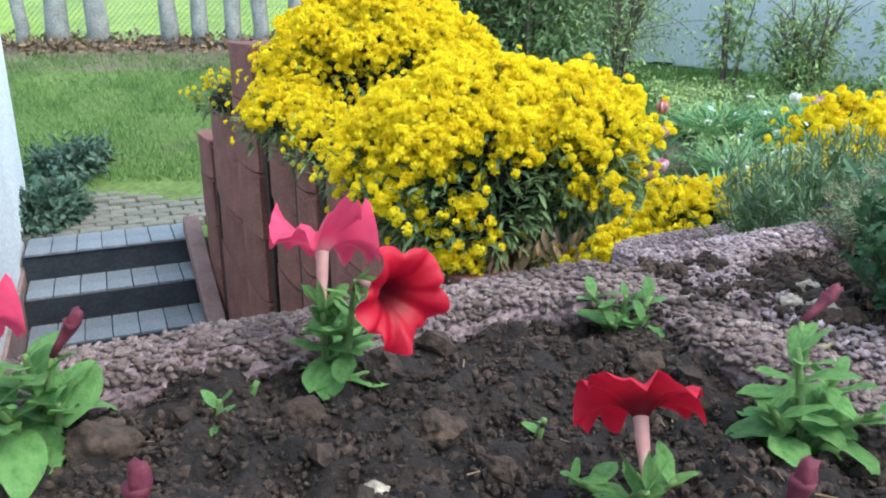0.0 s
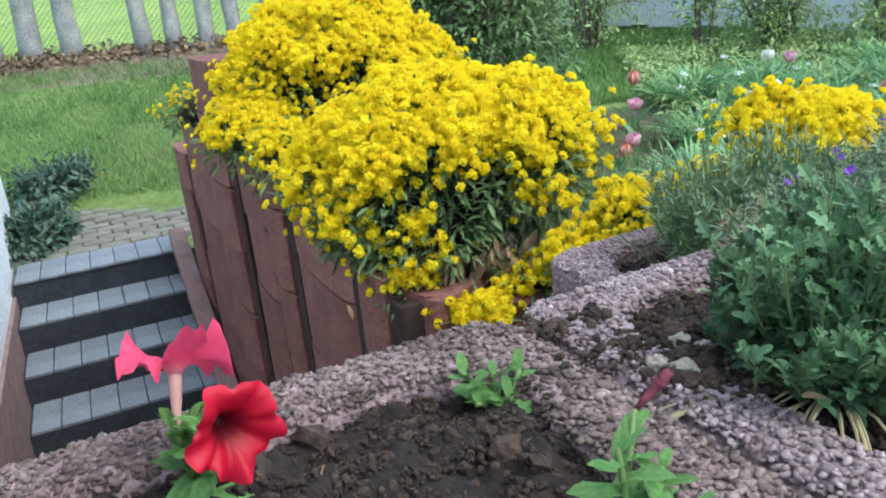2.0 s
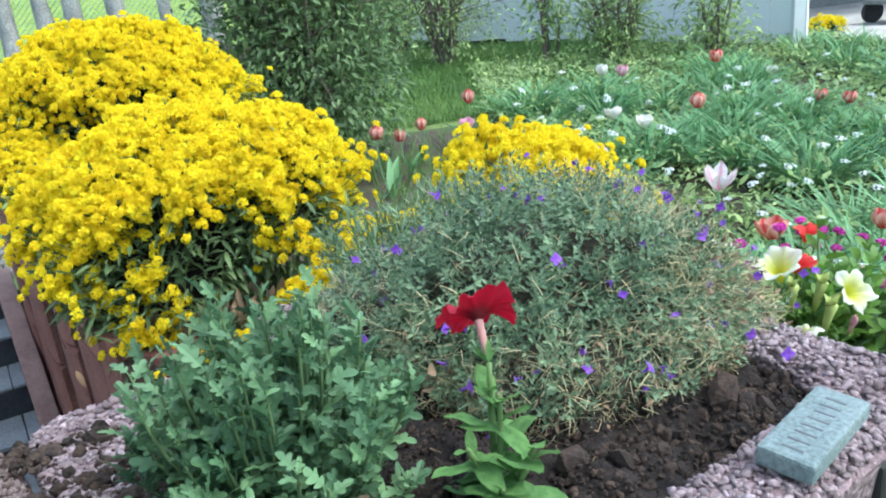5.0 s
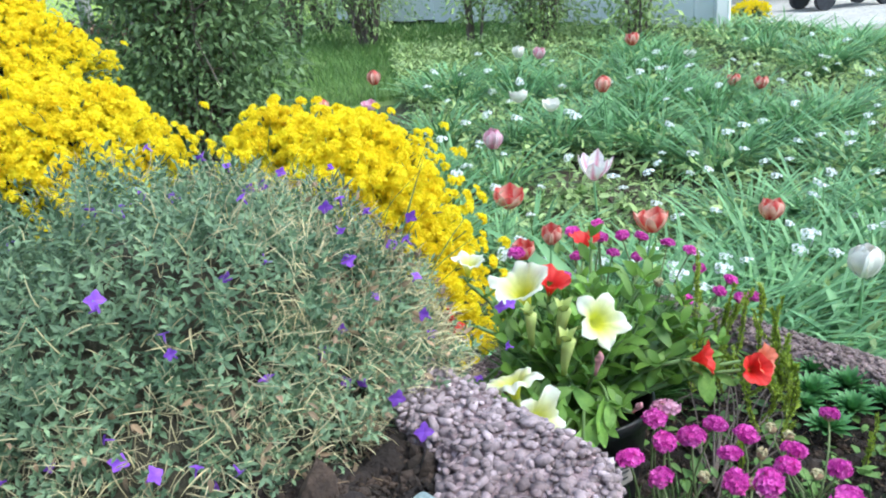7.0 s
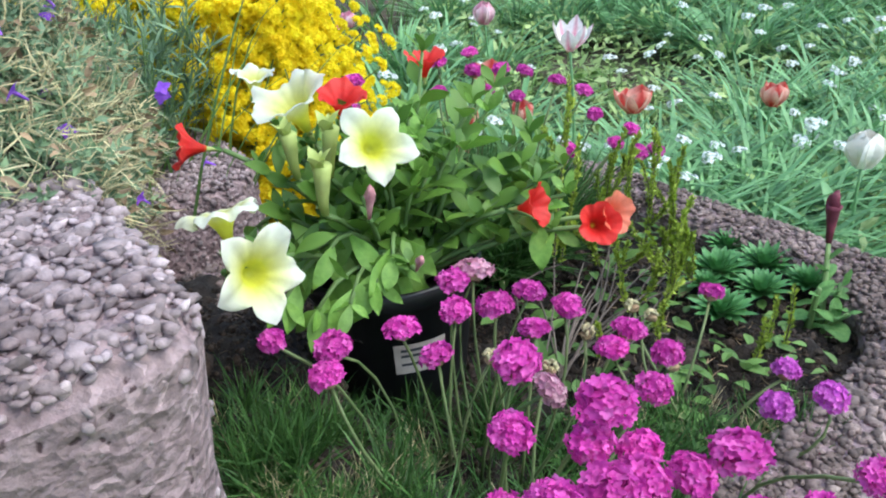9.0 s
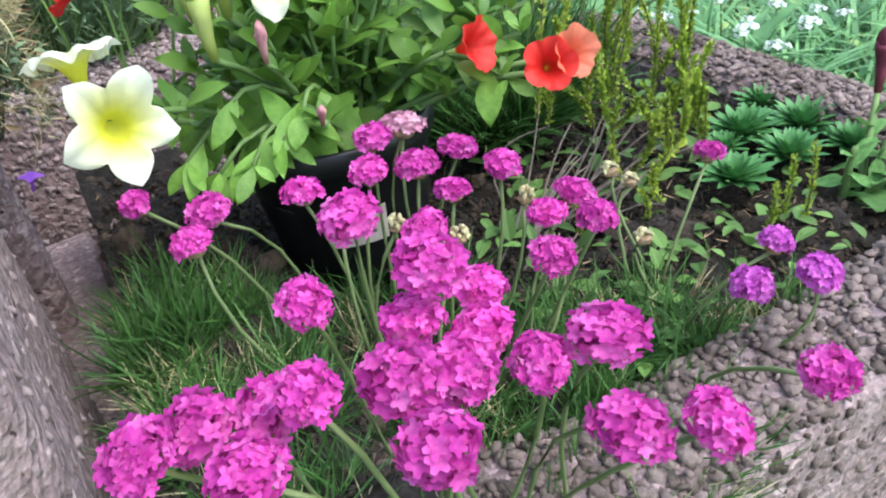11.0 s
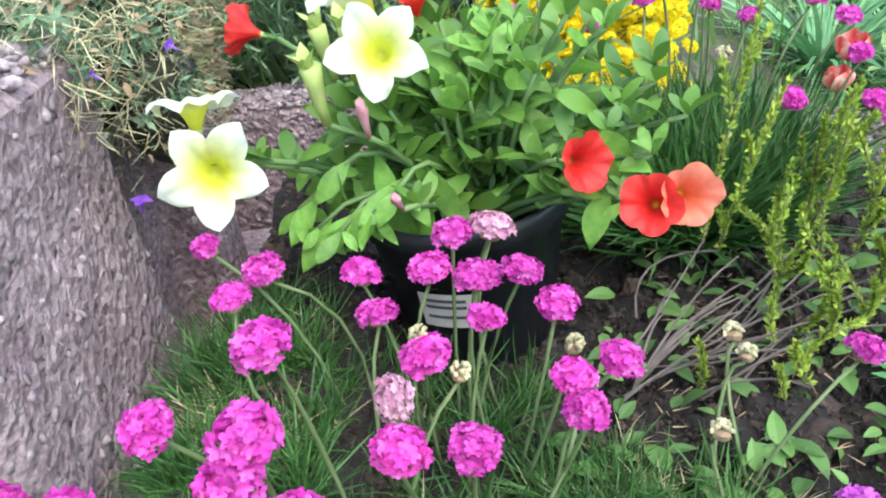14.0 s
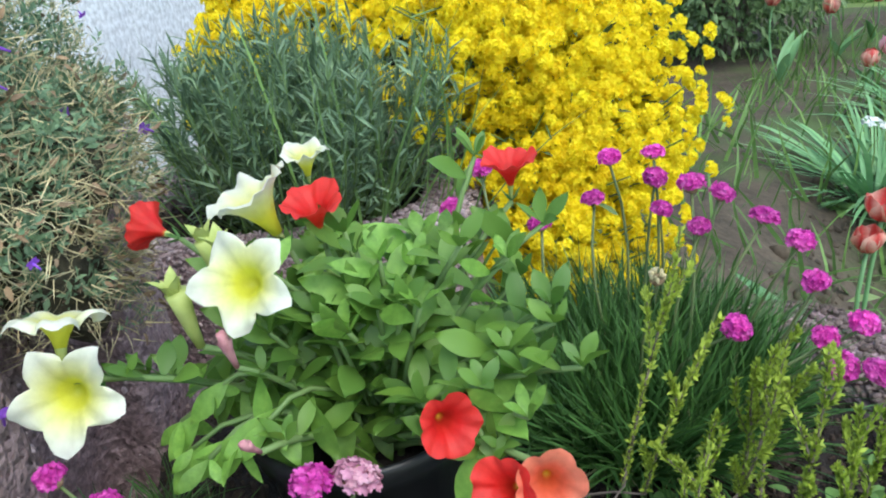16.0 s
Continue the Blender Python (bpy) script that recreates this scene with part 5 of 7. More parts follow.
def leaves_on(parent, pts, n, size, r, spread=1.0, start=0.15, low=0):
    """Leaves along a stem."""
    pts = np.asarray(pts)
    for i in range(n):
        t = start + (1 - start) * (i + r.uniform(0, 0.6)) / n
        k = min(int(t * (len(pts) - 1)), len(pts) - 2)
        f = t * (len(pts) - 1) - k
        p = pts[k] * (1 - f) + pts[k + 1] * f
        a = i * 2.4 + r.uniform(-0.5, 0.5)
        tilt = (0.05 + 1.5 * t ** 1.6 + r.normal(0, 0.18)) if i >= low else -0.06
        way = np.array([[math.cos(a) * spread, math.sin(a) * spread, tilt]])
        R = leafdirs(way, np.array([[0, 0, 1.0]]) + r.normal(0, 0.15, (1, 3)))[0]
        s = size * r.uniform(0.65, 1.12) * (1.22 - 0.72 * t)
        m = Matrix.Translation(p) @ Matrix(R.tolist()).to_4x4() @ Matrix.Scale(s, 4)
        share("leaf", PLEAF[r.integers(0, 3) * 2 if t < 0.5 else r.integers(0, 3) * 2 + 1], parent, m)


def petunia(base, label, flowers=(), buds=(), stems=(), size=0.04, seed=0, per=7, low=3, start=0.15):
    """flowers: (place, axis, form, material, scale, tube); stems: extra shoot tips."""
    r = np.random.default_rng(seed)
    ob = thing("petunia", base, label, "flower", "petunias in the planters")
    ends = []
    for k, (pos, axis, form, mat, sc, tm) in enumerate(flowers):
        ends.append((np.array(flower(ob, base, pos, axis, form, mat, sc, tm, seed=seed + k)), 1))
    for pos, axis, mat, sc in buds:
        ends.append((np.array(bud(ob, base, pos, axis, mat, sc)), 1))
    for s in stems:
        ends.append((np.array(s) - np.array(base), 0))
    for e, fl in ends:
        pts = arc((r.normal(0, 0.004), r.normal(0, 0.004), -0.008), e, (0, 0, 0.12 * np.linalg.norm(e)), 7)
        mesh("stem", *tube(pts, 0.0028, 0.0017, 6), M["petstem"], ob, smooth=True)
        leaves_on(ob, pts[:-1] if fl else pts, per, size, r, low=low, start=start)
    return ob


UP = (0, 0, 1)
petunia((-0.114, 0.437, 1.226), "young petunia with a red and a pink bloom in dark soil",
        [((-0.066, 0.377, 1.308), (0.62, -0.72, 0.02), "red", "red", 1.22, "tube"), ((-0.119, 0.452, 1.325), (-0.05, 0.56, 0.78), "pink", "pink", 1.45, "tube")],
        [], [(-0.118, 0.43, 1.285), (-0.10, 0.425, 1.275)], 0.036, 3, 10, 3)
petunia((-0.262, 0.365, 1.226), "young petunia with a pink bloom and a wilted bud", [((-0.278, 0.340, 1.318), (-0.2, 0.6, 0.75), "pink", "pink", 1.15, "tube")],
        [((-0.241, 0.364, 1.295), (0.55, 0.1, 0.8), "bud", 0.75)], [(-0.262, 0.36, 1.285), (-0.243, 0.35, 1.262), (-0.275, 0.34, 1.26)], 0.042, 4, 9, 3)
petunia((-0.166, 0.374, 1.226), "tiny petunia seedling in dark soil", [], [], [(-0.167, 0.372, 1.252)], 0.022, 5, 6, 2)
petunia((0.082, 0.506, 1.226), "leafy petunia without blooms by the planter's corner", [], [], [(0.06, 0.51, 1.262), (0.085, 0.50, 1.262), (0.105, 0.51, 1.258), (0.095, 0.485, 1.25), (0.07, 0.48, 1.25)], 0.030, 6, 7, 1)
petunia((0.139, 0.353, 1.226), "leafy petunia with a wilted maroon bud", [], [((0.172, 0.404, 1.292), (0.75, 0.25, 0.6), "bud", 0.75)],
        [(0.14, 0.36, 1.285), (0.165, 0.36, 1.27), (0.12, 0.34, 1.262), (0.175, 0.335, 1.26)], 0.034, 7, 9, 2)
petunia((0.041, 0.306, 1.226), "petunia with a single drooping red bloom", [((0.043, 0.306, 1.289), (0.06, 0.70, 0.65), "red2", "red", 1.24, "tube")],
        [], [(0.012, 0.295, 1.25), (0.06, 0.295, 1.25)], 0.030, 8, 7, 2)
petunia((-0.172, 0.268, 1.226), "petunia with a closed maroon bud", [], [((-0.171, 0.262, 1.262), (0.2, 0.1, 1), "bud", 1.0)], [(-0.18, 0.262, 1.244)], 0.028, 9, 5, 2)
petunia((0.10, 0.262, 1.226), "petunia seedling with a maroon bud", [], [((0.098, 0.262, 1.262), (0.4, 0.2, 1), "bud", 0.9)], [(0.10, 0.262, 1.245)], 0.028, 10, 5, 2)
petunia((0.447, 0.452, 1.232), "petunia with a dark red bloom beside the chrysanthemum", [((0.452, 0.497, 1.352), (0.0, 0.70, 0.62), "red2", "red", 1.05, "tube")],
        [], [(0.43, 0.44, 1.29), (0.47, 0.44, 1.285), (0.445, 0.425, 1.27), (0.455, 0.46, 1.31)], 0.040, 11, 8, 2)

for k, (x, y, h) in enumerate(((0.006, 0.360, 0.016), (-0.023, 0.276, 0.012), (-0.158, 0.408, 0.016))):
    petunia((x, y, 1.229), "tiny seedling with two pale green leaves", [], [], [(x + 0.003, y, 1.229 + h)], 0.013, 20 + k, 3, 1)


def lump(name, pos, size, label, mat, seed, flat=(1, 0.9, 0.75)):
    V, F = ico(3, seed, 0.0)
    d = np.array([1 + 0.35 * noise.noise(Vector(v * 1.3 + seed)) + 0.22 * noise.noise(Vector(v * 3 + seed)) + 0.12 * noise.noise(Vector(v * 7 + seed)) for v in V])[:, None]
    tagged(mesh(name, V * d * np.array(flat) * size, F, M[mat], label=label, smooth=True, loc=pos), category="stone" if mat == "stone" else "clod", group="clods and stones on the soil")


for k, (x, y, s, n, m, lab) in enumerate(((-0.226, 0.354, 0.019, "soil_clod", "clod", "rounded clod of dry brown soil"), (-0.048, 0.368, 0.013, "brown_stone", "clod", "rusty brown angular stone on the soil"),
                                          (-0.078, 0.313, 0.006, "pebble", "stone", "pale pebble on the soil"), (0.088, 0.443, 0.014, "soil_clod", "clod", "crumbly brown clod of soil"),
                                          (-0.125, 0.385, 0.014, "soil_clod", "clod", "crumbly brown clod of soil"), (0.215, 0.50, 0.008, "pebble", "stone", "pale pebble beside the chrysanthemum"),
                                          (0.235, 0.51, 0.010, "soil_clod", "clod", "dry clod beside the chrysanthemum"), (0.15, 0.255, 0.007, "pebble", "stone", "pale flat pebble on the soil"),
                                          (-0.016, 0.33, 0.008, "soil_clod", "clod", "small dark clod of soil"))):
    lump(n, (x, y, 1.233 + s * 0.1), s, lab, m, k + 3)


LOBES = [lobed_leaf(d) for d in (-0.1, 0.25, 0.6)]


def chrysanthemum():
    r = np.random.default_rng(41)
    base = np.array((0.322, 0.478, 1.232))
    ob = thing("chrysanthemum", base, "bushy chrysanthemum with lobed blue-green leaves, not in bloom", "plant")
    parts, P, W, S = [], [], [], []
    for i in range(135):
        a = r.uniform(0, 6.28)
        q = math.sqrt(r.uniform(0, 1))
        tip = np.array([q * 0.090 * math.cos(a), q * 0.085 * math.sin(a), 0.137 - 0.07 * q * q + r.normal(0, 0.014)])
        pts = arc((tip[0] * 0.25, tip[1] * 0.25, 0), tip, (tip[0] * 0.15, tip[1] * 0.15, 0.008), 7)
        parts.append(tube(pts, 0.0017, 0.0008, 5))
        for k in range(18):
            t = 0.12 + 0.88 * k / 17
            j = min(int(t * 6), 5)
            P.append(pts[j] + (pts[j + 1] - pts[j]) * (t * 6 - j))
            b = k * 2.4 + r.uniform(-0.4, 0.4)
            W.append((math.cos(b), math.sin(b), -0.1 + 1.9 * t + r.normal(0, 0.3)))
            S.append((0.021 - 0.007 * t) * r.uniform(0.6, 1.25))
    mesh("stem_mass", *join(parts), M["greygreen"], ob, kind="stuff")
    W = np.array(W)
    pick = r.integers(0, 3, len(P))
    P, S, Rw = np.array(P), np.array(S), leafdirs(W, np.array([0, 0, 1.0]) + r.normal(0, 0.5, W.shape))
    mesh("foliage", *join([scatter(LOBES[k], P[pick == k], Rw[pick == k], S[pick == k]) for k in range(3)]), M["mumleaf"], ob, "lobed blue-green leaves", kind="stuff")
    n = 40
    A = r.uniform(2.2, 4.6, n)
    tw = [tube(arc((0.02 * math.cos(a), 0.02 * math.sin(a), 0.004), (0.15 * math.cos(a) * r.uniform(0.5, 1), 0.12 * math.sin(a) * r.uniform(0.5, 1), 0.012), (0, 0, 0.010), 5), 0.0015, 0.0009, 4) for a in A]
    mesh("straw_litter", *join(tw), M["straw"], ob, "old dry stalks lying on the soil", kind="stuff")
    for i in range(5):
        x, y = 0.030 + 0.011 * (i % 3), 0.050 - 0.022 * (i // 3)
        mesh("cut_stub", *tube([(x, y, 0), (x + 0.002, y - 0.002, 0.02), (x + 0.003 * (i - 2), y - 0.004, 0.06 + 0.006 * (i % 2))], 0.0026, 0.0024, 7), M["wood"], ob, "brown cut-back stem stub" if i == 0 else "", smooth=True)
    k = 16
    A = scatter(OVAL, np.c_[r.normal(0.02, 0.05, k), r.normal(-0.02, 0.05, k), r.uniform(0.01, 0.06, k)], frames(r.normal(0, 1, (k, 3)), r.uniform(0, 6, k)), r.uniform(0.015, 0.028, k))
    mesh("leaf_debris", *A, M["drybrown"], ob, "withered brown leaves", kind="stuff")


chrysanthemum()


def cross_flower():
    """Four violet petals round a short tube, opening along +z."""
    T = leaf_shape(0.85, 4, 0.2, 0.1)
    a = np.arange(4) * np.pi / 2 + np.array([0, 0.2, -0.15, 0.1])
    way = np.stack([np.cos(a), np.sin(a), np.full(4, 0.25)], -1)
    V, F = scatter(T, np.zeros((4, 3)), leafdirs(way, np.array([[0, 0, 1.0]] * 4)), np.full(4, 0.0095))
    return join([(V, F), tube([(0, 0, -0.012), (0, 0, 0)], 0.001, 0.002, 5)])


def grey_mound():
    """The aubrieta cushion that fills the middle planter."""
    r = np.random.default_rng(51)
    base = np.array((0.58, 0.62, 1.236))
    ob = thing("aubrieta_cushion", base, "grey-green aubrieta cushion with dry stalks and violet blooms", "plant")
    blobs = [((0.550, 0.670, 1.245), (0.168, 0.142, 0.140)), ((0.640, 0.705, 1.250), (0.088, 0.078, 0.070)), ((0.60, 0.634, 1.245), (0.125, 0.090, 0.085)), ((0.545, 0.575, 1.245), (0.115, 0.065, 0.050)), ((0.680, 0.672, 1.240), (0.055, 0.050, 0.045)), ((0.682, 0.686, 1.205), (0.044, 0.044, 0.075)), ((0.425, 0.70, 1.25), (0.10, 0.085, 0.075)), ((0.664, 0.705, 1.185), (0.048, 0.048, 0.085))]
    P, N = mound_points(blobs, 10200, r, -0.3)
    P = P - N * r.uniform(-0.005, 0.034, (len(P), 1))
    ok = r.uniform(0, 1, len(P)) < np.clip((P[:, 2] - 1.235) / 0.05 + 0.35, 0.35, 1) * np.clip(1.35 - 0.7 * smooth(0.60, 0.74, P[:, 0]), 0, 1)
    P, N = P[ok], N[ok]
    axis = unit(N + r.normal(0, 0.35, N.shape) + [0, 0, 0.35])
    m = 9
    ph = r.uniform(0, 6.28, len(P))
    LP, LW, LS = [], [], []
    for j in range(m):
        fr = frames(axis, ph + j * 2.4)
        t = j / m
        LP.append(P + axis * (0.016 * t - 0.012))
        LW.append(fr[:, :, 0] * (1.1 - 0.7 * t) + axis * (0.25 + 0.9 * t))
        LS.append(r.uniform(0.0042, 0.0085, len(P)) * (1.15 - 0.4 * t))
    LP, LW, LS = np.concatenate(LP), np.concatenate(LW), np.concatenate(LS)
    mesh("foliage", *scatter(leaf_shape(0.42, 2, 0.15), LP - base, leafdirs(LW, np.tile(axis, (m, 1)) + r.normal(0, 0.2, LW.shape)), LS), M["aubleaf"], ob, "small grey-green leaf rosettes", kind="stuff")
    Q, N2 = mound_points(blobs, 24000, r, -0.4)
    dry = np.clip(1.15 - (Q[:, 2] - 1.235) / 0.10 + 1.5 * smooth(0.52, 0.68, Q[:, 0]), 0.15, 1)
    ok = r.uniform(0, 1, len(Q)) < dry
    Q, N2 = Q[ok], N2[ok]
    way = unit(N2 + r.normal(0, 0.55, N2.shape) + [0, 0, 0.15])
    L = r.uniform(0.006, 0.016, len(Q))
    mesh("straw_layer", *scatter(blade_shape(4, 1.0, 0.06), Q - base - N2 * 0.008, frames(way, r.uniform(0, 6, len(Q))), L), M["straw"], ob, "straw-coloured dry stalks", kind="stuff")
    # Solid dark lumps stand for the shade between the leaves.
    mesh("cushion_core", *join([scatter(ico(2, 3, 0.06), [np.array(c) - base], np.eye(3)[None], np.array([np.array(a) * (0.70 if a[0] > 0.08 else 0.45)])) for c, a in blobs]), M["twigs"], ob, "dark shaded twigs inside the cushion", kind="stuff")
    k = 1000
    j = r.choice(len(Q), k, False)
    j = j[(Q[j][:, 2] < 1.30) | (Q[j][:, 0] > 0.64)]
    A = scatter(leaf_shape(0.45, 4, 0.6), Q[j] - base, leafdirs(unit(N2[j] + r.normal(0, 0.6, (len(j), 3)) - [0, 0, 0.3]), r.normal(0, 1, (len(j), 3))), r.uniform(0.004, 0.008, len(j)))
    mesh("withered_leafage", *A, M["drybrown"], ob, "curled brown withered leaves", kind="stuff")
    me = mesh_data("violet_bloom", cross_flower(), M["purple"])
    known = [(.446, .739, 1.329), (.46, .669, 1.379), (.527, .642, 1.373), (.435, .517, 1.331), (.44, .475, 1.31), (.55, .717, 1.391), (.617, .594, 1.343), (.563, .56, 1.326), (.56, .487, 1.294), (.683, .526, 1.262),
             (.763, .636, 1.242), (.70, .602, 1.317), (.661, .62, 1.346), (.754, .616, 1.281), (.739, .611, 1.173), (.757, .605, 1.287), (.575, .50, 1.285), (.60, .70, 1.375), (.585, .69, 1.385)]
    i = r.choice(len(P), 76, False)
    spots = [np.array(k) for k in known] + [P[j] + N[j] * 0.012 for j in i if P[j][1] > 0.5]
    for s in spots:
        ax = unit((np.array((0.55, 0.1, 1.75)) - s)[None] + r.normal(0, 0.6, (1, 3)))[0]
        share("bloom", me, ob, Matrix.Translation(s - base) @ Vector(ax).to_track_quat("Z", "Y").to_matrix().to_4x4() @ Matrix.Rotation(r.uniform(0, 1.5), 4, "Z") @ Matrix.Scale(r.uniform(0.36, 0.62), 4))


grey_mound()


def stone_plate():
    """Grey engraved stone lying on the planter's rim, with unreadable writing."""
    a, b = np.array((0.597, 0.403, 1.262)), np.array((0.683, 0.464, 1.262))
    V, F = bevel_box(np.linalg.norm(b - a) - 0.012, 0.034, 0.013, 0.0025)
    ob = mesh("stone_plate", V, F, M["slate"], label="small grey engraved stone plate lying on the rim")
    c = (a + b) / 2
    ob.location = (c[0] + 0.003, c[1] + 0.003, 1.253)
    ob.rotation_euler = (radians(4), radians(2), math.atan2(b[1] - a[1], b[0] - a[0]))
    tagged(ob, category="plate")
    for i in range(8):
        V, F = bevel_box(0.0024, 0.013, 0.0008, 0.0003, 1)
        mesh("engraved_bar", V + [-0.036 + 0.0098 * i, 0.0, 0.0126], F, M["steel"], ob, "dark engraved mark" if i == 0 else "")


stone_plate()

# ---- the lower planter ----
def flower_pot():
    c = (0.853, 0.730, 1.033)
    ob = thing("flower_pot", c, "black plastic nursery pot with a paper label", "pot")
    prof = [(0.044, 0.0), (0.046, 0.002), (0.0565, 0.084), (0.0605, 0.085), (0.0615, 0.098), (0.0595, 0.0995), (0.0575, 0.098), (0.055, 0.086), (0.053, 0.06)]
    n = 40
    V, F = [], []
    for q, (rad, z) in enumerate(prof):
        V += [(rad * math.cos(2 * math.pi * i / n), rad * math.sin(2 * math.pi * i / n), z) for i in range(n)]
    for q in range(len(prof) - 1):
        F += [(q * n + i, q * n + (i + 1) % n, q * n + n + (i + 1) % n, q * n + n + i) for i in range(n)]
    F.append(tuple(range(n))[::-1])
    mesh("pot_wall", np.array(V), F, M["pot"], ob, smooth=True)
    V, F = ico(2, 1, 0.05, (0.053, 0.053, 0.008))
    mesh("soil", V + [0, 0, 0.062], F, M["soil"], ob, "dark soil in the pot", smooth=True)
    ang = math.atan2(0.60 - c[1], 0.875 - c[0])
    A = []
    for i in range(9):
        a = ang - 0.32 + 0.08 * i
        for z in (0.036, 0.060):
            rr = 0.0465 + (0.0565 - 0.046) * z / 0.084 + 0.0015
            A.append((rr * math.cos(a), rr * math.sin(a), z))
    mesh("paper_label", np.array(A), [(2 * i, 2 * i + 2, 2 * i + 3, 2 * i + 1) for i in range(8)], M["paper"], ob, "pale printed paper label")
    for z in (0.043, 0.050, 0.0545):
        A = []
        for i in range(7):
            a = ang - 0.24 + 0.07 * i
            for dz in (0, 0.0022):
                rr = 0.0465 + (0.0565 - 0.046) * (z + dz) / 0.084 + 0.0022
                A.append((rr * math.cos(a), rr * math.sin(a), z + dz))
        mesh("print_bar", np.array(A), [(2 * i, 2 * i + 2, 2 * i + 3, 2 * i + 1) for i in range(6)], M["ink"], ob)


flower_pot()
EYE = np.array((0.98, 0.33, 1.32))


def to_eye(p, lift=0.0, side=0.0):
    d = unit((EYE - np.array(p))[None])[0]
    return (d[0] + side, d[1], d[2] + lift)


def oval_leaf(width, droop, seed, n=7):
    """A smooth obovate leaf along +y with a short point, a groove and slightly raised halves."""
    ph = np.random.default_rng(seed).uniform(0, 6.28, 2)
    V, F = [], []
    for i in range(n + 1):
        t = i / n
        w = width * 0.5 * max(0.06, math.sin(math.pi * (0.03 + 0.97 * t ** 1.2))) if i < n else 0.0
        for q in (-1, -0.55, 0, 0.55, 1):
            z = 0.10 * t - droop * t * t + 0.34 * abs(q) * w - 0.20 * q * q * w + 0.018 * q * math.sin(5 * t + ph[0])
            V.append((w * q + 0.04 * t * t * math.sin(ph[1]), t, z))
    for i in range(n):
        for k in range(4):
            c = 5 * i + k
            F += [(c, c + 1, c + 6), (c, c + 6, c + 5)]
    return np.array(V), np.array(F)


POTLEAF = [oval_leaf(w, d, k) for k, (w, d) in enumerate(((0.38, 0.15), (0.42, 0.30), (0.34, 0.05), (0.40, 0.45), (0.46, 0.22)))]
POTMESH = [mesh_data("leaf", T, M["potleaf"], True) for T in POTLEAF]


def leafy_shoot(ob, pts, r, size, mass, single=True, face=(0.1, -0.35, 0.9), start=0.3, hang=0.0):
    """Leaves in turn along a shoot and a small upright rosette at its tip."""
    m = 8
    spots = []
    for i in range(m):
        t = start + (0.97 - start) * (i + r.uniform(0, 0.4)) / m
        spots.append((t, i * 2.4 + r.uniform(-0.4, 0.4), 0.35 + 0.55 * t - 1.3 * hang + r.normal(0, 0.22), size * r.uniform(0.8, 1.15)))
    a0 = r.uniform(0, 6.28)
    for i in range(4):
        spots.append((1.0, a0 + i * 1.57, 1.3 - 1.5 * hang + r.normal(0, 0.2), size * r.uniform(0.4, 0.72)))
    for t, a, tilt, sz in spots:
        k = min(int(t * (len(pts) - 1)), len(pts) - 2)
        f = t * (len(pts) - 1) - k
        p = pts[k] * (1 - f) + pts[k + 1] * f
        way = np.array([[math.cos(a), math.sin(a), tilt]])
        R = leafdirs(way, np.array([face]) + r.normal(0, 0.35, (1, 3)))[0]
        j = int(r.integers(0, 5))
        if single:
            share("leaf", POTMESH[j], ob, Matrix.Translation(p) @ Matrix(R.tolist()).to_4x4() @ Matrix.Scale(sz, 4))
        else:
            mass.append(scatter(POTLEAF[j], [p], R[None], [sz]))


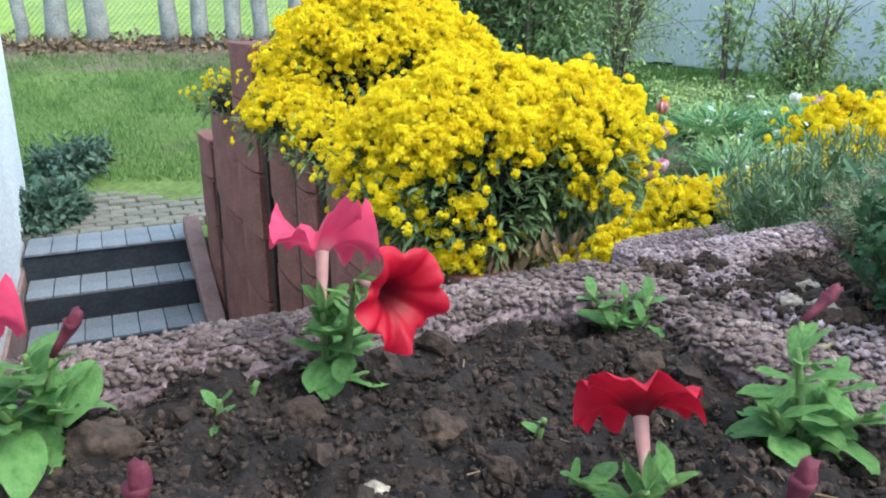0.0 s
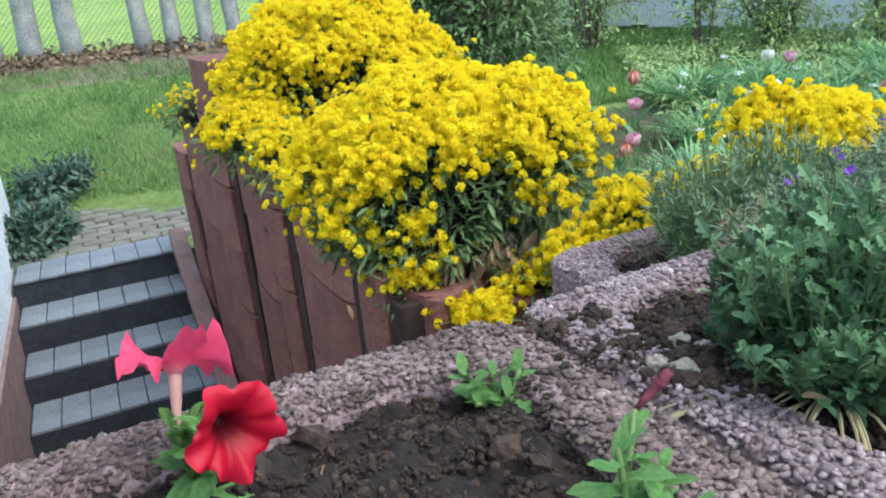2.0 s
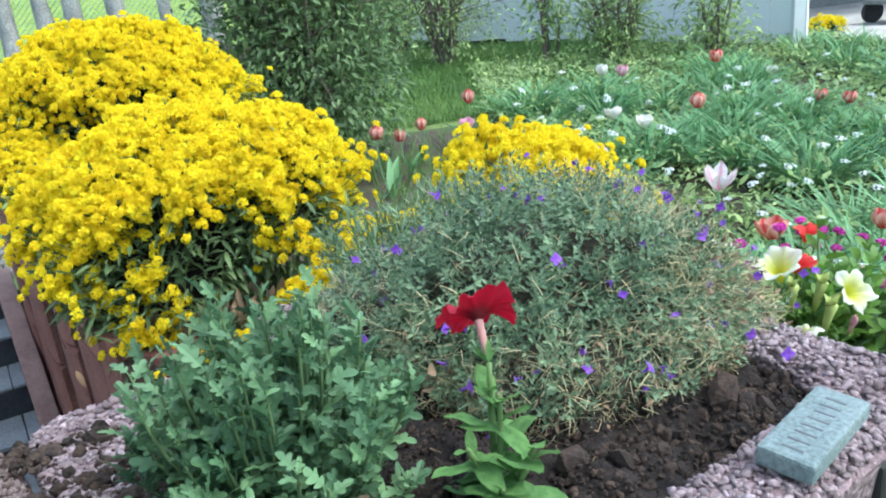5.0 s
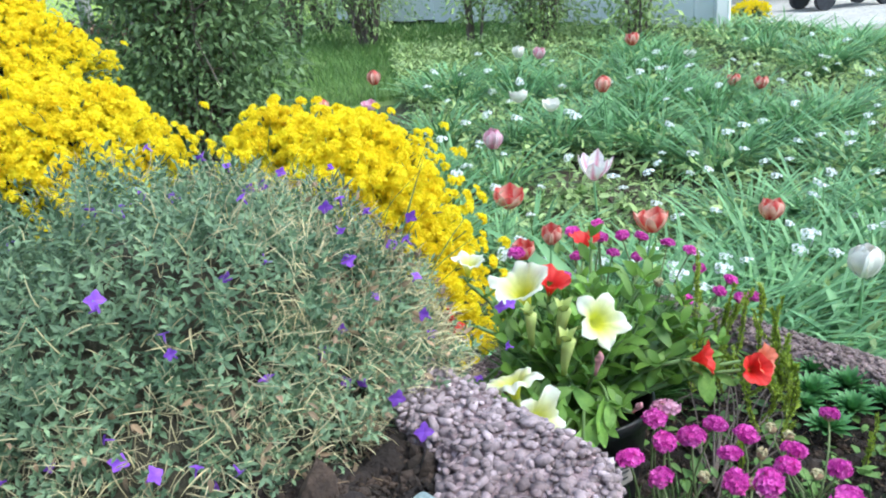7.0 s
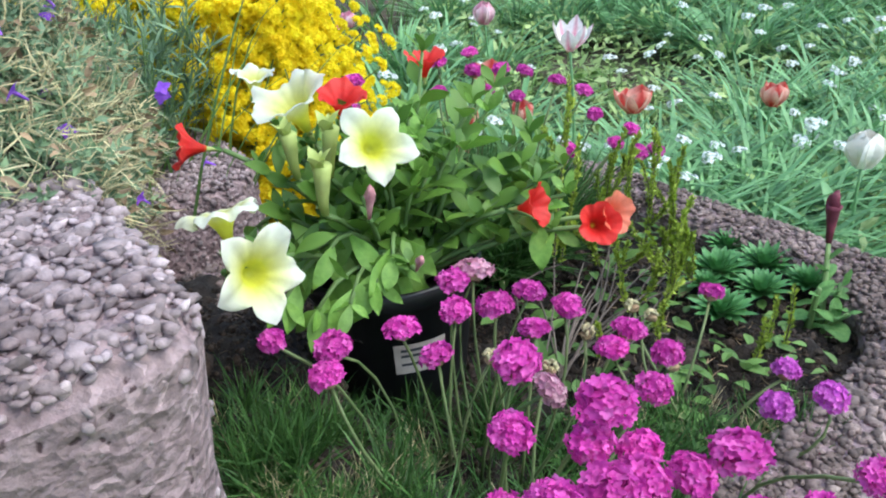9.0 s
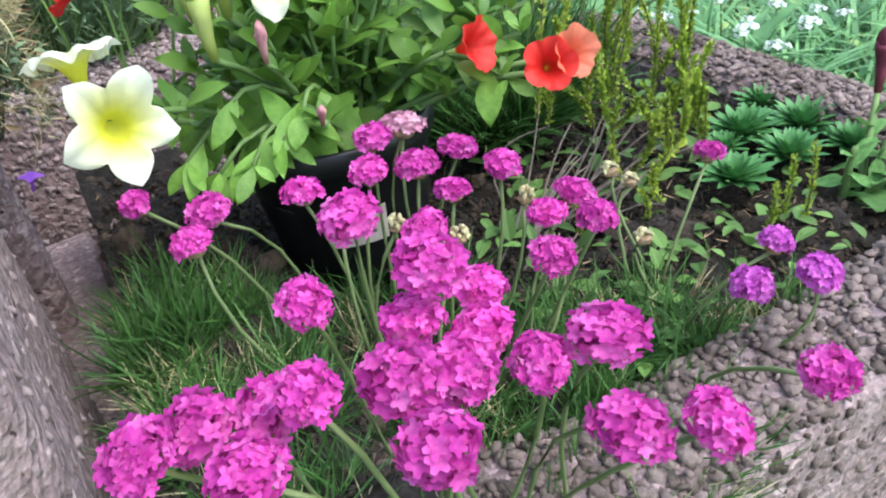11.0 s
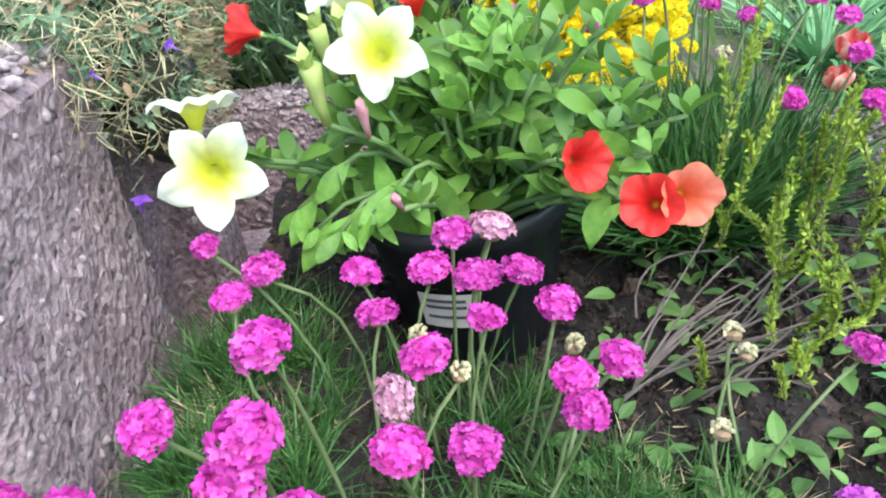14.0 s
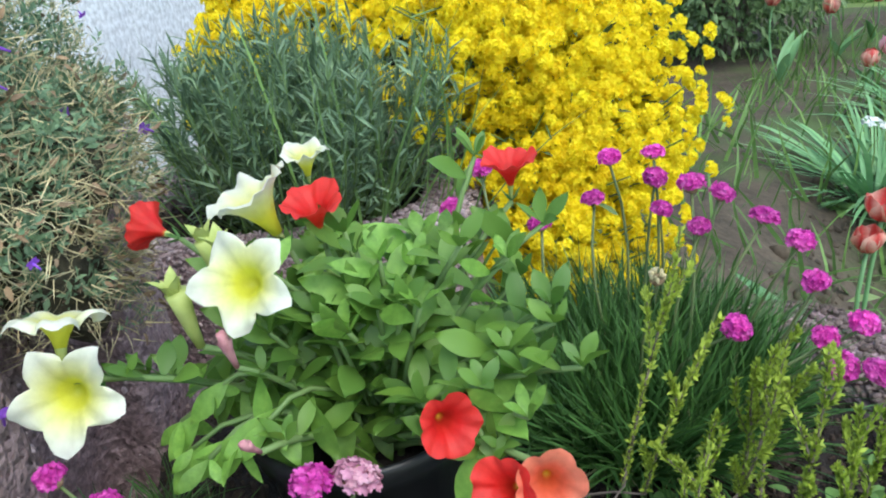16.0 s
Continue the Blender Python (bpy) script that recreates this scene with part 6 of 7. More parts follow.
def pot_petunia():
    base = (0.856, 0.742, 1.095)
    b = np.array(base)
    ob = thing("petunia", base, "potted petunia with cream and coral trumpet blooms", "flower", "petunias in the planters")
    blooms = [((0.848, 0.673, 1.228), to_eye((0.848, 0.673, 1.228), 0.35), "cream", "cream", 1.0), ((0.780, 0.620, 1.186), to_eye((0.78, 0.62, 1.186), -0.05), "cream", "cream", 1.08),
              ((0.763, 0.639, 1.219), (-0.15, 0.30, 0.90), "cream2", "cream", 0.95), ((0.803, 0.730, 1.243), (-0.32, -0.22, 0.9), "cream3", "cream", 1.02),
              ((0.780, 0.80, 1.242), (0.1, -0.1, 1.0), "cream3", "cream", 0.62),
              ((0.834, 0.741, 1.235), (0.1, -0.25, 1.0), "coral", "coral", 0.66), ((0.900, 0.827, 1.232), (0.05, -0.1, 1.0), "coral", "coral", 0.62),
              ((0.939, 0.680, 1.174), (0.75, -0.55, 0.25), "coral", "coral", 0.56), ((0.973, 0.663, 1.165), to_eye((0.973, 0.663, 1.165), 0.1), "coral", "coral", 0.55),
              ((0.986, 0.672, 1.166), (0.45, -0.75, 0.35), "coral", "coral_pale", 0.55), ((0.742, 0.712, 1.226), (-0.95, -0.1, 0.25), "coral", "coral", 0.58)]
    buds = [((0.840, 0.664, 1.197), (0.1, -0.3, 1.0), "budpink", 0.55), ((0.815, 0.665, 1.213), (0.0, -0.2, 1.0), "tubeg", 1.1), ((0.822, 0.69, 1.225), (0.05, -0.2, 1.0), "tubeg", 1.1), ((0.800, 0.70, 1.222), (-0.1, -0.1, 1.0), "tubeg", 1.0),
            ((0.862, 0.645, 1.165), (0.1, -0.5, 0.6), "budpink", 0.42)]
    r = np.random.default_rng(61)
    ends = [(np.array(flower(ob, base, p, ax, form, mat, sc, "tubeg", seed=62 + k)), 0.6) for k, (p, ax, form, mat, sc) in enumerate(blooms)]
    ends += [(np.array(bud(ob, base, p, ax, mat, sc)), 0.6) for p, ax, mat, sc in buds]
    tips = []
    while len(tips) < 34:
        a, q = r.uniform(0, 6.28), math.sqrt(r.uniform(0.01, 1))
        x, y = 0.868 + 0.092 * q * math.cos(a), 0.748 + 0.062 * q * math.sin(a)
        z = 1.212 - 0.035 * q * q + r.normal(0, 0.010)
        if x > 0.862 and y < 0.70:
            continue
        tips.append((x, y, z))
    tips += [(0.955, 0.72, 1.176), (0.945, 0.70, 1.180), (0.93, 0.76, 1.21), (0.955, 0.75, 1.195), (0.94, 0.78, 1.22), (0.965, 0.70, 1.170), (0.895, 0.80, 1.245), (0.975, 0.735, 1.175), (0.905, 0.72, 1.20)]
    low = [(0.785, 0.668, 1.142), (0.803, 0.658, 1.138), (0.822, 0.652, 1.142), (0.838, 0.658, 1.150), (0.795, 0.690, 1.150), (0.775, 0.700, 1.155), (0.850, 0.668, 1.160), (0.812, 0.672, 1.165), (0.770, 0.735, 1.160), (0.955, 0.690, 1.150)]
    mass = []
    for e, start in ends:
        pts = arc((r.normal(0, 0.008), r.normal(0, 0.008), -0.008), e, (0, 0, 0.10 * np.linalg.norm(e)), 7)
        mesh("stem", *tube(pts, 0.0024, 0.0015, 6), M["petstem"], ob, smooth=True)
        leafy_shoot(ob, pts[:-1], r, 0.024, mass, False, start=start)
    for k, t in enumerate(tips + low):
        e = np.array(t) - b
        drop = k >= len(tips)
        pts = arc((r.normal(0, 0.010), r.normal(0, 0.010), -0.008), e, (0, 0, (0.30 if drop else 0.10) * np.linalg.norm(e)), 7)
        mesh("stem", *tube(pts, 0.0022, 0.0012, 6), M["petstem"], ob, smooth=True)
        leafy_shoot(ob, pts, r, 0.033 if drop else 0.029, mass, k % 3 == 0 or drop, start=0.25, hang=1.3 if drop else 0.0, face=(0.15, -0.8, 0.6) if drop else (0.1, -0.35, 0.9))
    mesh("leaf_mass", *join(mass), M["potleaf"], ob, "smaller leaves inside the plant", smooth=True, kind="stuff")


pot_petunia()


def thrift_head(n, seed):
    """A dome of five-lobed cupped blossoms that face outwards, over shorter inner ones."""
    r = np.random.default_rng(seed)
    q = np.arange(15)
    a = q * 2 * np.pi / 15
    lobe = np.where(q % 3 == 0, 0.62, 1.0)
    V = np.concatenate([np.stack([lobe * np.cos(a), lobe * np.sin(a), 0.34 - 0.10 * (q % 3 == 0)], -1), np.stack([0.45 * np.cos(a), 0.45 * np.sin(a), np.full(15, 0.06)], -1), [[0, 0, -0.35]]])
    F = []
    for i in range(15):
        j = (i + 1) % 15
        F += [(i, j, 15 + j), (i, 15 + j, 15 + i), (15 + i, 15 + j, 30)]
    one = (V, np.array(F))
    k = np.arange(n) + 0.5
    z = 1 - 1.38 * k / n
    b = k * 2.39996
    D = np.stack([np.sqrt(1 - z * z) * np.cos(b), np.sqrt(1 - z * z) * np.sin(b), z], -1)
    D = unit(D + r.normal(0, 0.07, D.shape))
    out = scatter(one, D * [0.0088, 0.0088, 0.0070] * r.uniform(0.86, 1.12, (n, 1)), frames(D + r.normal(0, 0.28, D.shape), r.uniform(0, 6, n)), r.uniform(0.0022, 0.0033, n))
    m = n // 2
    D = sphere_dirs(m, -0.3, r)
    inn = scatter(one, D * [0.0070, 0.0070, 0.0054], frames(D + r.normal(0, 0.5, D.shape), r.uniform(0, 6, m)), r.uniform(0.0020, 0.0030, m))
    core = scatter(ico(1, seed, 0.1), [(0, 0, 0.0005)], np.eye(3)[None], np.array([(0.0062, 0.0062, 0.0048)]))
    return join([out, inn, core])


THEAD = [mesh_data("flower_head", thrift_head(52 + 6 * s, s), M["magenta"], True) for s in range(4)]
TDRY = mesh_data("dry_head", scatter(ico(0, 4, 0.3, (1, 1, 1.6)), sphere_dirs(22, -0.2, np.random.default_rng(3)) * 0.005, frames(sphere_dirs(22, 0.2, np.random.default_rng(4)), np.zeros(22)), np.full(22, 0.0016)), M["straw"])
TLILAC, TFADED = mesh_data("flower_head", thrift_head(58, 8), M["lilac"], True), mesh_data("flower_head", thrift_head(44, 9), M["faded"], True)
TCUP = mesh_data("cup", ico(1, 2, 0.15, (0.0052, 0.0052, 0.0042)), M["drybrown"])


NEEDLE = blade_shape(4, 0.30, 0.045)


def needle_tufts(count, rad, length, seed, per=30, gap=0.0):
    """Small rosettes of fine stiff leaves, set close together with bare earth between."""
    r = np.random.default_rng(seed)
    a, q = r.uniform(0, 6.28, count), np.sqrt(r.uniform(0, 1, count))
    C = np.c_[rad[0] * q * np.cos(a), rad[1] * q * np.sin(a), np.zeros(count)]
    C = C[np.array([noise.noise(Vector((c[0] * 45, c[1] * 45, seed))) for c in C]) > gap]
    k = len(C)
    P = np.repeat(C, per, 0) + r.normal(0, 0.0018, (k * per, 3)) * [1, 1, 0]
    up = unit(r.normal(0, 0.62, (k * per, 3)) * [1, 1, 0.3] + [0, 0, 0.85] + np.repeat(C, per, 0) * [4, 4, 0])
    L = r.uniform(0.5, 1.15, k * per) * length * np.repeat(r.uniform(0.75, 1.2, k), per)
    return scatter(NEEDLE, P, frames(up, r.uniform(0, 6.3, k * per)), np.c_[L * 0.75, L, L])


def thrift(base, heads, label, blades, rad, length, seed, dry=(), upright=False, faded=(), lilac=()):
    r = np.random.default_rng(seed)
    b = np.array(base)
    ob = thing("thrift_clump", base, label, "flowers", "thrift clumps")
    if upright:
        mesh("tuft", *tuft(blades, (0, 0, 0), rad, length, seed, 0.75, 0.40), M["bladegreen"], ob, "long fine dark green grassy leaves", kind="stuff")
    else:
        mesh("tuft", *needle_tufts(blades // 20, rad, length * 0.78, seed, 26, -0.12), M["bladegreen"], ob, "fine dark green grassy leaves", kind="stuff")
    mesh("dry_blade_layer", *needle_tufts(blades // 60, rad, length * 0.55, seed + 1, 18, -0.05), M["straw"], ob, kind="stuff")
    for k, (x, y, z, s) in enumerate(list(heads) + [(*d, 0.7) for d in dry]):
        h = np.array((x, y, z)) - b
        root = np.array([h[0] * 0.55 + r.normal(0, 0.012), h[1] * 0.55 + r.normal(0, 0.012), 0.0])
        if np.hypot(root[0] / rad[0], root[1] / rad[1]) > 1:
            root[:2] /= np.hypot(root[0] / rad[0], root[1] / rad[1])
        up = unit((h - root + [0, 0, 0.05] + r.normal(0, 0.02, 3))[None])[0]
        q = Vector(up).to_track_quat("Z", "Y").to_matrix().to_4x4()
        isdry = k >= len(heads)
        hd = share("dry_head" if isdry else "flower_head", TDRY if isdry else TFADED if k in faded else TLILAC if k in lilac else THEAD[k % 4], ob, Matrix.Translation(h) @ q @ Matrix.Rotation(r.uniform(0, 6), 4, "Z") @ Matrix.Diagonal((s * r.uniform(0.92, 1.15), s * r.uniform(0.85, 1.05), s * r.uniform(0.78, 1.0), 1)))
        if isdry:
            tagged(hd, kind="stuff")
        share("cup", TCUP, hd, Matrix.Translation((0, 0, -0.004)))
        pts = arc(root, h - up * 0.005, (r.normal(0, 0.008), r.normal(0, 0.008), 0.01), 6)
        mesh("stalk", *tube(pts, 0.0010, 0.0009, 6), M["palestalk"], ob, smooth=True)
    return ob


HEAD_A = [(0.882, 0.655, 1.145), (0.897, 0.667, 1.144), (0.923, 0.637, 1.142), (0.902, 0.635, 1.137), (0.942, 0.626, 1.135), (0.917, 0.608, 1.136), (0.879, 0.634, 1.138), (0.847, 0.626, 1.137),
          (0.863, 0.609, 1.128), (0.781, 0.602, 1.157), (0.81, 0.603, 1.147), (0.805, 0.584, 1.144), (0.883, 0.518, 1.184), (0.907, 0.48, 1.188), (0.871, 0.479, 1.182), (0.903, 0.579, 1.136),
          (0.907, 0.547, 1.143), (0.921, 0.525, 1.143), (0.948, 0.526, 1.151), (0.972, 0.563, 1.14), (0.972, 0.61, 1.124)]
HEAD_B = [(0.9, 0.476, 1.173), (0.919, 0.476, 1.165), (0.911, 0.456, 1.17), (0.933, 0.461, 1.164), (0.952, 0.464, 1.167), (0.896, 0.45, 1.175), (0.875, 0.441, 1.184), (0.957, 0.596, 1.124),
          (0.975, 0.442, 1.151), (0.953, 0.445, 1.151), (0.861, 0.425, 1.177), (0.837, 0.429, 1.184), (0.861, 0.451, 1.17), (0.904, 0.429, 1.172), (0.845, 0.444, 1.175)]
HEAD_C = [(1.061, 0.68, 1.093), (1.059, 0.589, 1.094), (1.038, 0.564, 1.092), (1.061, 0.553, 1.102), (1.02, 0.47, 1.133)]
HEAD_D = [(0.85, 0.883, 1.208), (0.845, 0.85, 1.194), (0.895, 0.871, 1.179), (0.92, 0.897, 1.188), (0.924, 0.917, 1.208), (0.952, 0.917, 1.213), (0.954, 0.913, 1.198), (0.962, 0.899, 1.184), (0.977, 0.908, 1.198),
          (0.986, 0.891, 1.178), (0.996, 0.901, 1.196), (1.021, 0.891, 1.188), (1.041, 0.88, 1.18), (1.05, 0.876, 1.159), (1.017, 0.845, 1.142), (1.059, 0.85, 1.141), (1.075, 0.856, 1.149), (1.069, 0.827, 1.14), (1.084, 0.827, 1.14)]


def sized(rows, lo, hi, seed):
    r = np.random.default_rng(seed)
    return [(*p, r.uniform(lo, hi)) for p in rows]


thrift((0.875, 0.600, 1.035), sized(HEAD_A, 0.76, 1.08, 1), "thrift clump with round magenta flower heads before the pot", 2600, (0.125, 0.075), 0.046, 71,
       [(0.951, 0.618, 1.122), (0.89, 0.597, 1.131), (0.896, 0.667, 1.145)], faded=(1, 16))
thrift((0.895, 0.515, 1.040), sized(HEAD_B, 0.82, 1.15, 2), "thrift clump in full magenta bloom at the planter's front", 2400, (0.12, 0.055), 0.046, 73, [(0.917, 0.58, 1.131)])
thrift((1.005, 0.592, 1.035), sized(HEAD_C, 0.8, 1.0, 3), "small thrift tuft with purple-pink heads and dry seed heads", 1900, (0.075, 0.045), 0.042, 75,
       [(1.006, 0.683, 1.091), (1.014, 0.67, 1.09), (1.009, 0.627, 1.082)], lilac=(1, 2, 3))
thrift((0.945, 0.885, 1.035), sized(HEAD_D, 0.62, 0.8, 4), "dense dark green thrift tuft with magenta heads on long stalks", 4200, (0.066, 0.058), 0.090, 77, [(0.979, 0.831, 1.174)], True)


def grass_tuft(x, y, z, rad, length, n, seed):
    ob = thing("grass_tuft", (x, y, z), "dark green grass tuft in the shade of the planters", "grass", "grass tufts in the lower planter")
    mesh("blade_mass", *needle_tufts(n // 22, rad, length * 0.8, seed, 24, 0.0), M["bladegreen"], ob, kind="stuff")
    mesh("dry_blade_layer", *needle_tufts(n // 80, rad, length * 0.55, seed + 1, 18), M["straw"], ob, kind="stuff")


for k, (x, y, a, b, h, n) in enumerate(((0.800, 0.590, 0.040, 0.045, 0.045, 1500), (0.835, 0.520, 0.040, 0.04, 0.042, 1300), (0.772, 0.640, 0.03, 0.035, 0.05, 900), (0.790, 0.548, 0.022, 0.025, 0.046, 1100), (0.765, 0.598, 0.022, 0.025, 0.050, 1100), (0.748, 0.645, 0.022, 0.025, 0.046, 1000), (0.965, 0.620, 0.05, 0.035, 0.038, 700))):
    grass_tuft(x, y, 1.066 if k < 6 else 1.035, (a, b), h, n, 600 + 3 * k)


def spilled_soil():
    """Dark soil and clods spilled on the rim where two planters meet."""
    r = np.random.default_rng(97)
    spots = [(0.143, 0.588, 0.016), (0.185, 0.545, 0.026), (0.225, 0.540, 0.030), (0.225, 0.500, 0.030), (0.179, 0.602, 0.010), (0.25, 0.52, 0.03), (0.24, 0.47, 0.022)]
    P = np.concatenate([np.c_[r.normal(x, s * 0.8, 110), r.normal(y, s * 0.6, 110), r.uniform(1.250, 1.254, 110)] for x, y, s in spots])
    n = len(P)
    A = scatter(ico(0, 9, 0.3, (1, 0.85, 0.7)), P, frames(r.normal(0, 1, (n, 3)), r.uniform(0, 6, n)), r.lognormal(-6.1, 0.55, n))
    tagged(mesh("spilled_soil", *A, M["clod"], label="dark soil spilled on the planters' rim", kind="stuff"), category="soil")


spilled_soil()
for k in range(14):
    q = np.random.default_rng(700 + k)
    lump("soil_clod", (q.uniform(0.205, 0.265), q.uniform(0.47, 0.56), 1.253), q.uniform(0.005, 0.011), "small brown clod on the planters' rim", "clod" if k % 3 else "stone", 40 + k)


def heather():
    r = np.random.default_rng(81)
    base = np.array((1.02, 0.765, 1.035))
    ob = thing("heather", base, "yellow-green heather with bare woody twigs", "plant")
    wood, P, W = [], [], []
    root = np.array((0.958, 0.690, 1.037)) - base
    tips = [(1.065, 0.79, 1.169), (1.048, 0.79, 1.164), (0.997, 0.79, 1.188), (1.079, 0.79, 1.142), (1.022, 0.78, 1.131), (1.09, 0.80, 1.12), (1.035, 0.80, 1.15), (1.07, 0.76, 1.11), (1.05, 0.74, 1.09), (1.085, 0.77, 1.10), (1.01, 0.80, 1.15), (1.06, 0.72, 1.08),
            (1.10, 0.79, 1.11), (1.055, 0.81, 1.14), (1.03, 0.75, 1.10)]
    shoots = []
    for t in tips:
        e = np.array(t) - base
        elbow = np.array([e[0] + r.normal(-0.012, 0.008), e[1] - 0.02 + r.normal(0, 0.01), min(0.05, e[2] * 0.35)])
        wood.append(tube(arc(root + (elbow - root) * r.uniform(0, 0.5) * [1, 1, 0.6] + r.normal(0, 0.01, 3) * [1, 1, 0.1], elbow, r.normal(0, 0.008, 3) + [0, 0, 0.008], 7), 0.0008, 0.0006, 5))
        main = arc(elbow, e, (r.normal(0, 0.004), r.normal(0, 0.004), 0), 7)
        wood.append(tube(main, 0.0011, 0.0005, 4))
        shoots.append((main, 380))
        for k in range(3):
            s = main[r.integers(0, 6)]
            q = arc(s, s + np.array([r.normal(0, 0.011), r.normal(0, 0.011), r.uniform(0.015, 0.045)]), (r.normal(0, 0.003), 0, 0), 7)
            wood.append(tube(q, 0.0008, 0.0004, 4))
            shoots.append((q, 160))
    for k in range(9):
        e = np.array([r.uniform(-0.06, 0.03), r.uniform(-0.06, 0.02), r.uniform(0.02, 0.06)])
        wood.append(tube(arc(root, e, (0, 0, 0.01), 6), 0.0010, 0.0005, 5))
    for x, y, h in ((1.103, 0.677, 0.045), (1.115, 0.672, 0.055), (1.092, 0.668, 0.035), (0.99, 0.70, 0.03), (1.03, 0.69, 0.03)):
        s = np.array((x, y, 1.037)) - base
        q = arc(s, s + [r.normal(0, 0.004), 0, h], (0.002, 0, 0), 7)
        wood.append(tube(q, 0.0009, 0.0004, 4))
        shoots.append((q, 170))
    for q, m in shoots:
        t = r.uniform(0.0, 1, m)
        k = np.clip((t * 6).astype(int), 0, 5)
        P.append(q[k] + (q[k + 1] - q[k]) * (t * 6 - k)[:, None])
        W.append(unit(q[k + 1] - q[k]) + r.normal(0, 0.45, (m, 3)))
    mesh("twig_mass", *join(wood), M["wood"], ob, "grey-brown woody twigs", kind="stuff")
    P, W = np.concatenate(P), np.concatenate(W)
    mesh("needle_cover", *scatter(leaf_shape(0.42, 2, 0.05), P, leafdirs(W, r.normal(0, 1, W.shape)), r.uniform(0.0032, 0.0055, len(P))), M["heath"], ob, "scale-like yellow-green leaves", kind="stuff")


heather()


def houseleek(x, y, z, s, seed):
    r = np.random.default_rng(seed)
    ob = thing("houseleek", (x, y, z), "green houseleek rosette in the lower planter", "plant", "houseleek rosettes")
    T = leaf_shape(0.30, 4, -0.12, 0.25)
    V, F = T
    me = mesh_data("leaf", (V, F), M["semper"], True)
    for k in range(60):
        a = k * 2.3999
        q = k / 60
        way = np.array([[math.cos(a), math.sin(a), 0.15 + 2.2 * (1 - q) ** 2]])
        R = leafdirs(way, np.array([[0, 0, 1.0]]))[0]
        share("leaf", me, ob, Matrix.Translation((0, 0, 0.004)) @ Matrix(R.tolist()).to_4x4() @ Matrix.Scale(s * (0.45 + 0.6 * q) * r.uniform(0.9, 1.1), 4))


for k, (x, y, s) in enumerate(((1.119, 0.773, 0.030), (1.160, 0.771, 0.030), (1.092, 0.716, 0.027), (1.135, 0.735, 0.026), (1.175, 0.735, 0.024), (1.10, 0.755, 0.020), (1.15, 0.81, 0.024))):
    houseleek(x, y, 1.045, s, k)
petunia((1.158, 0.690, 1.035), "small petunia with a long wilted maroon bloom", [], [((1.185, 0.735, 1.105), (0.05, 0.1, 1.0), "bud", 1.0)], [(1.150, 0.69, 1.075), (1.175, 0.70, 1.07), (1.165, 0.675, 1.06)], 0.028, 91, 6, 2)


def weeds():
    r = np.random.default_rng(95)
    n = 420
    P = np.c_[r.uniform(0.93, 1.14, n), r.uniform(0.57, 0.90, n), np.full(n, 1.042)]
    P = P[r.uniform(0, 1, n) < 0.7]
    n = len(P)
    way = unit(r.normal(0, 1, (n, 3)) * [1, 1, 0.3] + [0, 0, 0.35])
    ob = mesh("small_weeds", *scatter(OVAL, P + [0, 0, 0.004], leafdirs(way, np.array([0, 0, 1.0]) + r.normal(0, 0.2, (n, 3))), r.uniform(0.008, 0.021, n)), M["grass"], label="small green weeds between the plants", kind="stuff")
    tagged(ob, category="weeds")
    n = 420
    P = np.c_[r.uniform(0.95, 1.13, n), r.uniform(0.58, 0.80, n), np.full(n, 1.046)]
    ob = mesh("dry_debris", *scatter(blade_shape(2, 0.2, 0.09), P, frames(np.c_[r.normal(0, 1, (n, 2)), r.normal(0, 0.2, n)], r.uniform(0, 6, n)), r.uniform(0.004, 0.012, n)), M["drybrown"], label="dry stalks and litter on the soil", kind="stuff")
    tagged(ob, category="litter")


weeds()


def lavender():
    r = np.random.default_rng(101)
    base = np.array((0.540, 1.055, 1.07))
    ob = thing("lavender", base, "grey-green lavender with long grass among it", "plant")
    P, W, parts = [], [], []
    for i in range(230):
        a, q = r.uniform(0, 6.28), math.sqrt(r.uniform(0, 1))
        tip = np.array([0.19 * q * math.cos(a), 0.14 * q * math.sin(a), 0.215 - 0.07 * q + r.normal(0, 0.02)])
        pts = arc((tip[0] * 0.45, tip[1] * 0.45, 0), tip, (tip[0] * 0.1, tip[1] * 0.1, 0.0), 6)
        parts.append(tube(pts, 0.0014, 0.0007, 4))
        m = 44
        t = r.uniform(0.25, 1, m)
        k = np.clip((t * 5).astype(int), 0, 4)
        P.append(pts[k] + (pts[k + 1] - pts[k]) * (t * 5 - k)[:, None])
        W.append(unit(pts[k + 1] - pts[k]) * 0.8 + r.normal(0, 0.5, (m, 3)))
    mesh("stem_mass", *join(parts), M["petstem"], ob, kind="stuff")
    P, W = np.concatenate(P), np.concatenate(W)
    mesh("foliage", *scatter(leaf_shape(0.13, 3, 0.2), P, leafdirs(W, np.array([0, 0, 1.0]) + r.normal(0, 0.4, W.shape)), r.uniform(0.014, 0.028, len(P))), M["aubleaf"], ob, "needle-like grey-green leaves", kind="stuff")
    mesh("grass", *tuft(90, (0.03, 0.0, 0), (0.18, 0.13), 0.22, 5, 0.5, 0.22), M["grass"], ob, "long arching grass blades", kind="stuff")


lavender()


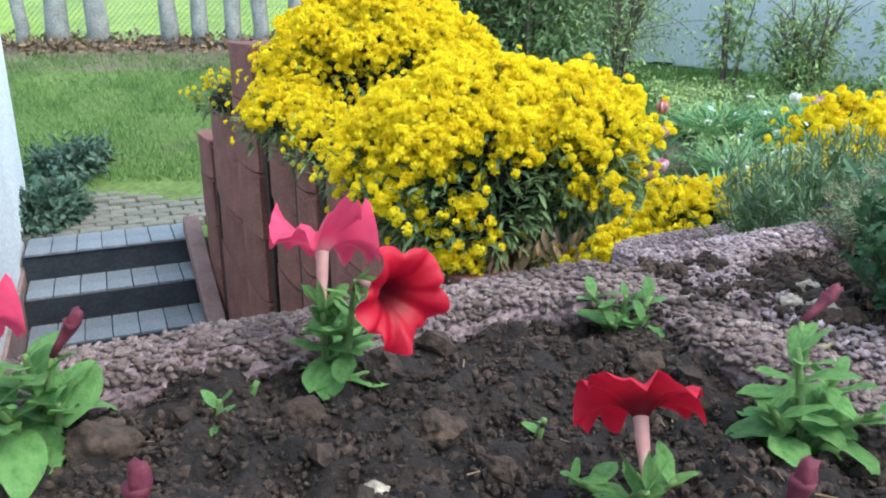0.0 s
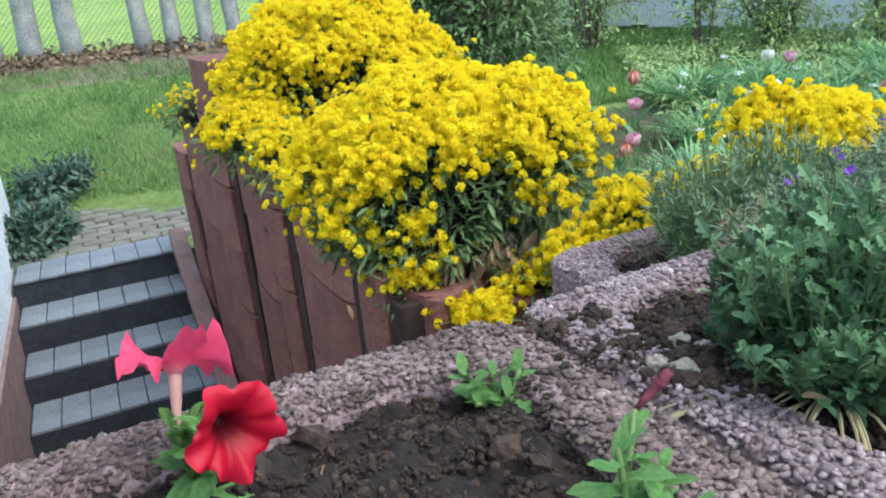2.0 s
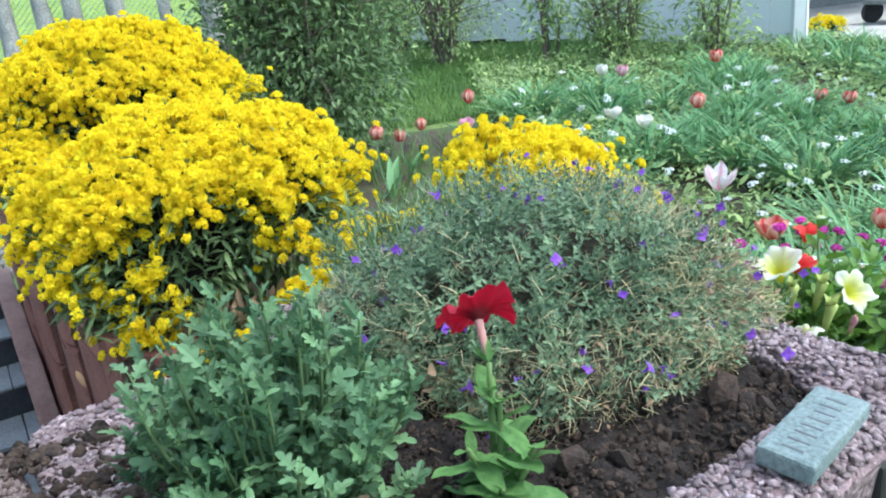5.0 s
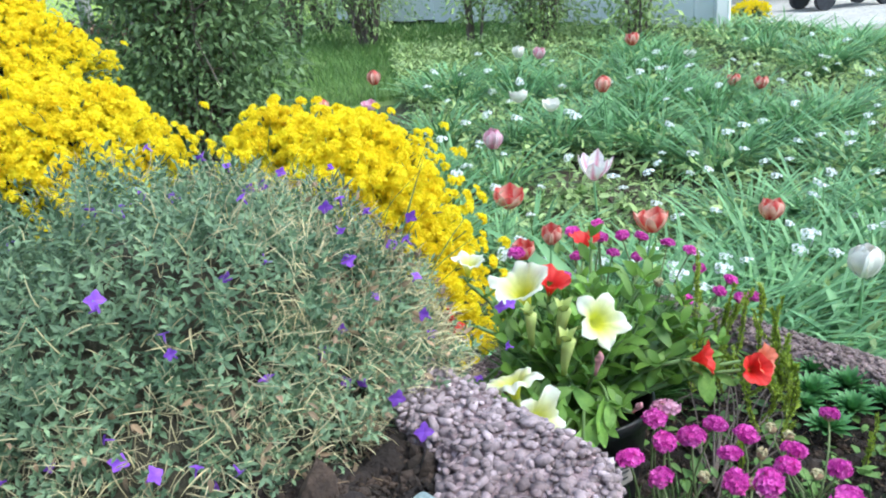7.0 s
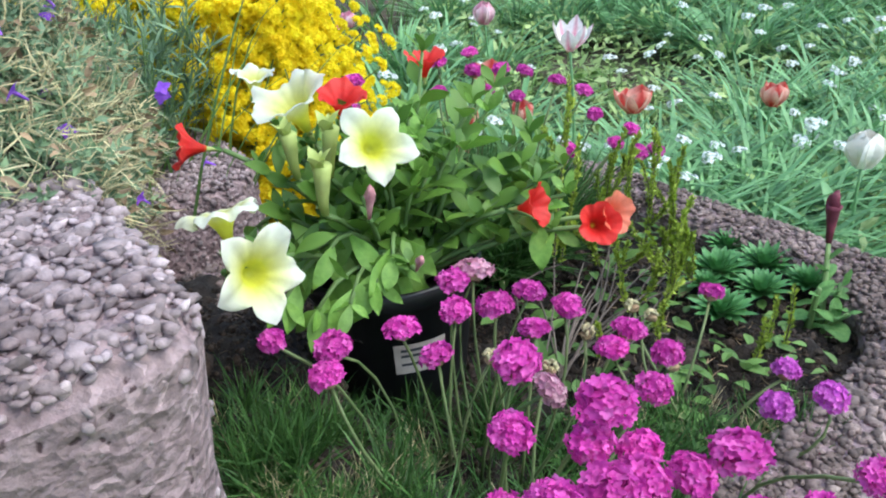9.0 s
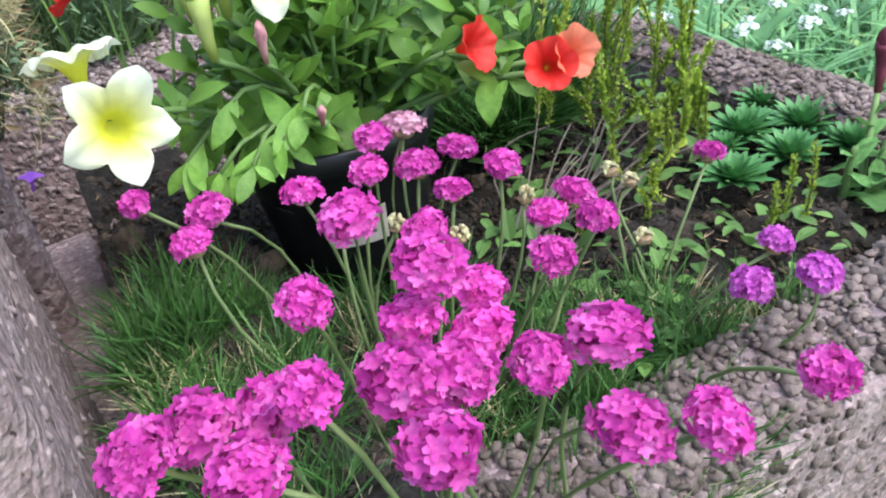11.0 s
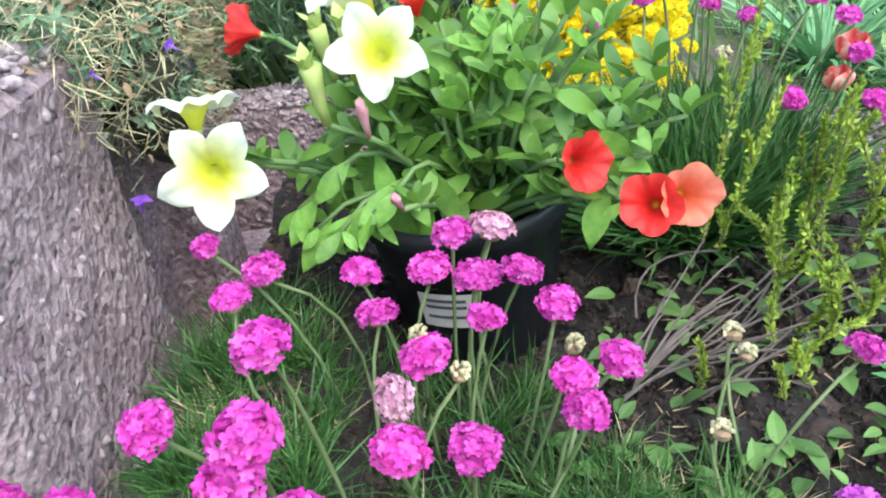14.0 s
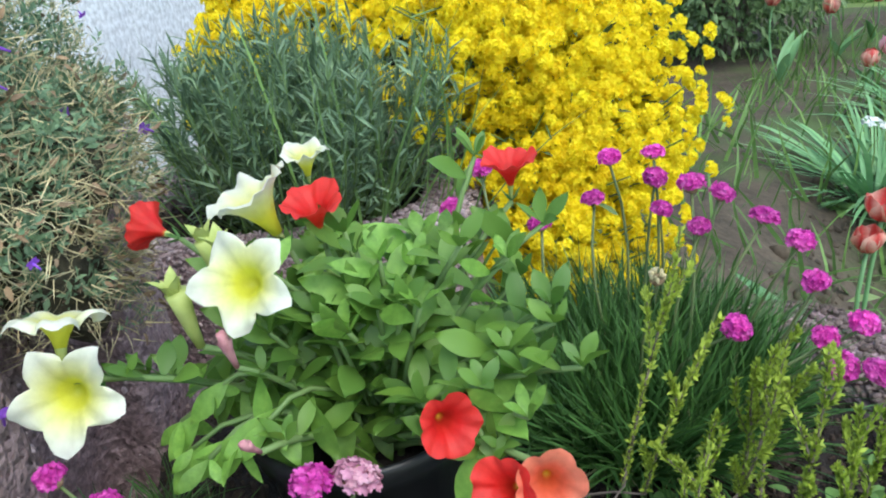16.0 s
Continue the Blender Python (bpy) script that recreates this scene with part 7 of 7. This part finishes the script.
# ---- the flower bed behind ----
def petal_shape(width, curl):
    """A tulip petal along +y, hollow towards +z, about 1 long."""
    V, F = [], []
    n = 8
    for i in range(n + 1):
        t = i / n
        w = width * 0.5 * (0.25 + 0.75 * math.sin(math.pi * min(1.0, 0.10 + 0.74 * t))) * (1 - max(0.0, (t - 0.72) / 0.28) ** 1.6)
        belly = -0.30 * math.sin(math.pi * (0.04 + 0.86 * t)) + curl * t * t
        for s in (-1, -0.5, 0, 0.5, 1):
            V.append((w * s, t, belly + 0.36 * s * s * w + 0.008 * math.sin(5 * t + 7 * s)))
    for i in range(n):
        for k in range(4):
            a = 5 * i + k
            F += [(a, a + 1, a + 6), (a, a + 6, a + 5)]
    return np.array(V), np.array(F)


CUP = {}


def tulip(x, y, z, mat, size, open_, seed, label, group="tulips in the bed"):
    r = np.random.default_rng(seed)
    g = float(ground_z(np.array(x), np.array(y)))
    base = (x + r.normal(0, 0.02), y + r.normal(0, 0.02), g)
    ob = thing("tulip", base, label, "flower", group)
    top = np.array((x, y, z - size * 0.5)) - base
    pts = arc((0, 0, 0), top, (r.normal(0, 0.01), r.normal(0, 0.01), 0), 6)
    mesh("stem", *tube(pts, 0.004, 0.003, 6), M["tulipleaf"], ob, smooth=True)
    key = (mat, open_)
    if key not in CUP:
        CUP[key] = mesh_data("petal", petal_shape(0.95 if mat != "tulipstripe" else 0.5, -0.75 * open_ if mat != "tulipstripe" else -0.35), M[mat], True)
    turn = Matrix.Translation(top) @ Matrix.Rotation(r.normal(0, 0.12), 4, "X") @ Matrix.Rotation(r.uniform(0, 6), 4, "Z") @ Matrix.Scale(size * 0.9, 4)
    for k in range(6):
        a = k * math.pi / 3 + r.normal(0, 0.08)
        lean = 0.02 + 0.9 * open_ + (0.07 if k % 2 else 0) + r.normal(0, 0.04)
        R = leafdirs(np.array([[math.cos(a) * lean, math.sin(a) * lean, 1.0]]), np.array([[-math.cos(a), -math.sin(a), lean]]))[0]
        share("petal", CUP[key], ob, turn @ Matrix.Translation((0.03 * math.cos(a), 0.03 * math.sin(a), 0)) @ Matrix(R.tolist()).to_4x4() @ Matrix.Scale(0.94 if k % 2 else 1.0, 4))
    for k in range(3):
        a = r.uniform(0, 6.28)
        way = np.array([[math.cos(a) * 0.45, math.sin(a) * 0.45, 1.0]])
        V, F = scatter(leaf_shape(0.20, 6, 0.35, 0.3), [(0, 0, 0)], leafdirs(way, np.array([[-math.cos(a), -math.sin(a), 0.5]])), [max(0.12, top[2]) * r.uniform(0.65, 0.95)])
        mesh("leaf", V, F, M["tulipleaf"], ob, smooth=True)


RED, PK, WH = "red tulip with pale petal edges on a tall stem", "pink tulip bloom on a slender stem", "white tulip bloom on a tall stem"
for k, (x, y, z, m, s, o, lab) in enumerate((
        (1.182, 4.228, 0.968, "tulipred", 0.085, 0.0, RED), (0.611, 3.471, 0.967, "tulipred", 0.075, 0.0, RED), (0.756, 3.902, 0.863, "tulipred", 0.075, 0.0, RED), (0.902, 4.162, 0.862, "tulipred", 0.075, 0.0, RED),
        (0.984, 3.501, 0.783, "tulippink", 0.075, 0.15, PK), (0.93, 3.45, 0.75, "tulipred", 0.07, 0.0, RED), (2.034, 3.295, 0.95, "tulipred", 0.08, 0.0, RED), (2.723, 4.411, 0.992, "tulipred", 0.085, 0.15, RED),
        (1.523, 1.879, 0.842, "tulipred", 0.075, 0.3, "wide open red tulip with pale edges"), (1.929, 1.968, 0.782, "tulipred", 0.07, 0.15, RED), (2.152, 4.768, 0.949, "tulipwhite", 0.08, 0.15, WH), (2.28, 4.76, 0.93, "tulippink", 0.08, 0.15, PK),
        (1.382, 1.911, 0.994, "tulipstripe", 0.08, 0.12, "white lily-flowered tulip with pink stripes"), (1.851, 1.527, 0.802, "tulipwhite", 0.085, 0.0, "creamy white egg-shaped tulip bloom"), (2.999, 3.811, 0.796, "tulipred", 0.075, 0.15, RED), (3.052, 3.651, 0.796, "tulipred", 0.075, 0.15, RED),
        (1.407, 2.865, 0.877, "tulippink", 0.085, 0.0, PK), (1.307, 2.392, 0.799, "tulipred", 0.085, 0.3, "red tulip blown wide open"), (4.078, 4.472, 0.764, "tulipred", 0.07, 0.0, RED),
        (1.74, 3.55, 0.90, "tulipwhite", 0.075, 0.3, WH), (1.87, 3.50, 0.85, "tulipwhite", 0.07, 0.3, WH), (1.10, 3.9, 0.88, "tulippink", 0.07, 0.3, PK), (3.2, 4.6, 0.84, "tulipwhite", 0.07, 0.3, WH), (1.28, 1.95, 0.82, "tulipred", 0.06, 0.15, RED),
        (1.062, 1.516, 0.962, "tulipred", 0.045, 0.2, "orange-red tulip drooping beside the alyssum"), (1.05, 1.49, 0.925, "tulipred", 0.04, 0.15, "orange-red tulip half open beside the alyssum"))):
    tulip(x, y, z, m, s, o, 200 + k, lab)


def strap_clump(seed, n, length, spread):
    r = np.random.default_rng(seed)
    a = r.uniform(0, 6.28, n)
    up = unit(np.c_[np.cos(a) * spread * r.uniform(0.2, 1, n), np.sin(a) * spread * r.uniform(0.2, 1, n), np.ones(n)])
    spin = a - np.pi / 2
    z = up
    out = np.c_[np.cos(a), np.sin(a), np.zeros(n)]
    y = unit(out - (out * z).sum(1)[:, None] * z)
    R = np.stack([np.cross(y, z), y, z], -1)
    L = r.uniform(0.6, 1.15, n) * length
    return scatter(blade_shape(5, 0.62, 0.052), np.c_[0.3 * out[:, :2] * 0.15, np.zeros(n)], R, np.c_[L, L, L])


def bed():
    r = np.random.default_rng(111)
    kinds = []
    for k in range(5):
        ob = thing("daylily_clump", (2.0 + 0.2 * k, 3.0, 0), "clump of arching blue-green strap leaves in the bed", "plant", "strap-leaved clumps")
        mesh("inner_leafage", *strap_clump(300 + k, 85, 0.25, 0.9), M["tulipleaf"], ob, kind="stuff")
        for j in range(14):
            mesh("leaf", *strap_clump(400 + 20 * k + j, 1, 0.29, 1.0), M["tulipleaf"], ob)
        kinds.append(ob)
    spots = []
    while len(spots) < 170:
        y = 1.25 + 5.0 * r.uniform(0, 1) ** 0.9
        x = r.uniform(0.95, 1.7 + 0.62 * y)
        if y > 2.2 and x < 0.55 + 0.18 * y:
            continue
        if y > 5.0 + 0.25 * max(0.0, x - 1.8) or (y > 4.2 and x < 1.5):
            continue
        if x < 1.4 and y < 2.3:
            continue
        if noise.noise(Vector((x * 1.3, y * 1.3, 7))) < -0.15:
            continue
        spots.append((x, y))
    for i, (x, y) in enumerate(spots):
        z = float(ground_z(np.array(x), np.array(y)))
        if i < 5:
            kinds[i].matrix_basis = pose(x, y, z)
        else:
            copy_thing(kinds[i % 5], pose(x, y, z, 0, 0, r.uniform(0, 360)))
    n = 60000
    P = np.c_[r.uniform(0.9, 5.2, n), r.uniform(1.1, 6.3, n)]
    d = np.array([noise.noise(Vector((x * 2.2, y * 2.2, 2))) for x, y in P])
    P = P[(d > r.uniform(-0.75, 0.25, n)) & (P[:, 0] > 0.85 + 0.12 * P[:, 1]) & ~((P[:, 0] < 1.5) & (P[:, 1] < 2.0) & (r.uniform(0, 1, n) < 0.75))]
    n = len(P)
    z = ground_z(P[:, 0], P[:, 1]) + r.uniform(0, 0.13, n)
    way = unit(r.normal(0, 1, (n, 3)) * [1, 1, 0.5] + [0, 0, 0.5])
    ob = mesh("bed_foliage", *scatter(SMALL, np.c_[P, z], leafdirs(way, np.array([0, 0, 1.0]) + r.normal(0, 0.4, (n, 3))), r.uniform(0.02, 0.06, n)), M["shrublight"], label="mixed low green foliage covering the bed", kind="stuff")
    tagged(ob, category="foliage")
    n = 1500
    P = np.c_[r.uniform(0.55, 2.0, n), r.uniform(0.95, 4.5, n)]
    P = P[(P[:, 0] < 0.75 + 0.3 * P[:, 1]) & (-0.4355 * P[:, 0] + 0.9 * P[:, 1] > 0.56)]
    n = len(P)
    z = ground_z(P[:, 0], P[:, 1])
    ob = mesh("bed_grass", *scatter(blade_shape(3, 0.5, 0.05), np.c_[P, z], frames(unit(r.normal(0, 0.4, (n, 3)) + [0, 0, 1]), r.uniform(0, 6, n)), r.uniform(0.06, 0.2, n)), M["grass"], label="loose grass and weeds at the bed's edge", kind="stuff")
    tagged(ob, category="grass")
    n = 2600
    P = np.c_[r.uniform(0.9, 2.0, n), r.uniform(1.2, 3.0, n)]
    z = ground_z(P[:, 0], P[:, 1]) + 0.012 * np.sin(P[:, 0] * 5.1 + P[:, 1] * 2) * np.cos(P[:, 1] * 4.3)
    ob = mesh("earth_clods", *scatter(ico(1, 9, 0.22, (1, 0.85, 0.6)), np.c_[P, z], frames(r.normal(0, 1, (n, 3)), r.uniform(0, 6, n)), r.lognormal(-5.0, 0.55, n)), M["bedearth"], label="brown clods of bare garden earth", smooth=True, kind="stuff")
    tagged(ob, category="earth")
    n = 130
    C = np.c_[r.uniform(0.95, 2.0, n), r.uniform(1.3, 3.0, n)]
    C = np.repeat(C, 12, 0) + r.normal(0, 0.008, (n * 12, 2))
    z = ground_z(C[:, 0], C[:, 1]) + 0.012 * np.sin(C[:, 0] * 5.1 + C[:, 1] * 2) * np.cos(C[:, 1] * 4.3)
    way = unit(r.normal(0, 1, (len(C), 3)) * [1, 1, 0.2] + [0, 0, 0.4])
    ob = mesh("weed_rosettes", *scatter(OVAL, np.c_[C, z + 0.008], leafdirs(way, np.array([0, 0, 1.0]) + r.normal(0, 0.2, way.shape)), r.uniform(0.02, 0.055, len(C))), M["grass"], label="low green weed rosettes on the bare earth", kind="stuff")
    tagged(ob, category="weeds")
    # white flowers
    base = [(1.90, 2.58), (2.05, 2.62), (2.25, 2.6), (2.3, 2.48), (1.8, 2.4), (1.82, 2.3), (2.25, 2.22), (2.75, 2.45), (2.75, 2.3), (1.55, 1.95), (1.65, 1.9), (1.75, 1.92), (1.65, 2.12), (1.42, 1.8), (1.25, 2.15), (1.0, 2.3), (2.6, 2.65), (1.95, 4.2), (2.5, 3.9)]
    base += [(r.uniform(1.2, 2.2 + 0.45 * y), y) for y in 1.8 + 3.2 * r.uniform(0, 1, 130) ** 1.9]
    T = floret_head(16, 0.016, 0.0075, 5)
    T = (T[0] * [1, 1, 0.55], T[1])
    me = mesh_data("umbel", T, M["white"])
    for i, (x, y) in enumerate(base):
        g = float(ground_z(np.array(x), np.array(y)))
        h = r.uniform(0.14, 0.24)
        ob = thing("white_bloom", (x, y, g), "small white flower head on a thin green stalk", "flower", "white flowers in the bed")
        mesh("stalk", *tube(arc((0, 0, 0), (0.01, 0, h), (0.01, 0, 0), 4), 0.002, 0.0015, 4), M["petstem"], ob)
        tagged(share("umbel", me, ob, pose(0.01, 0, h, r.normal(0, 15), r.normal(0, 15), 0) @ Matrix.Scale(r.uniform(0.8, 1.6), 4)), kind="stuff")


bed()
alyssum([((4.94, 6.6, 0.80), (0.20, 0.15, 0.13))], 400, 150, 16, "distant yellow alyssum beside the yard", (4.94, 6.6, 0.62), scale=1.3)
